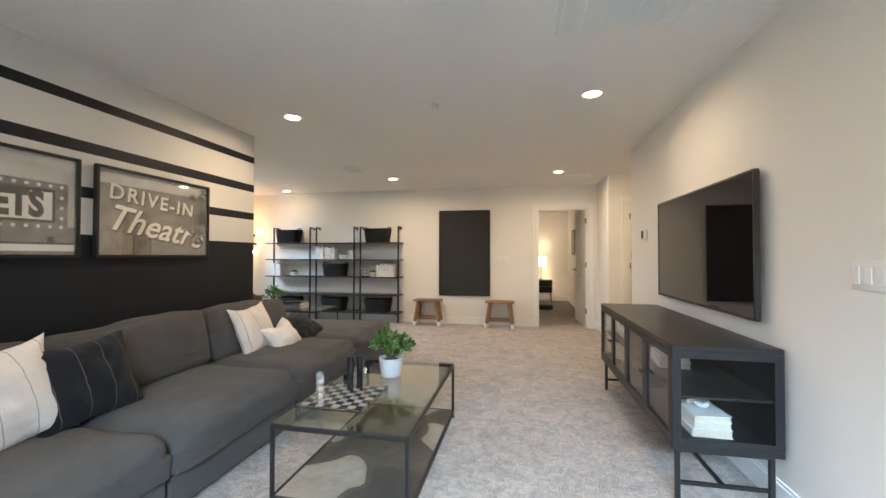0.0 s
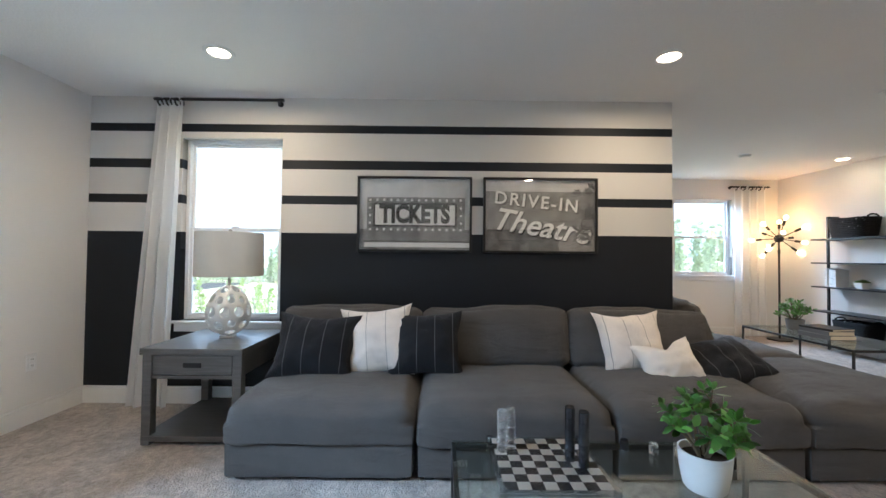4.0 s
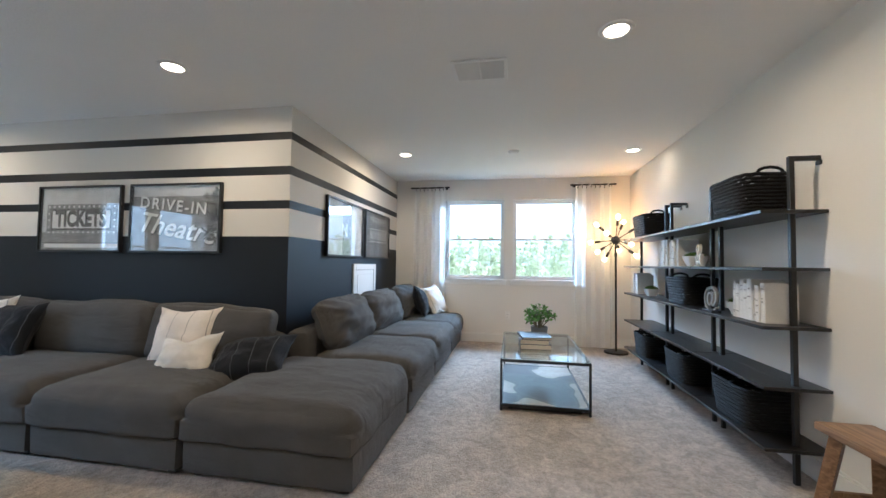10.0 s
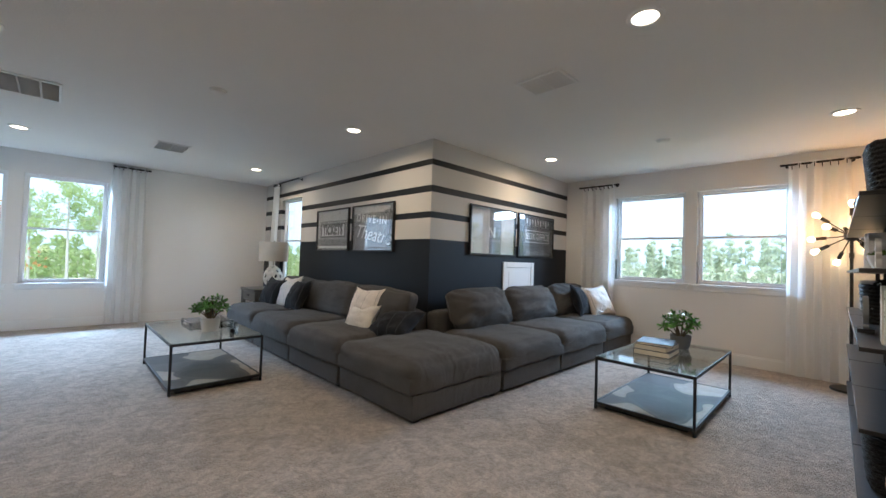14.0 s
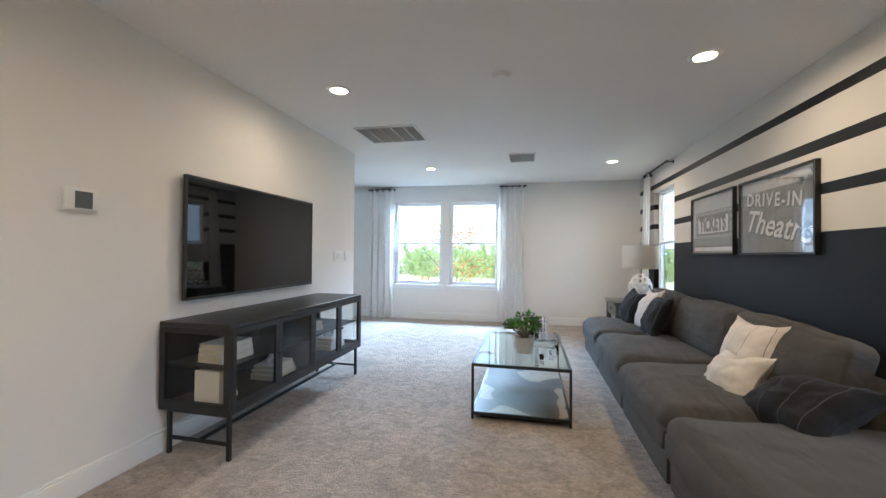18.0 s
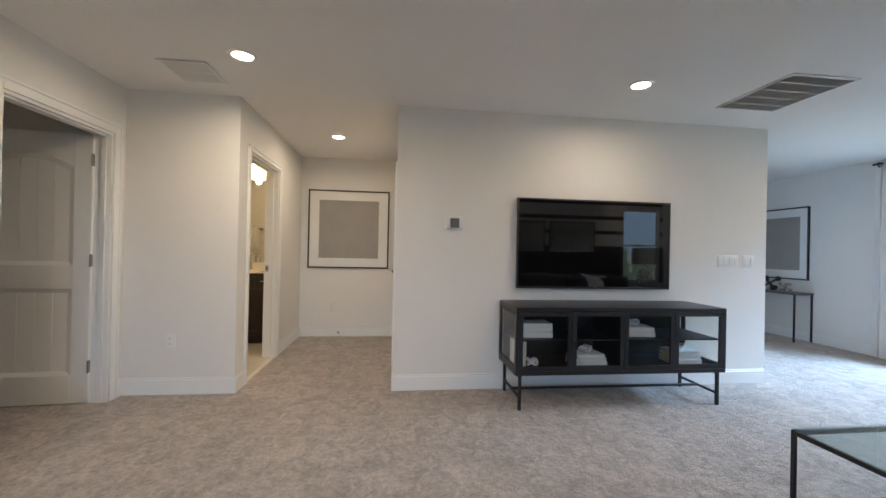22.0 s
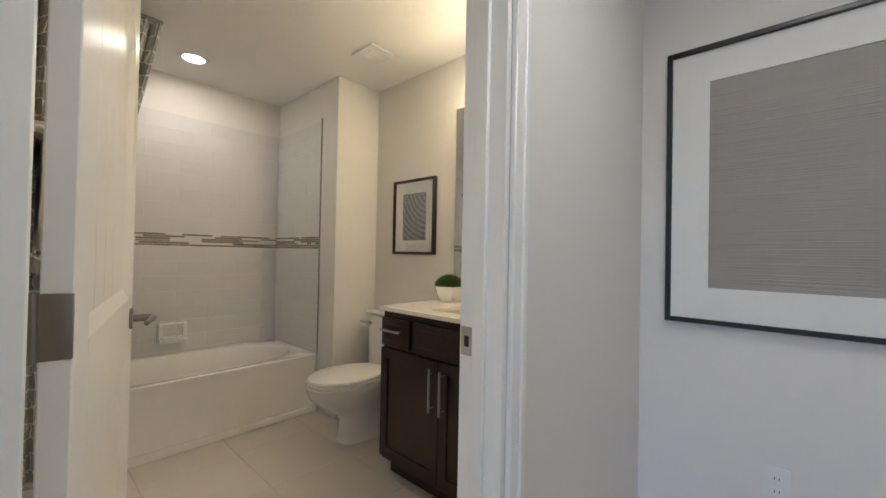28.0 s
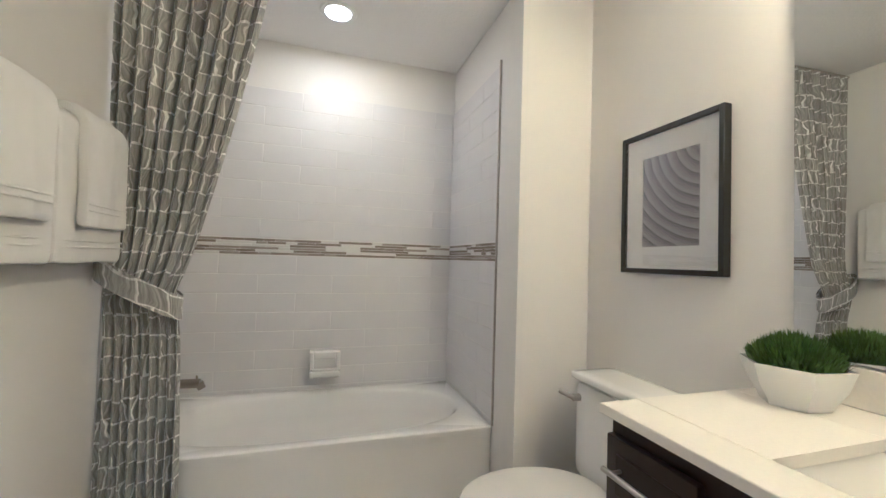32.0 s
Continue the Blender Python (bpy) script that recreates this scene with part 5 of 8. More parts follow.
part("stretcher", bm_box(-W / 2 + 0.053, W / 2 - 0.053, -0.009, 0.009, 0.085, 0.103, 0.001, 1), M_BLACK, cab)

CM = pose(1.045, 2.895, 0, 0, 0, -90)
WB = "white cloth-bound book in the glass cabinet"


def pile(x, y, z, sizes, rz=0):
    zz = z
    for k, (w, d, t) in enumerate(sizes):
        book(CM @ pose(x, y, zz, 0, 0, rz + 90 + (k * 37) % 7 - 3), w, d, t, M_BOOKWHITE, WB + ", lying in a stack", "white books in the cabinet")
        zz += t + 0.0004


pile(-0.66, -0.03, 0.5325, [(0.19, 0.25, 0.045), (0.18, 0.25, 0.035), (0.18, 0.24, 0.03)])
for k in range(2):
    book(CM @ pose(-0.80 + 0.042 * k, -0.06, 0.301, 0, 0, 0) @ pose(0, 0, 0.0, 0, -90, 0) @ pose(0.105, 0, 0), 0.20, 0.17, 0.038, M_BOOKWHITE, WB + ", standing upright", "white books in the cabinet")
pile(-0.22, -0.05, 0.301, [(0.19, 0.27, 0.035), (0.18, 0.26, 0.03), (0.17, 0.24, 0.028)], 4)
pile(0.22, -0.03, 0.5325, [(0.18, 0.25, 0.04), (0.17, 0.24, 0.035)], -3)
pile(0.64, -0.02, 0.301, [(0.19, 0.26, 0.04), (0.18, 0.25, 0.035), (0.18, 0.24, 0.03)], 3)
M_PLASTER = mat("white_plaster", (0.8, 0.79, 0.77), 0.6, vary=0.04)


def knot(m, label):
    ob = thing("ornament", m, label, "ornament")
    bm = bmesh.new()
    n, k = 60, 8
    pts = []
    for i in range(n):
        t = 2 * math.pi * i / n
        pts.append(Vector(((math.sin(t) + 2 * math.sin(2 * t)) * 0.018, (math.cos(t) - 2 * math.cos(2 * t)) * 0.014, -math.sin(3 * t) * 0.016 + 0.030)))
    rings = []
    for i in range(n):
        d = (pts[(i + 1) % n] - pts[i - 1]).normalized()
        u = d.cross(Vector((0, 0, 1)))
        u = u.normalized() if u.length > 1e-3 else Vector((1, 0, 0))
        v = d.cross(u)
        rings.append([bm.verts.new(pts[i] + (u * math.cos(2 * math.pi * j / k) + v * math.sin(2 * math.pi * j / k)) * 0.013) for j in range(k)])
    for i in range(n):
        for j in range(k):
            bm.faces.new((rings[i][j], rings[i][(j + 1) % k], rings[(i + 1) % n][(j + 1) % k], rings[(i + 1) % n][j]))
    bmesh.ops.recalc_face_normals(bm, faces=bm.faces[:])
    link("body", bm, M_PLASTER, ob)
    return ob


knot(CM @ pose(-0.22, -0.05, 0.3963, 0, 0, 20), "white knotted plaster ornament on a stack of books")
knot(CM @ pose(0.20, -0.03, 0.6095, 0, 0, 60), "white knotted plaster ornament on two books")
knot(CM @ pose(-0.69, -0.08, 0.302, 0, 0, 80), "small white plaster ornament beside upright books")
knot(CM @ pose(0.62, -0.03, 0.4088, 0, 0, 10), "white plaster ornament on top of three books")

M_SCREEN = mat("tv_screen_black", (0.004, 0.004, 0.005), 0.03, vary=0, spec=0.6)
M_TVFRAME = mat("dark_grey_bezel", (0.025, 0.025, 0.027), 0.4, vary=0.05)
tv = thing("television", pose(1.31, 2.91, 1.287, 0, 0, -90), "large flat black television on the wall, switched off", "television")
part("wall_mount", bm_box(-0.3, 0.3, -0.022, 0, -0.2, 0.2, 0.003, 1), M_BLACK, tv)
part("body", bm_box(-0.712, 0.712, -0.045, -0.0221, -0.390, 0.390, 0.006, 2), M_TVFRAME, tv)
bz = bmesh.new()
for xa, xb, za, zb in ((-0.722, -0.709, -0.397, 0.397), (0.709, 0.722, -0.397, 0.397), (-0.709, 0.709, 0.384, 0.397), (-0.709, 0.709, -0.397, -0.379)):
    bm_box(xa, xb, -0.058, -0.030, za, zb, 0.002, 1, bz)
part("bezel", bz, M_TVFRAME, tv)
part("screen", bm_box(-0.709, 0.709, -0.054, -0.0452, -0.379, 0.384), M_SCREEN, tv, "glossy black glass screen")
part("logo_mark", bm_box(-0.012, 0.012, -0.0595, -0.0581, -0.392, -0.386), M_CHROME, tv)

# ---- ladder shelves ----
SHELF_Z = (0.20, 0.52, 0.84, 1.155, 1.465)


def shelf_unit(x0, x1, label):
    """Wall-fixed shelf: two front posts with arms back to the wall, five boards."""
    ob = thing("shelf_unit", pose((x0 + x1) / 2, 6.70, 0), label, "shelf", "black ladder shelves")
    w = (x1 - x0) / 2
    for s in (-1, 1):
        p = part("post", bm_box(s * w - 0.0125, s * w + 0.0125, -0.0125, 0.0125, 0, 1.765, 0.001, 1), M_BLACK, ob)
        part("top_arm", bm_box(s * w - 0.0125, s * w + 0.0125, 0.0126, 0.14, 1.74, 1.765, 0.001, 1), M_BLACK, ob)
        part("wall_bracket", bm_box(s * w - 0.02, s * w + 0.02, 0.132, 0.1398, 1.715, 1.7395, 0.001, 1), M_BLACK, ob)
    for z in SHELF_Z:
        bm = bmesh.new()
        bm_box(-w - 0.058, w + 0.058, -0.18, -0.013, z - 0.018, z, 0.0015, 1, bm)
        bm_box(-w - 0.058, -w - 0.013, -0.013, 0.013, z - 0.018, z, 0, 1, bm)
        bm_box(-w + 0.013, w - 0.013, -0.013, 0.013, z - 0.018, z, 0, 1, bm)
        bm_box(w + 0.013, w + 0.058, -0.013, 0.013, z - 0.018, z, 0, 1, bm)
        bm_box(-w - 0.058, w + 0.058, 0.013, 0.139, z - 0.018, z, 0.0015, 1, bm)
        part("board", bm, M_BLACKWOOD, ob, "black wooden shelf board")
    return ob


shelf_unit(-4.655, -3.885, "black metal ladder shelf beside the floor lamp")
shelf_unit(-3.755, -2.985, "black metal ladder shelf with books and baskets")
shelf_unit(-2.86, -2.125, "black metal ladder shelf with a large basket on top")

M_BASKET = mat("black_woven_rope", (0.010, 0.010, 0.011), 0.6, vary=0.3, scale=60, grain=0.5, grain_scale=180, bump=0.9, bump_scale=140, spec=0.22)


def basket(x, y, z, w, d, h, label, handles=True):
    ob = thing("basket", pose(x, y, z), label, "basket", "black woven baskets")
    bm = bmesh.new()
    rows, n, k = max(6, int(h / 0.021)), 40, 6
    def outline(t, grow):
        a = 2 * math.pi * t
        c, s = math.cos(a), math.sin(a)
        e = 0.42
        return Vector((math.copysign(abs(c) ** e, c) * w / 2 * grow, math.copysign(abs(s) ** e, s) * d / 2 * grow, 0))
    rr = h / rows / 2 * 1.12
    for r in range(rows):
        u = (r + 0.5) / rows
        grow = 0.86 + 0.14 * u
        rings = []
        for i in range(n):
            c = outline(i / n, grow) + Vector((0, 0, u * h + 0.0025 * math.sin(i * 1.7 + r * 2.1)))
            o = c.copy()
            o.z = 0
            o.normalize()
            bulge = 0.002 * math.sin(i * 2.9 + r * math.pi)
            rings.append([bm.verts.new(c + o * (math.cos(2 * math.pi * j / k) * rr + bulge) + Vector((0, 0, math.sin(2 * math.pi * j / k) * rr))) for j in range(k)])
        for i in range(n):
            for j in range(k):
                bm.faces.new((rings[i][j], rings[(i + 1) % n][j], rings[(i + 1) % n][(j + 1) % k], rings[i][(j + 1) % k]))
    bmesh.ops.recalc_face_normals(bm, faces=bm.faces[:])
    part("weave", bm, M_BASKET, ob, "coiled black rope sides")
    part("bottom", bm_box(-w * 0.40, w * 0.40, -d * 0.40, d * 0.40, 0.0, 0.010, 0.003, 1), M_BASKET, ob)
    if handles:
        for s in (-1, 1):
            hb = bmesh.new()
            pts = [Vector((s * w * 0.49, 0.07 * math.cos(math.pi * q / 6), h - 0.005 + 0.035 * math.sin(math.pi * q / 6))) for q in range(7)]
            for a, b2 in zip(pts, pts[1:]):
                bm_rod(a, b2, 0.009, 8, hb)
            part("handle", hb, M_BASKET, ob, "rope loop handle")
    return ob


BK = "black woven rope basket on the ladder shelf"
basket(-4.33, 6.70, SHELF_Z[4], 0.45, 0.28, 0.25, BK)
basket(-2.52, 6.70, SHELF_Z[4], 0.46, 0.29, 0.255, BK + ", the largest one")
basket(-3.36, 6.70, SHELF_Z[2], 0.44, 0.27, 0.225, BK)
basket(-4.28, 6.69, SHELF_Z[0], 0.44, 0.28, 0.225, BK + " near the floor")
basket(-3.37, 6.69, SHELF_Z[0], 0.46, 0.28, 0.235, BK + " near the floor")
basket(-2.50, 6.69, SHELF_Z[0], 0.48, 0.29, 0.235, BK + " near the floor")


def book_row(x, z, n, seed):
    """Upright books wrapped in white paper, with rounded spines and small lines of lettering."""
    rnd = random.Random(seed)
    for i in range(n):
        t, h, d = rnd.uniform(0.028, 0.050), rnd.uniform(0.205, 0.245), rnd.uniform(0.15, 0.18)
        ob = thing("book", pose(x + t / 2, 6.68 + rnd.uniform(-0.006, 0.006), z, 0, 0, rnd.uniform(-1, 1)), "white paper-wrapped book standing on the ladder shelf", "book", "white books on the shelves")
        part("cover", bm_box(-t / 2 + 0.001, t / 2 - 0.001, -d / 2, -d / 2 + 0.004, 0, h, 0.0018, 2, bm_box(-t / 2, -t / 2 + 0.003, -d / 2 + 0.0042, d / 2, 0, h, 0, 1, bm_box(t / 2 - 0.003, t / 2, -d / 2 + 0.0042, d / 2, 0, h))), M_BOOKWHITE, ob)
        part("page_block", bm_box(-t / 2 + 0.0032, t / 2 - 0.0032, -d / 2 + 0.0045, d / 2 - 0.005, 0.004, h - 0.004), M_PAGES, ob)
        for q in sorted(rnd.uniform(0.12, 0.88) for _ in range(3)):
            k = t * rnd.uniform(0.18, 0.36)
            part("spine_lettering", bm_box(-k, k, -d / 2 - 0.0012, -d / 2 - 0.0002, h * q, h * q + rnd.uniform(0.003, 0.009)), M_SPINEMARK, ob)
        x += t + 0.0016


book_row(-4.60, SHELF_Z[2], 4, 1)
book_row(-3.72, SHELF_Z[3], 9, 2)
book_row(-2.515, SHELF_Z[2], 8, 3)
M_WHITEGLAZE = mat("white_glazed_bowl", (0.8, 0.8, 0.79), 0.22, vary=0.02)
M_MOSS = mat("moss_green", (0.035, 0.085, 0.018), 0.8, vary=0.35, scale=60, bump=0.8, bump_scale=160)


def grass_blades(r, h, n, seed, lean=0.18):
    rnd = random.Random(seed)
    bm = bmesh.new()
    for _ in range(n):
        a, q = rnd.uniform(0, 2 * math.pi), math.sqrt(rnd.random())
        p = Vector((math.cos(a) * q * r, math.sin(a) * q * r, 0))
        top = h * (1 - 0.58 * q * q) * rnd.uniform(0.75, 1.05)
        b = rnd.uniform(0, 2 * math.pi)
        tip = p * (1 + lean) + Vector((math.cos(b), math.sin(b), 0)) * 0.013 + Vector((0, 0, top))
        side = Vector((math.cos(b + 1.57), math.sin(b + 1.57), 0)) * 0.003
        mid = p.lerp(tip, 0.55) + Vector((0, 0, top * 0.08))
        v = [bm.verts.new(c) for c in (p - side, p + side, mid + side, mid - side, tip)]
        bm.faces.new((v[0], v[1], v[2], v[3]))
        bm.faces.new((v[3], v[2], v[4]))
    return bm


def planter(x, y, z, w, h, label, seed, square=True, green=0.055, n=700, rz=0, sides=0):
    ob = thing("planter", pose(x, y, z, 0, 0, rz), label, "potted plant")
    bm = bmesh.new()
    prof = [(0.62, 0), (0.66, 0.012), (0.86, h * 0.5), (1.0, h), (0.93, h), (0.80, h * 0.55), (0.6, h * 0.3)]
    k = sides or 32
    rings = []
    for s, zz in prof:
        ring = []
        for i in range(k):
            a = 2 * math.pi * (i + 0.5) / k
            c, q = math.cos(a), math.sin(a)
            e = 1 if sides or not square else 0.35
            ring.append(bm.verts.new((math.copysign(abs(c) ** e, c) * w / 2 * s, math.copysign(abs(q) ** e, q) * w / 2 * s, zz)))
        rings.append(ring)
    for a, b in zip(rings, rings[1:]):
        for i in range(k):
            bm.faces.new((a[i], a[(i + 1) % k], b[(i + 1) % k], b[i]))
    bm.faces.new(rings[0][::-1])
    bm.faces.new(rings[-1])
    bmesh.ops.recalc_face_normals(bm, faces=bm.faces[:])
    part("bowl", bm, M_WHITEGLAZE, ob, "white glazed ceramic bowl")
    part("moss_mound", bm_lathe([(0, h * 0.8 + green * 0.5), (w * 0.2, h * 0.8 + green * 0.42), (w * 0.33, h * 0.8 + green * 0.2), (w * 0.40, h * 0.75)], 20), M_MOSS, ob)
    g = part("grass", grass_blades(w * (0.36 if sides else 0.43), green, n, seed), M_GRASSBLADE, ob, "short green artificial grass")
    g["kind"] = "stuff"
    g.location.z = h * 0.82
    return ob


M_GRASSBLADE = mat("artificial_grass", (0.085, 0.150, 0.020), 0.5, vary=0.4, scale=50)
planter(-4.20, 6.66, SHELF_Z[2], 0.13, 0.075, "small white bowl of green grass on the shelf", 1)
planter(-3.17, 6.66, SHELF_Z[3], 0.16, 0.085, "small white bowl of green grass beside the books", 2)
planter(-2.60, 6.69, SHELF_Z[2], 0.135, 0.085, "white bowl of green grass beside the letter sign", 3)


def text_mesh(body, size, depth, name="text", bold=0.0, slant=0.0, gap=1.0):
    cu = bpy.data.curves.new(name, "FONT")
    cu.body, cu.size, cu.extrude = body, size, depth
    cu.align_x, cu.align_y = "CENTER", "CENTER"
    cu.resolution_u = 3
    cu.offset, cu.shear, cu.space_character = bold, slant, gap
    tmp = bpy.data.objects.new(name, cu)
    scene.collection.objects.link(tmp)
    me = bpy.data.meshes.new_from_object(tmp.evaluated_get(bpy.context.evaluated_depsgraph_get()))
    bpy.data.objects.remove(tmp)
    bpy.data.curves.remove(cu)
    return me


def text_part(body, size, depth, material, parent, m, name="lettering", label="", bold=0.0, slant=0.0, gap=1.0):
    me = text_mesh(body, size, depth, "text", bold, slant, gap)
    me.materials.append(material)
    o = new(name, me)
    o.parent = parent
    o.matrix_local = m
    if label:
        o["label"] = label
    return o


M_SIGNGREY = mat("pewter_grey", (0.22, 0.22, 0.22), 0.5, vary=0.1)
s1 = thing("ampersand_sign", pose(-3.01, 6.62, SHELF_Z[3]), "white standing ampersand sign", "letter sign")
text_part("&", 0.22, 0.012, M_PLASTER, s1, pose(0, 0, 0.088, 90, 0, 0) @ Matrix.Diagonal((0.72, 1.1, 1, 1)), "letter")
part("base", bm_box(-0.05, 0.05, -0.02, 0.02, 0, 0.010, 0.002, 1), M_PLASTER, s1)
s2 = thing("at_sign", pose(-2.70, 6.56, SHELF_Z[2]), "grey standing at-sign ornament on the shelf", "letter sign")
text_part("@", 0.19, 0.010, M_SIGNGREY, s2, pose(0, 0, 0.10, 90, 0, 0), "letter")
part("base", bm_box(-0.07, 0.07, -0.03, 0.03, 0, 0.020, 0.002, 1), M_BLACK, s2)

# ---- globe floor lamp ----
M_BULB = mat("bulb_glow", (1, 0.9, 0.7), 0.3, vary=0, emit=(1.0, 0.62, 0.26), emit_power=7)
fl = thing("floor_lamp", pose(-5.25, 6.56, 0), "black floor lamp with a burst of glowing bulbs", "lamp")
part("base", bm_lathe([(0, 0), (0.150, 0), (0.152, 0.012), (0.148, 0.022), (0.02, 0.026), (0, 0.026)], 40), M_BLACK, fl)
part("pole", bm_cyl(0.0135, 0.0135, 0.026, 1.47, 14), M_BLACK, fl)
part("pole_joint", bm_cyl(0.019, 0.019, 1.28, 1.33, 14), M_BLACK, fl)
hub = bmesh.new()
bmesh.ops.create_uvsphere(hub, u_segments=20, v_segments=12, radius=0.058)
bmesh.ops.translate(hub, verts=hub.verts[:], vec=(0, 0, 1.50))
part("hub", hub, M_BLACK, fl)
ways = []
for i in range(14):
    zz = 1 - 2 * (i + 0.5) / 14
    a = i * 2.39996
    ways.append(Vector((math.sqrt(1 - zz * zz) * math.cos(a), math.sqrt(1 - zz * zz) * math.sin(a), zz)))
for v in ways:
    if v.z < -0.85:
        continue
    c = Vector((0, 0, 1.50))
    part("arm", bm_rod(c + v * 0.05, c + v * 0.225, 0.0055, 8), M_BLACK, fl)
    part("socket", bm_rod(c + v * 0.205, c + v * 0.285, 0.017, 12), M_BLACK, fl)
    bb = bm_lathe([(0.010, 0), (0.014, 0.008), (0.027, 0.036), (0.029, 0.050), (0.021, 0.068), (0, 0.076)], 16)
    o = part("bulb", bb, M_BULB, fl, "glowing clear bulb")
    o.matrix_local = Matrix.Translation(c + v * 0.2855) @ v.to_track_quat("Z", "Y").to_matrix().to_4x4()

# ---- curtains ----
def curtain(m, w, h, folds, label, seed, flare=0.0, depth=0.045, slant=0.0):
    """A pleated sheer hanging from z = h to the floor; local x along the rod."""
    ob = thing("curtain", m, label, "curtain", "white sheer curtains")
    bm = bmesh.new()
    rnd = random.Random(seed)
    nx, nz = folds * 12, 30
    ph = [rnd.uniform(-0.5, 0.5) for _ in range(folds + 2)]
    g = []
    for j in range(nz + 1):
        v = j / nz
        row = []
        for i in range(nx + 1):
            u = i / nx
            k = u * folds
            a = 2 * math.pi * k + ph[int(k)] * 0.4 * (1 - v)
            amp = depth * (0.75 + 0.25 * noise.noise(Vector((k * 1.3, v * 2, seed))))
            x = slant * (1 - v) + (u - 0.5) * w * (1 + flare * (1 - v)) + 0.012 * math.sin(2 * a) + 0.006 * noise.noise(Vector((k, v * 1.5, seed + 5)))
            row.append(bm.verts.new((x, amp * math.sin(a) + 0.006 * noise.noise(Vector((u * 9, v * 1.5, seed))), v * h)))
        g.append(row)
    for j in range(nz):
        for i in range(nx):
            bm.faces.new((g[j][i], g[j][i + 1], g[j + 1][i + 1], g[j + 1][i]))
    part("cloth", bm, M_SHEER, ob, "sheer white cloth hanging in folds")
    one = None
    for f in range(2 * folds):
        x = ((f + 0.5) / (2 * folds) - 0.5) * w
        gm = pose(x, 0, h - 0.045, 0, 90, 0)
        if one is None:
            one = part("grommet", bm_lathe([(0.021, -0.004), (0.033, -0.003), (0.033, 0.003), (0.021, 0.004)], 18), M_BLACK, ob, "black metal eyelet")
            one.matrix_local = gm
        else:
            clone(one, "grommet", gm, ob)
    return ob


def rod(p, q, wall_dir, label):
    p, q, wd = Vector(p), Vector(q), Vector(wall_dir)
    ob = thing("curtain_rod", Matrix.Translation(p), label, "curtain rod")
    d = q - p
    part("rod", bm_rod((0, 0, 0), d, 0.0115, 12), M_BLACK, ob)
    for e, s in ((Vector((0, 0, 0)), -1), (d, 1)):
        b = bmesh.new()
        bm_rod(e, e + d.normalized() * s * 0.03, 0.015, 14, b, 0.011)
        part("finial", b, M_BLACK, ob)
        e2 = e - d.normalized() * s * 0.03
        b = bm_rod(e2, e2 + wd * 0.085, 0.006, 8)
        bm_rod(e2 + wd * 0.080, e2 + wd * 0.088, 0.022, 14, b)
        part("bracket", b, M_BLACK, ob)
    return ob


RL = "short black metal curtain rod with round finials"
rod((-2.51, -0.67, 2.385), (-2.51, 0.28, 2.385), (-1, 0, 0), RL)
curtain(pose(-2.515, -0.575, 0.0, 0, 0, 90), 0.20, 2.41, 3, "white sheer curtain drawn to the window side", 1, 0.55, 0.04, slant=-0.13)
for x0, x1, cx, cw, sd in ((1.63, 2.10, 1.865, 0.46, 2), (-0.75, -0.35, -0.515, 0.42, 3)):
    rod((x0, -1.18, 2.38), (x1, -1.18, 2.38), (0, -1, 0), RL)
    curtain(pose(cx, -1.185, 0.01, 0, 0, 0), cw, 2.405, 4, "white sheer curtain hanging beside the south windows", sd, 0.06)
for y0, y1, sd in ((3.68, 4.22, 4), (6.04, 6.60, 5)):
    rod((-5.49, y0, 2.31), (-5.49, y1, 2.31), (-1, 0, 0), RL)
    curtain(pose(-5.49, (y0 + y1) / 2, 0.01, 0, 0, 90), 0.48, 2.325, 4, "white sheer curtain hanging beside the west windows", sd, 0.06, 0.030)

# ---- framed pictures ----
M_FRAME = mat("black_picture_frame", (0.012, 0.012, 0.013), 0.35, vary=0.1, scale=40)
M_PICGLASS = glass_mat("picture_glass", (1, 1, 1), 0.0, edge=2.6)
M_PRINTLIGHT = mat("print_pale_grey", (0.60, 0.60, 0.60), 0.6, vary=0.18, scale=7)
M_PRINTMID = mat("print_mid_grey", (0.20, 0.20, 0.20), 0.6, vary=0.5, scale=14)
M_PRINTDARK = mat("print_dark_grey", (0.018, 0.018, 0.018), 0.6, vary=0.3, scale=9)
M_PRINTWHITE = mat("print_white", (0.82, 0.82, 0.81), 0.6, vary=0.05)


def framed(m, w, h, fr, depth, label, name="framed_picture", category="picture", glazed=True):
    """Frame with glass; local x along the wall, z up, -y into the room, origin at the middle on the wall."""
    ob = thing(name, m, label, category)
    for xa, xb, za, zb in ((-w / 2, -w / 2 + fr, -h / 2, h / 2), (w / 2 - fr, w / 2, -h / 2, h / 2), (-w / 2 + fr, w / 2 - fr, h / 2 - fr, h / 2), (-w / 2 + fr, w / 2 - fr, -h / 2, -h / 2 + fr)):
        part("frame_side", bm_box(xa, xb, -depth, -0.001, za, zb, 0.002, 1), M_FRAME, ob)
    part("backing", bm_box(-w / 2 + fr, w / 2 - fr, -0.010, -0.002, -h / 2 + fr, h / 2 - fr), M_PRINTLIGHT, ob, "printed sheet")
    if not glazed:
        return ob
    g = part("glass", bm_box(-w / 2 + fr, w / 2 - fr, -depth + 0.005, -depth + 0.007, -h / 2 + fr, h / 2 - fr), M_PICGLASS, ob, "clear picture glass")
    g.visible_shadow = False
    return ob


def ink(ob, x0, x1, z0, z1, material, y=-0.0110, name="printed_shape"):
    return part(name, bm_box(x0, x1, y - 0.0004, y, z0, z1), material, ob)


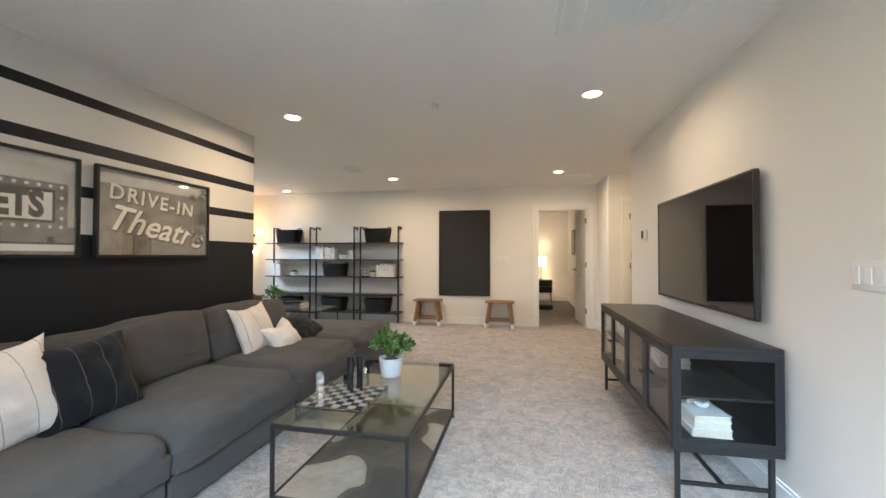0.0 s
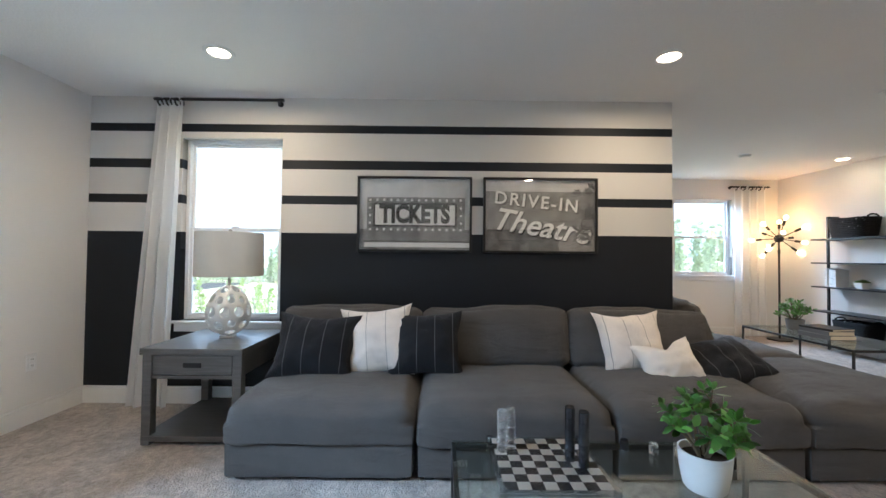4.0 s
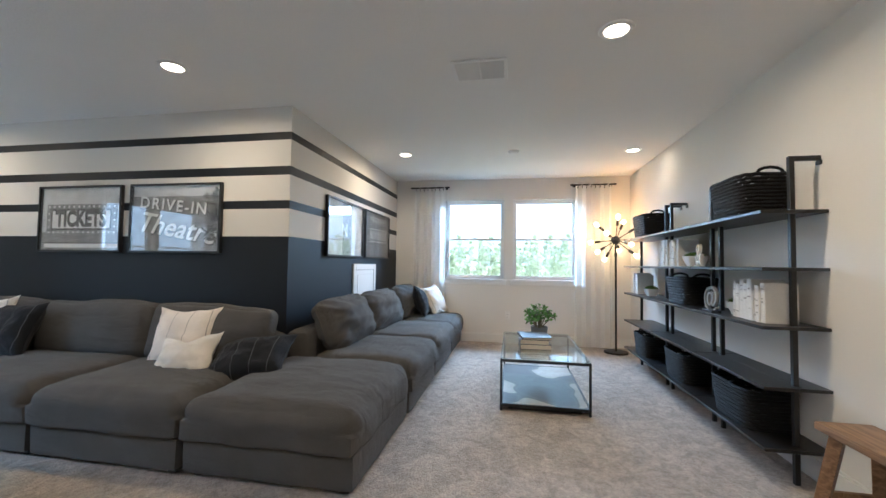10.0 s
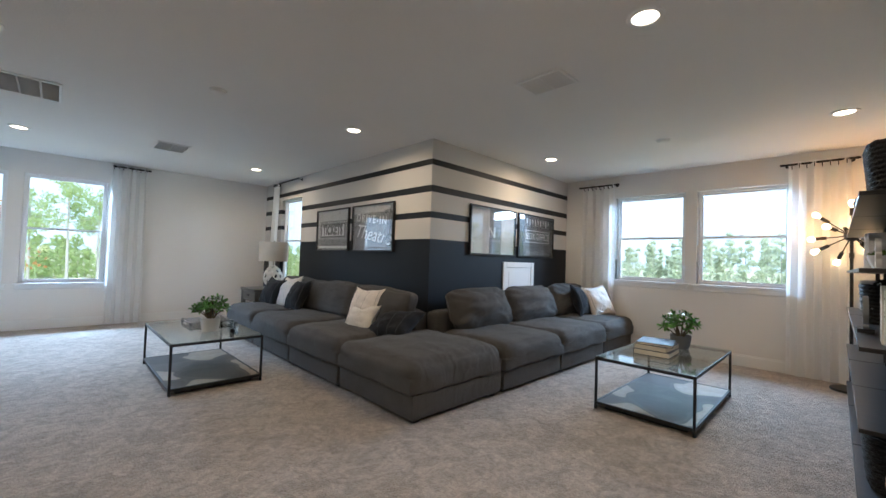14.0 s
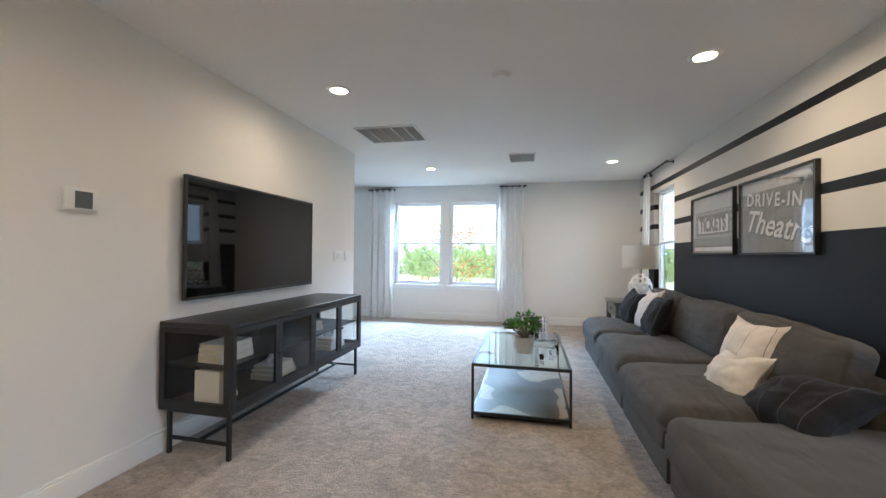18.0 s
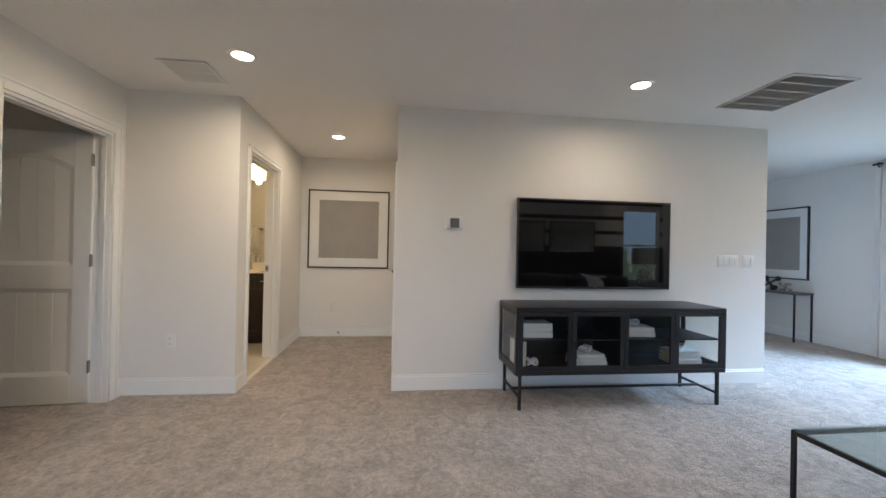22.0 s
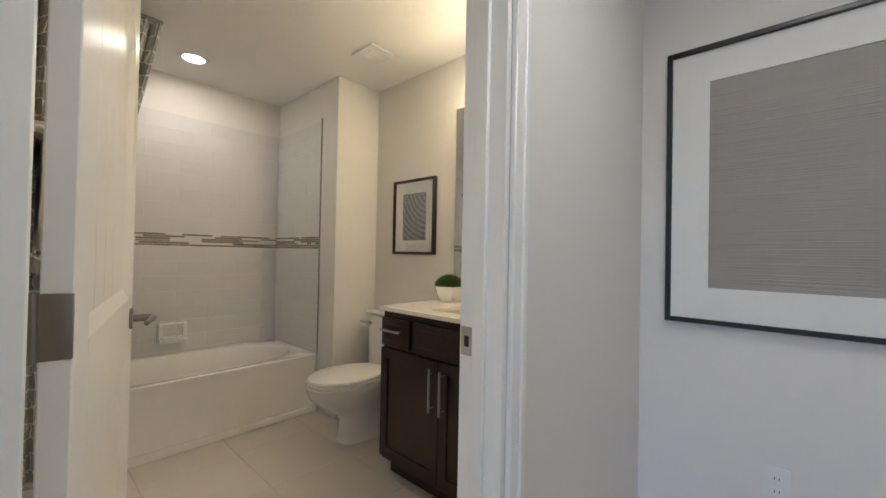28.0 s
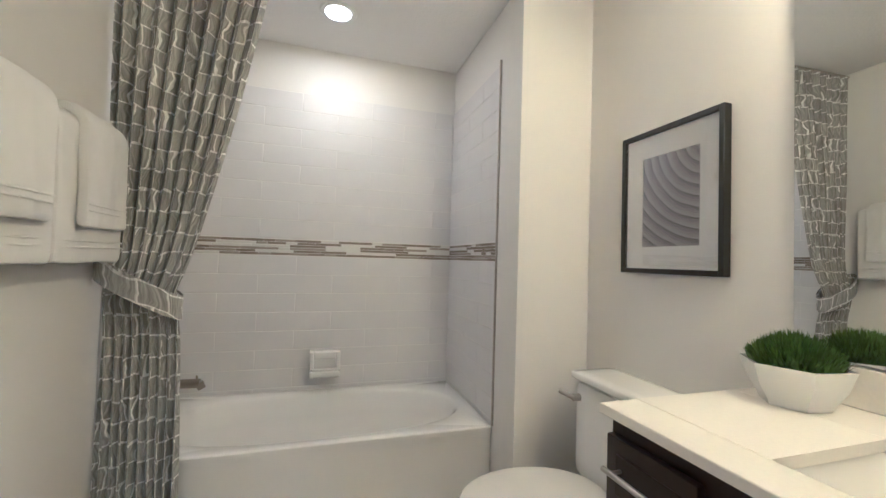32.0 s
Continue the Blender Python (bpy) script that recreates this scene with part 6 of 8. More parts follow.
a1 = framed(pose(-2.6, 1.335, 1.512, 0, 0, 90), 0.91, 0.60, 0.018, 0.035, "black-framed photograph of an old ticket booth sign")
ink(a1, -0.437, 0.437, -0.282, -0.12, M_PRINTMID)
ink(a1, -0.40, 0.437, -0.262, -0.225, M_PRINTWHITE, -0.0116, "ledge")
ink(a1, -0.40, 0.437, -0.222, -0.212, M_PRINTDARK, -0.0116, "ledge_shadow")
ink(a1, -0.36, -0.30, -0.282, -0.262, M_PRINTDARK, -0.0116)
ink(a1, -0.38, 0.40, -0.145, 0.135, M_PRINTMID, -0.0116, "sign_border")
ink(a1, -0.33, 0.335, -0.10, 0.09, M_PRINTDARK, -0.0122, "sign_rim")
ink(a1, -0.315, 0.32, -0.085, 0.075, M_PRINTWHITE, -0.0128, "sign_face")
text_part("TICKETS", 0.158, 0.0003, M_PRINTDARK, a1, pose(0.0, -0.0136, -0.005, 90, 0, 0) @ Matrix.Diagonal((0.93, 1.22, 1, 1)), label="dark capital letters", bold=0.008)
bl = None
for i in range(14):
    for z in (0.113, -0.122):
        bm_m = pose(-0.355 + 0.0555 * i, -0.0120, z, 90, 0, 0)
        if bl is None:
            bl = part("sign_bulb", bm_cyl(0.011, 0.009, -0.0005, 0.0008, 10), M_PRINTWHITE, a1)
            bl.matrix_local = bm_m
        else:
            clone(bl, "sign_bulb", bm_m, a1)
for z in (-0.07, -0.01, 0.05):
    for x in (-0.357, 0.368):
        clone(bl, "sign_bulb", pose(x, -0.0120, z, 90, 0, 0), a1)

a2 = framed(pose(-2.6, 2.335, 1.512, 0, 0, 90), 0.91, 0.60, 0.018, 0.035, "black-framed photograph of a drive-in theatre sign")
ink(a2, -0.437, 0.437, -0.282, 0.19, M_PRINTMID)
for k in range(6):
    z = 0.19 - 0.078 * k
    ink(a2, -0.437, 0.437, z - 0.002, z, M_PRINTDARK, -0.0116, "board_line")
for dx, mt, y, bo_ in ((0.006, M_PRINTDARK, -0.0122, 0.0075), (0.0, M_PRINTWHITE, -0.0134, 0.0028)):
    text_part("DRIVE-IN", 0.140, 0.0003, mt, a2, pose(-0.03 + dx, y, 0.105 - dx, 90, 0, 0) @ pose(0, 0, 0, 0, 0, -6), label="white block letters with a dark shadow", bold=bo_, gap=1.22)
    text_part("Theatre", 0.245, 0.0003, mt, a2, pose(0.0 + dx, y, -0.09 - dx, 90, 0, 0) @ pose(0, 0, 0, 0, 0, -9), label="white script letters with a dark shadow", bold=bo_ * 1.2, slant=0.35)
rnd = random.Random(11)
for k, (cx, cz) in enumerate(((0.34, -0.13), (0.40, 0.02), (0.30, 0.19), (0.38, 0.20), (0.41, 0.24))):
    bm = bmesh.new()
    for i in range(22):
        a = 2 * math.pi * i / 22 + rnd.uniform(-0.1, 0.1)
        r = rnd.uniform(0.06, 0.13) * (1 if k < 2 else 0.4)
        v = [bm.verts.new(p) for p in ((cx, -0.0148, cz), (min(0.43, cx + r * math.cos(a)), -0.0148, max(-0.28, min(0.28, cz + r * math.sin(a) * 0.8))), (min(0.43, cx + r * 0.6 * math.cos(a + 0.22)), -0.0148, max(-0.28, min(0.28, cz + r * 0.6 * math.sin(a + 0.22) * 0.8))))]
        bm.faces.new(v)
    part("palm_shape", bm, M_PRINTDARK, a2)

a3 = framed(pose(-3.675, 3.4, 1.512, 0, 0, 180), 0.92, 0.60, 0.018, 0.035, "black-framed photograph of a vertical neon sign")
ink(a3, -0.08, 0.16, -0.28, 0.28, M_PRINTMID, -0.0116)
text_part("N", 0.20, 0.0003, M_PRINTWHITE, a3, pose(-0.03, -0.0124, -0.02, 90, 0, 0))
text_part("E", 0.20, 0.0003, M_PRINTDARK, a3, pose(0.10, -0.0124, -0.02, 90, 0, 0))
for k in range(7):
    ink(a3, -0.07, 0.15, -0.25 + 0.08 * k, -0.245 + 0.08 * k, M_PRINTDARK, -0.0120)
a4 = framed(pose(-4.665, 3.4, 1.512, 0, 0, 180), 0.92, 0.60, 0.018, 0.035, "black-framed photograph of a box office sign")
ink(a4, -0.437, 0.437, -0.282, 0.282, M_PRINTDARK, -0.0112)
for x0, x1, z0, z1 in ((-0.26, 0.36, 0.075, 0.083), (-0.26, 0.36, -0.088, -0.080), (-0.26, -0.252, -0.08, 0.075), (0.352, 0.36, -0.08, 0.075)):
    ink(a4, x0, x1, z0, z1, M_PRINTWHITE, -0.0118, "neon_tube")
text_part("BOX OFFICE", 0.112, 0.0003, M_PRINTWHITE, a4, pose(0.05, -0.0122, -0.005, 90, 0, 0) @ Matrix.Diagonal((0.95, 1.3, 1, 1)), label="thin white capital letters")
for k in range(9):
    ink(a4, -0.25 + 0.07 * k, -0.22 + 0.07 * k, 0.15 if k % 2 else 0.18, 0.24, M_PRINTLIGHT, -0.0118)
    ink(a4, -0.25 + 0.07 * k, -0.21 + 0.07 * k, -0.26, -0.19 - 0.02 * (k % 3), M_PRINTMID, -0.0118)

# access hatch in the striped wall
ha = thing("access_hatch", pose(-4.26, 3.4, 0.90, 0, 0, 180), "white painted access hatch low in the black wall", "access panel", kind="structure")
hf = bmesh.new()
for xa, xb, za, zb in ((-0.36, -0.29, -0.30, 0.235), (0.29, 0.36, -0.30, 0.235), (-0.29, 0.29, 0.165, 0.235), (-0.29, 0.29, -0.30, -0.23)):
    bm_box(xa, xb, -0.020, 0, za, zb, 0.004, 1, hf)
part("frame", hf, M_TRIM, ha)
part("door", bm_box(-0.287, 0.287, -0.012, 0, -0.228, 0.162, 0.003, 1), M_TRIM, ha)
part("panel", bm_box(-0.235, 0.235, -0.015, -0.0121, -0.18, 0.11, 0.003, 1), M_TRIM, ha)

# black board on the north wall
bo = thing("chalkboard", pose(-0.927, 6.84, 1.275), "tall plain black board in a black wooden frame", "board")
for xa, xb, za, zb in ((-0.4615, -0.4265, -0.765, 0.765), (0.4265, 0.4615, -0.765, 0.765), (-0.4265, 0.4265, 0.73, 0.765), (-0.4265, 0.4265, -0.765, -0.73)):
    part("frame_side", bm_box(xa, xb, -0.032, -0.001, za, zb, 0.003, 1), M_BLACKWOOD, bo)
part("panel", bm_box(-0.4265, 0.4265, -0.020, -0.002, -0.73, 0.73), mat("matt_chalkboard", (0.022, 0.023, 0.025), 0.7, vary=0.15, scale=3), bo)

# ---- stools ----
M_TEAK = wood_mat("oiled_teak", (0.17, 0.092, 0.043), (0.33, 0.195, 0.10), 0.5, (4, 40, 40), 0.15)
M_WHITEDIP = mat("white_dipped_paint", (0.8, 0.8, 0.79), 0.5, vary=0.02)


def stool(m, label):
    ob = thing("stool", m, label, "stool", "pair of wooden stools")
    part("seat", bm_box(-0.245, 0.245, -0.115, 0.115, 0.415, 0.45, 0.004, 2), M_TEAK, ob)
    ft, top = {}, {}
    for x in (-1, 1):
        for y in (-1, 1):
            a, b = Vector((x * 0.225, y * 0.125, 0)), Vector((x * 0.165, y * 0.075, 0.416))
            k = a.lerp(b, 0.17)
            part("leg", bm_bar(k, b, 0.048, 0.048), M_TEAK, ob)
            part("dipped_foot", bm_bar(a + Vector((0, 0, 0.002)), k, 0.049, 0.049), M_WHITEDIP, ob, "white dipped foot")
            ft[x, y], top[x, y] = a, b
    for y in (-1, 1):
        part("stretcher", bm_bar(ft[-1, y].lerp(top[-1, y], 0.30), ft[1, y].lerp(top[1, y], 0.30), 0.02, 0.035), M_TEAK, ob)
    for x in (-1, 1):
        part("stretcher", bm_bar(ft[x, -1].lerp(top[x, -1], 0.34), ft[x, 1].lerp(top[x, 1], 0.34), 0.02, 0.035), M_TEAK, ob)
    return ob


s0 = stool(pose(-1.56, 6.69, 0), "teak stool with splayed legs and white-dipped feet")
copy_thing(s0, pose(-0.29, 6.69, 0))

# ---- hall picture ----
M_WOVEN = mat("woven_grey_panel", (0.36, 0.345, 0.325), 0.9, vary=0.05, scale=4)
def ridges(m):
    n, l, b = nodes_of(m)
    tc = n.new("ShaderNodeTexCoord")
    mp = n.new("ShaderNodeMapping")
    mp.inputs["Scale"].default_value = (2.2, 2.2, 150)
    l.new(tc.outputs["Object"], mp.inputs[0])
    nz = n.new("ShaderNodeTexNoise")
    nz.inputs["Scale"].default_value, nz.inputs["Detail"].default_value = 1.0, 3
    l.new(mp.outputs[0], nz.inputs["Vector"])
    bp = n.new("ShaderNodeBump")
    bp.inputs["Strength"].default_value, bp.inputs["Distance"].default_value = 1.0, 0.006
    l.new(nz.outputs[0], bp.inputs["Height"])
    l.new(bp.outputs[0], b.inputs["Normal"])
ridges(M_WOVEN)
M_MOUNT = mat("white_mount_board", (0.82, 0.82, 0.81), 0.85, vary=0.01, grain=0.02)


def mounted(m, w, h, iw, ih, label, art, fr=0.018, glazed=False):
    ob = framed(m, w, h, fr, 0.032, label, glazed=glazed)
    bm = wall_bm("y", -0.0165, -0.0115, -w / 2 + fr, w / 2 - fr, -h / 2 + fr, h / 2 - fr, [(-iw / 2, iw / 2, -ih / 2, ih / 2)])
    part("mount", bm, M_MOUNT, ob, "wide white mount", smooth=False)
    part("artwork", bm_box(-iw / 2, iw / 2, -0.0135, -0.0115, -ih / 2, ih / 2), art, ob, "ridged grey woven sheet")
    return ob


mounted(pose(3.43, 5.333, 1.468, 0, 0, -90), 1.085, 1.065, 0.80, 0.79, "large black-framed grey woven artwork in a white mount", M_WOVEN)
mounted(pose(3.43, -1.27, 1.42, 0, 0, 180), 1.0, 1.08, 0.74, 0.80, "black-framed grey woven artwork above a console table", M_WOVEN)

# ---- console table beyond the television wall ----
co = thing("console_table", pose(3.43, -1.10, 0), "slim black console table against the wall", "console table")
part("top", bm_box(-0.58, 0.58, -0.155, 0.155, 0.675, 0.70, 0.002, 1), M_GREYWOOD, co)
for x in (-1, 1):
    for y in (-1, 1):
        part("leg", bm_box(x * 0.56 - 0.01, x * 0.56 + 0.01, y * 0.14 - 0.01, y * 0.14 + 0.01, 0, 0.675, 0.001, 1), M_BLACK, co)


def toy_jack(m, s, material, label):
    """A big toy jack resting on three of its six knobbed arms; s is the length of an arm."""
    ob = thing("toy_jack", m, label, "ornament")
    bm = bmesh.new()
    turn = Matrix.Rotation(radians(54.7), 4, Vector((1, 1, 0)))
    knob = s * 0.30
    for ax in (Vector((1, 0, 0)), Vector((0, 1, 0)), Vector((0, 0, 1))):
        for q in (-1, 1):
            tip = turn @ (ax * q * s)
            bm_rod((0, 0, 0), tip, s * 0.10, 10, bm, s * 0.13)
            r = bmesh.ops.create_uvsphere(bm, u_segments=14, v_segments=10, radius=knob)
            bmesh.ops.translate(bm, verts=r["verts"], vec=tip)
    low = min(v.co.z for v in bm.verts)
    bmesh.ops.translate(bm, verts=bm.verts[:], vec=(0, 0, -low))
    part("body", bm, material, ob)


toy_jack(pose(3.36, -1.08, 0.7005, 0, 0, 20), 0.125, M_BLACK, "large black toy-jack ornament on the console table")
toy_jack(pose(3.13, -1.10, 0.7005, 0, 0, 65), 0.078, M_CHROME, "small silver toy-jack ornament on the console table")

# ---- bedroom glimpsed through the open door ----
ns = thing("nightstand", pose(0.62, 10.6, 0), "dark grey nightstand with hairpin legs", "nightstand")
part("body", bm_box(-0.25, 0.25, -0.22, 0.22, 0.26, 0.60, 0.004, 1), M_POTGREY, ns)
part("drawer_front", bm_box(-0.24, 0.24, -0.232, -0.2205, 0.275, 0.425, 0.003, 1), M_BLACKWOOD, ns)
part("drawer_front", bm_box(-0.24, 0.24, -0.232, -0.2205, 0.435, 0.585, 0.003, 1), M_BLACKWOOD, ns)
for x in (-1, 1):
    for y in (-1, 1):
        part("leg", bm_rod((x * 0.22, y * 0.19, 0.26), (x * 0.24, y * 0.21, 0), 0.008, 8), M_BLACK, ns)
nl = thing("bedside_lamp", pose(0.60, 10.62, 0.6005), "bedside lamp with a lit cream shade", "lamp")
part("base", bm_lathe([(0, 0), (0.07, 0), (0.07, 0.015), (0.012, 0.02), (0.012, 0.40), (0, 0.40)], 20), M_BLACK, nl)
part("shade", bm_lathe([(0.13, 0.36), (0.13, 0.60), (0.126, 0.60), (0.126, 0.36)], 32), mat("lit_linen_shade", (0.8, 0.7, 0.55), 0.9, vary=0.03, emit=(1.0, 0.74, 0.45), emit_power=2.2), nl, "glowing cream shade")
pf = thing("floor_cushion", pose(0.62, 9.15, 0), "round black floor cushion on the bedroom carpet", "cushion")
part("cover", bm_lathe([(0, 0), (0.14, 0.0), (0.18, 0.04), (0.16, 0.09), (0, 0.10)], 28), M_DARK, pf)
bd = thing("bed", pose(-0.35, 10.0, 0), "bed with dark bedding seen through the doorway", "bed")
part("mattress", bm_cushion(1.4, 1.9, 0.42, 0.06, 0.03, 12, 31, 0.01), M_SOFA, bd).location.z = 0.12
part("headboard", bm_box(-0.72, 0.72, 0.96, 1.0, 0.0, 1.25, 0.02, 2), M_SOFA, bd)
part("frame", bm_box(-0.71, 0.71, -0.95, 0.955, 0.0, 0.115, 0.01, 1), M_BLACK, bd)
for y, z in ((8.30, 1.22), (8.95, 1.55), (9.75, 1.55)):
    framed(pose(1.33, y, z, 0, 0, -90), 0.42, 0.60, 0.02, 0.03, "black-framed picture on the bedroom wall")

# ---- bathroom ----
M_CERAMIC = mat("white_glazed_porcelain", (0.80, 0.79, 0.77), 0.08, vary=0.01, coat=0.3)
M_TILE = mat("white_wall_tile", (0.72, 0.71, 0.715), 0.55, spec=0.2, vary=0.015, random_tone=0.010, bump=0.03, bump_scale=14)
M_GROUT = mat("pale_grout", (0.80, 0.79, 0.77), 0.9, vary=0.04)
M_FLOORTILE = mat("cream_floor_tile", (0.66, 0.62, 0.55), 0.20, vary=0.04, scale=3, random_tone=0.008)
M_FLOORGROUT = mat("cream_floor_grout", (0.66, 0.62, 0.55), 0.8, vary=0.04)
M_QUARTZ = mat("cream_quartz", (0.86, 0.83, 0.77), 0.14, vary=0.015, grain=0.02, grain_scale=120)
M_ESPRESSO = wood_mat("espresso_stained_maple", (0.017, 0.0085, 0.0058), (0.025, 0.0125, 0.0082), 0.34, (12, 12, 2), 0.01)
M_MIRROR = mat("mirror_silver", (0.90, 0.92, 0.92), 0.0, metal=1.0, vary=0)
M_TOWEL = mat("white_terry", (0.80, 0.79, 0.77), 0.95, vary=0.04, bump=0.45, bump_scale=420, sheen=0.3)
AX0, AX1, AY = 1.6, 3.16, 8.83
bf = structure("bathroom_floor", bm_box(1.33, 3.52, 5.975, 8.83, -0.02, 0.0), M_FLOORGROUT, "cream tiled bathroom floor with pale grout", "floor")
one = None
for i in range(5):
    for j in range(5):
        x, y = 1.60 + 0.46 * i, 6.02 + 0.46 * j
        x1, y1 = min(x + 0.4585, 3.52), min(y + 0.4585, 8.11)
        if x1 - x < 0.03 or y1 - y < 0.03:
            continue
        full = abs(x1 - x - 0.4585) < 1e-6 and abs(y1 - y - 0.4585) < 1e-6
        if full and one is not None:
            clone(one, "floor_tile", pose(x, y, 0), bf)
        else:
            o = part("floor_tile", bm_box(0, x1 - x, 0, y1 - y, 0.0005, 0.006, 0.0012, 1), M_FLOORTILE, bf)
            o.location = (x, y, 0)
            if full:
                one = o

# tiled alcove: large white subway tiles round a mosaic band
def tiled(name, axis, face, away, a0, a1, z0, z1, label):
    lo, hi = sorted((face, face + away * 0.0062))
    back = bm_box(a0, a1, lo, hi, z0, z1) if axis == "y" else bm_box(lo, hi, a0, a1, z0, z1)
    wall = structure(name, back, M_GROUT, label, "tiled wall")
    shared = {}
    L, H, g = 0.405, 0.1075, 0.003
    def put(p, q, s, e, mt, nm, th=0.008):
        key = (round(q - p, 4), round(e - s, 4), mt.name)
        if key not in shared:
            lo2, hi2 = (0.003, th) if away > 0 else (-th, -0.003)
            bm = bm_box(0, q - p, lo2, hi2, 0, e - s, 0.0012, 1) if axis == "y" else bm_box(lo2, hi2, 0, q - p, 0, e - s, 0.0012, 1)
            shared[key] = part(nm, bm, mt, wall)
            o = shared[key]
        else:
            o = clone(shared[key], nm, Matrix(), wall)
        o.matrix_local = pose(p, face, s) if axis == "y" else pose(face, p, s)
    zs, z, r = [], z0, 0
    band0, band1 = 1.20, 1.30
    rows = []
    z = band0
    while z > z0 + 0.02:
        rows.append((max(z - H, z0), z))
        z -= H
    z = band1
    while z < z1 - 0.02:
        rows.append((z, min(z + H, z1)))
        z += H
    for r, (s, e) in enumerate(sorted(rows)):
        p = a0 - (L * 0.5 if r % 2 else 0)
        while p < a1:
            pa, pb = max(p, a0), min(p + L, a1)
            if pb - pa > 0.02:
                put(pa + g / 2, pb - g / 2, s + g / 2, e - g / 2, M_TILE, "tile")
            p += L
    # mosaic strips of random lengths
    rnd = random.Random(len(name) + int(a1 * 10))
    n = 6
    for k in range(n):
        s = band0 + 0.004 + (band1 - band0 - 0.008) * k / n
        e = s + (band1 - band0 - 0.008) / n - 0.002
        p = a0 + rnd.uniform(-0.1, 0)
        while p < a1:
            ln = rnd.choice((0.06, 0.10, 0.15, 0.20))
            pa, pb = max(p, a0), min(p + ln, a1)
            if pb - pa > 0.012:
                put(pa + 0.001, pb - 0.001, s, e, rnd.choice((M_MOS1, M_MOS1, M_MOS2, M_MOS2, M_MOS3)), "mosaic_strip", 0.009)
            p += ln
    return wall


M_MOS1 = mat("taupe_mosaic", (0.27, 0.235, 0.20), 0.25, vary=0.1)
M_MOS2 = mat("grey_mosaic", (0.38, 0.345, 0.305), 0.22, vary=0.1)
M_MOS3 = mat("pale_mosaic", (0.76, 0.75, 0.71), 0.2, vary=0.05)

# tub
tb = thing("bathtub", pose(2.38, 8.47, 0), "white alcove bathtub with a rounded basin", "bathtub")
tx, ty, hz = 0.775, 0.355, 0.425
bm = bmesh.new()
k = 48
def ring(fx, fy, e, z, cx=0.0):
    out = []
    for i in range(k):
        a = 2 * math.pi * (i + 0.5) / k
        c, s = math.cos(a), math.sin(a)
        out.append(bm.verts.new((cx + math.copysign(abs(c) ** e, c) * fx, math.copysign(abs(s) ** e, s) * fy, z)))
    return out
rings = [ring(tx, ty, 0.02, hz - 0.03), ring(tx, ty, 0.02, hz - 0.006), ring(tx - 0.006, ty - 0.006, 0.02, hz), ring(tx - 0.060, ty - 0.045, 0.78, hz), ring(tx - 0.072, ty - 0.055, 0.78, hz - 0.006), ring(tx - 0.084, ty - 0.066, 0.78, hz - 0.022), ring(tx - 0.13, ty - 0.095, 0.74, hz - 0.12), ring(tx - 0.20, ty - 0.13, 0.70, 0.15, -0.02), ring(tx - 0.26, ty - 0.17, 0.66, 0.10, -0.03), ring(tx - 0.36, ty - 0.24, 0.66, 0.09, -0.04)]
for a, b in zip(rings, rings[1:]):
    for i in range(k):
        bm.faces.new((a[i], a[(i + 1) % k], b[(i + 1) % k], b[i]))
bm.faces.new(rings[-1])
bmesh.ops.recalc_face_normals(bm, faces=bm.faces[:])
part("basin", bm, M_CERAMIC, tb, "white enamelled basin and rim")
part("apron", bm_box(-tx, tx, -ty + 0.012, -ty + 0.03, 0.0, hz - 0.03, 0.003, 1), M_CERAMIC, tb, "plain front apron")
part("apron_step", bm_box(-tx, tx, -ty - 0.004, -ty + 0.016, 0.0, 0.050, 0.007, 2), M_CERAMIC, tb)
part("drain", bm_cyl(0.03, 0.03, 0.0905, 0.094, 20, -0.4, 0), M_CHROME, tb)
dish = thing("soap_dish", pose(2.395, AY - 0.009, 0.585), "white ceramic soap dish fixed to the tile", "soap dish")
part("back_plate", bm_box(-0.085, 0.085, -0.050, 0, -0.07, 0.07, 0.006, 2), M_CERAMIC, dish)
for xa, xb, za, zb in ((-0.085, -0.060, -0.034, 0.07), (0.060, 0.085, -0.034, 0.07), (-0.060, 0.060, 0.030, 0.07)):
    part("rim", bm_box(xa, xb, -0.070, -0.0501, za, zb, 0.006, 3), M_CERAMIC, dish)
part("tray", bm_box(-0.085, 0.085, -0.100, -0.0501, -0.07, -0.0342, 0.012, 3), M_CERAMIC, dish)
part("lip", bm_box(-0.072, 0.072, -0.098, -0.084, -0.034, -0.018, 0.004, 2), M_CERAMIC, dish)
M_BRONZE = mat("aged_nickel", (0.30, 0.27, 0.23), 0.3, metal=1.0, vary=0.06)
sp2 = thing("tub_spout", pose(1.612, 8.62, 0.56), "brushed nickel tub spout on the tiled wall", "faucet")
bmq = bm_rod((0, 0, 0), (0.012, 0, 0), 0.032, 20)
bm_rod((0.01, 0, 0), (0.19, 0, -0.004), 0.021, 16, bmq, 0.023)
bm_rod((0.185, 0, 0.0), (0.20, 0, -0.03), 0.020, 14, bmq, 0.018)
bm_rod((0.175, 0, 0.015), (0.175, 0, 0.035), 0.005, 8, bmq)
part("spout", bmq, M_BRONZE, sp2)
sv = thing("shower_valve", pose(1.612, 8.56, 0.80), "round nickel shower valve with a lever", "shower valve")
bmq = bm_rod((0, 0, 0), (0.008, 0, 0), 0.075, 28)
bm_rod((0.008, 0, 0), (0.05, 0, 0), 0.022, 16, bmq)
part("escutcheon", bmq, M_BRONZE, sv)
part("lever", bm_bar((0.055, 0, 0.045), (0.055, 0, -0.07), 0.016, 0.012), M_BRONZE, sv)
sh = thing("shower", pose(1.612, 8.56, 1.98), "nickel shower head on a bent arm", "shower head")
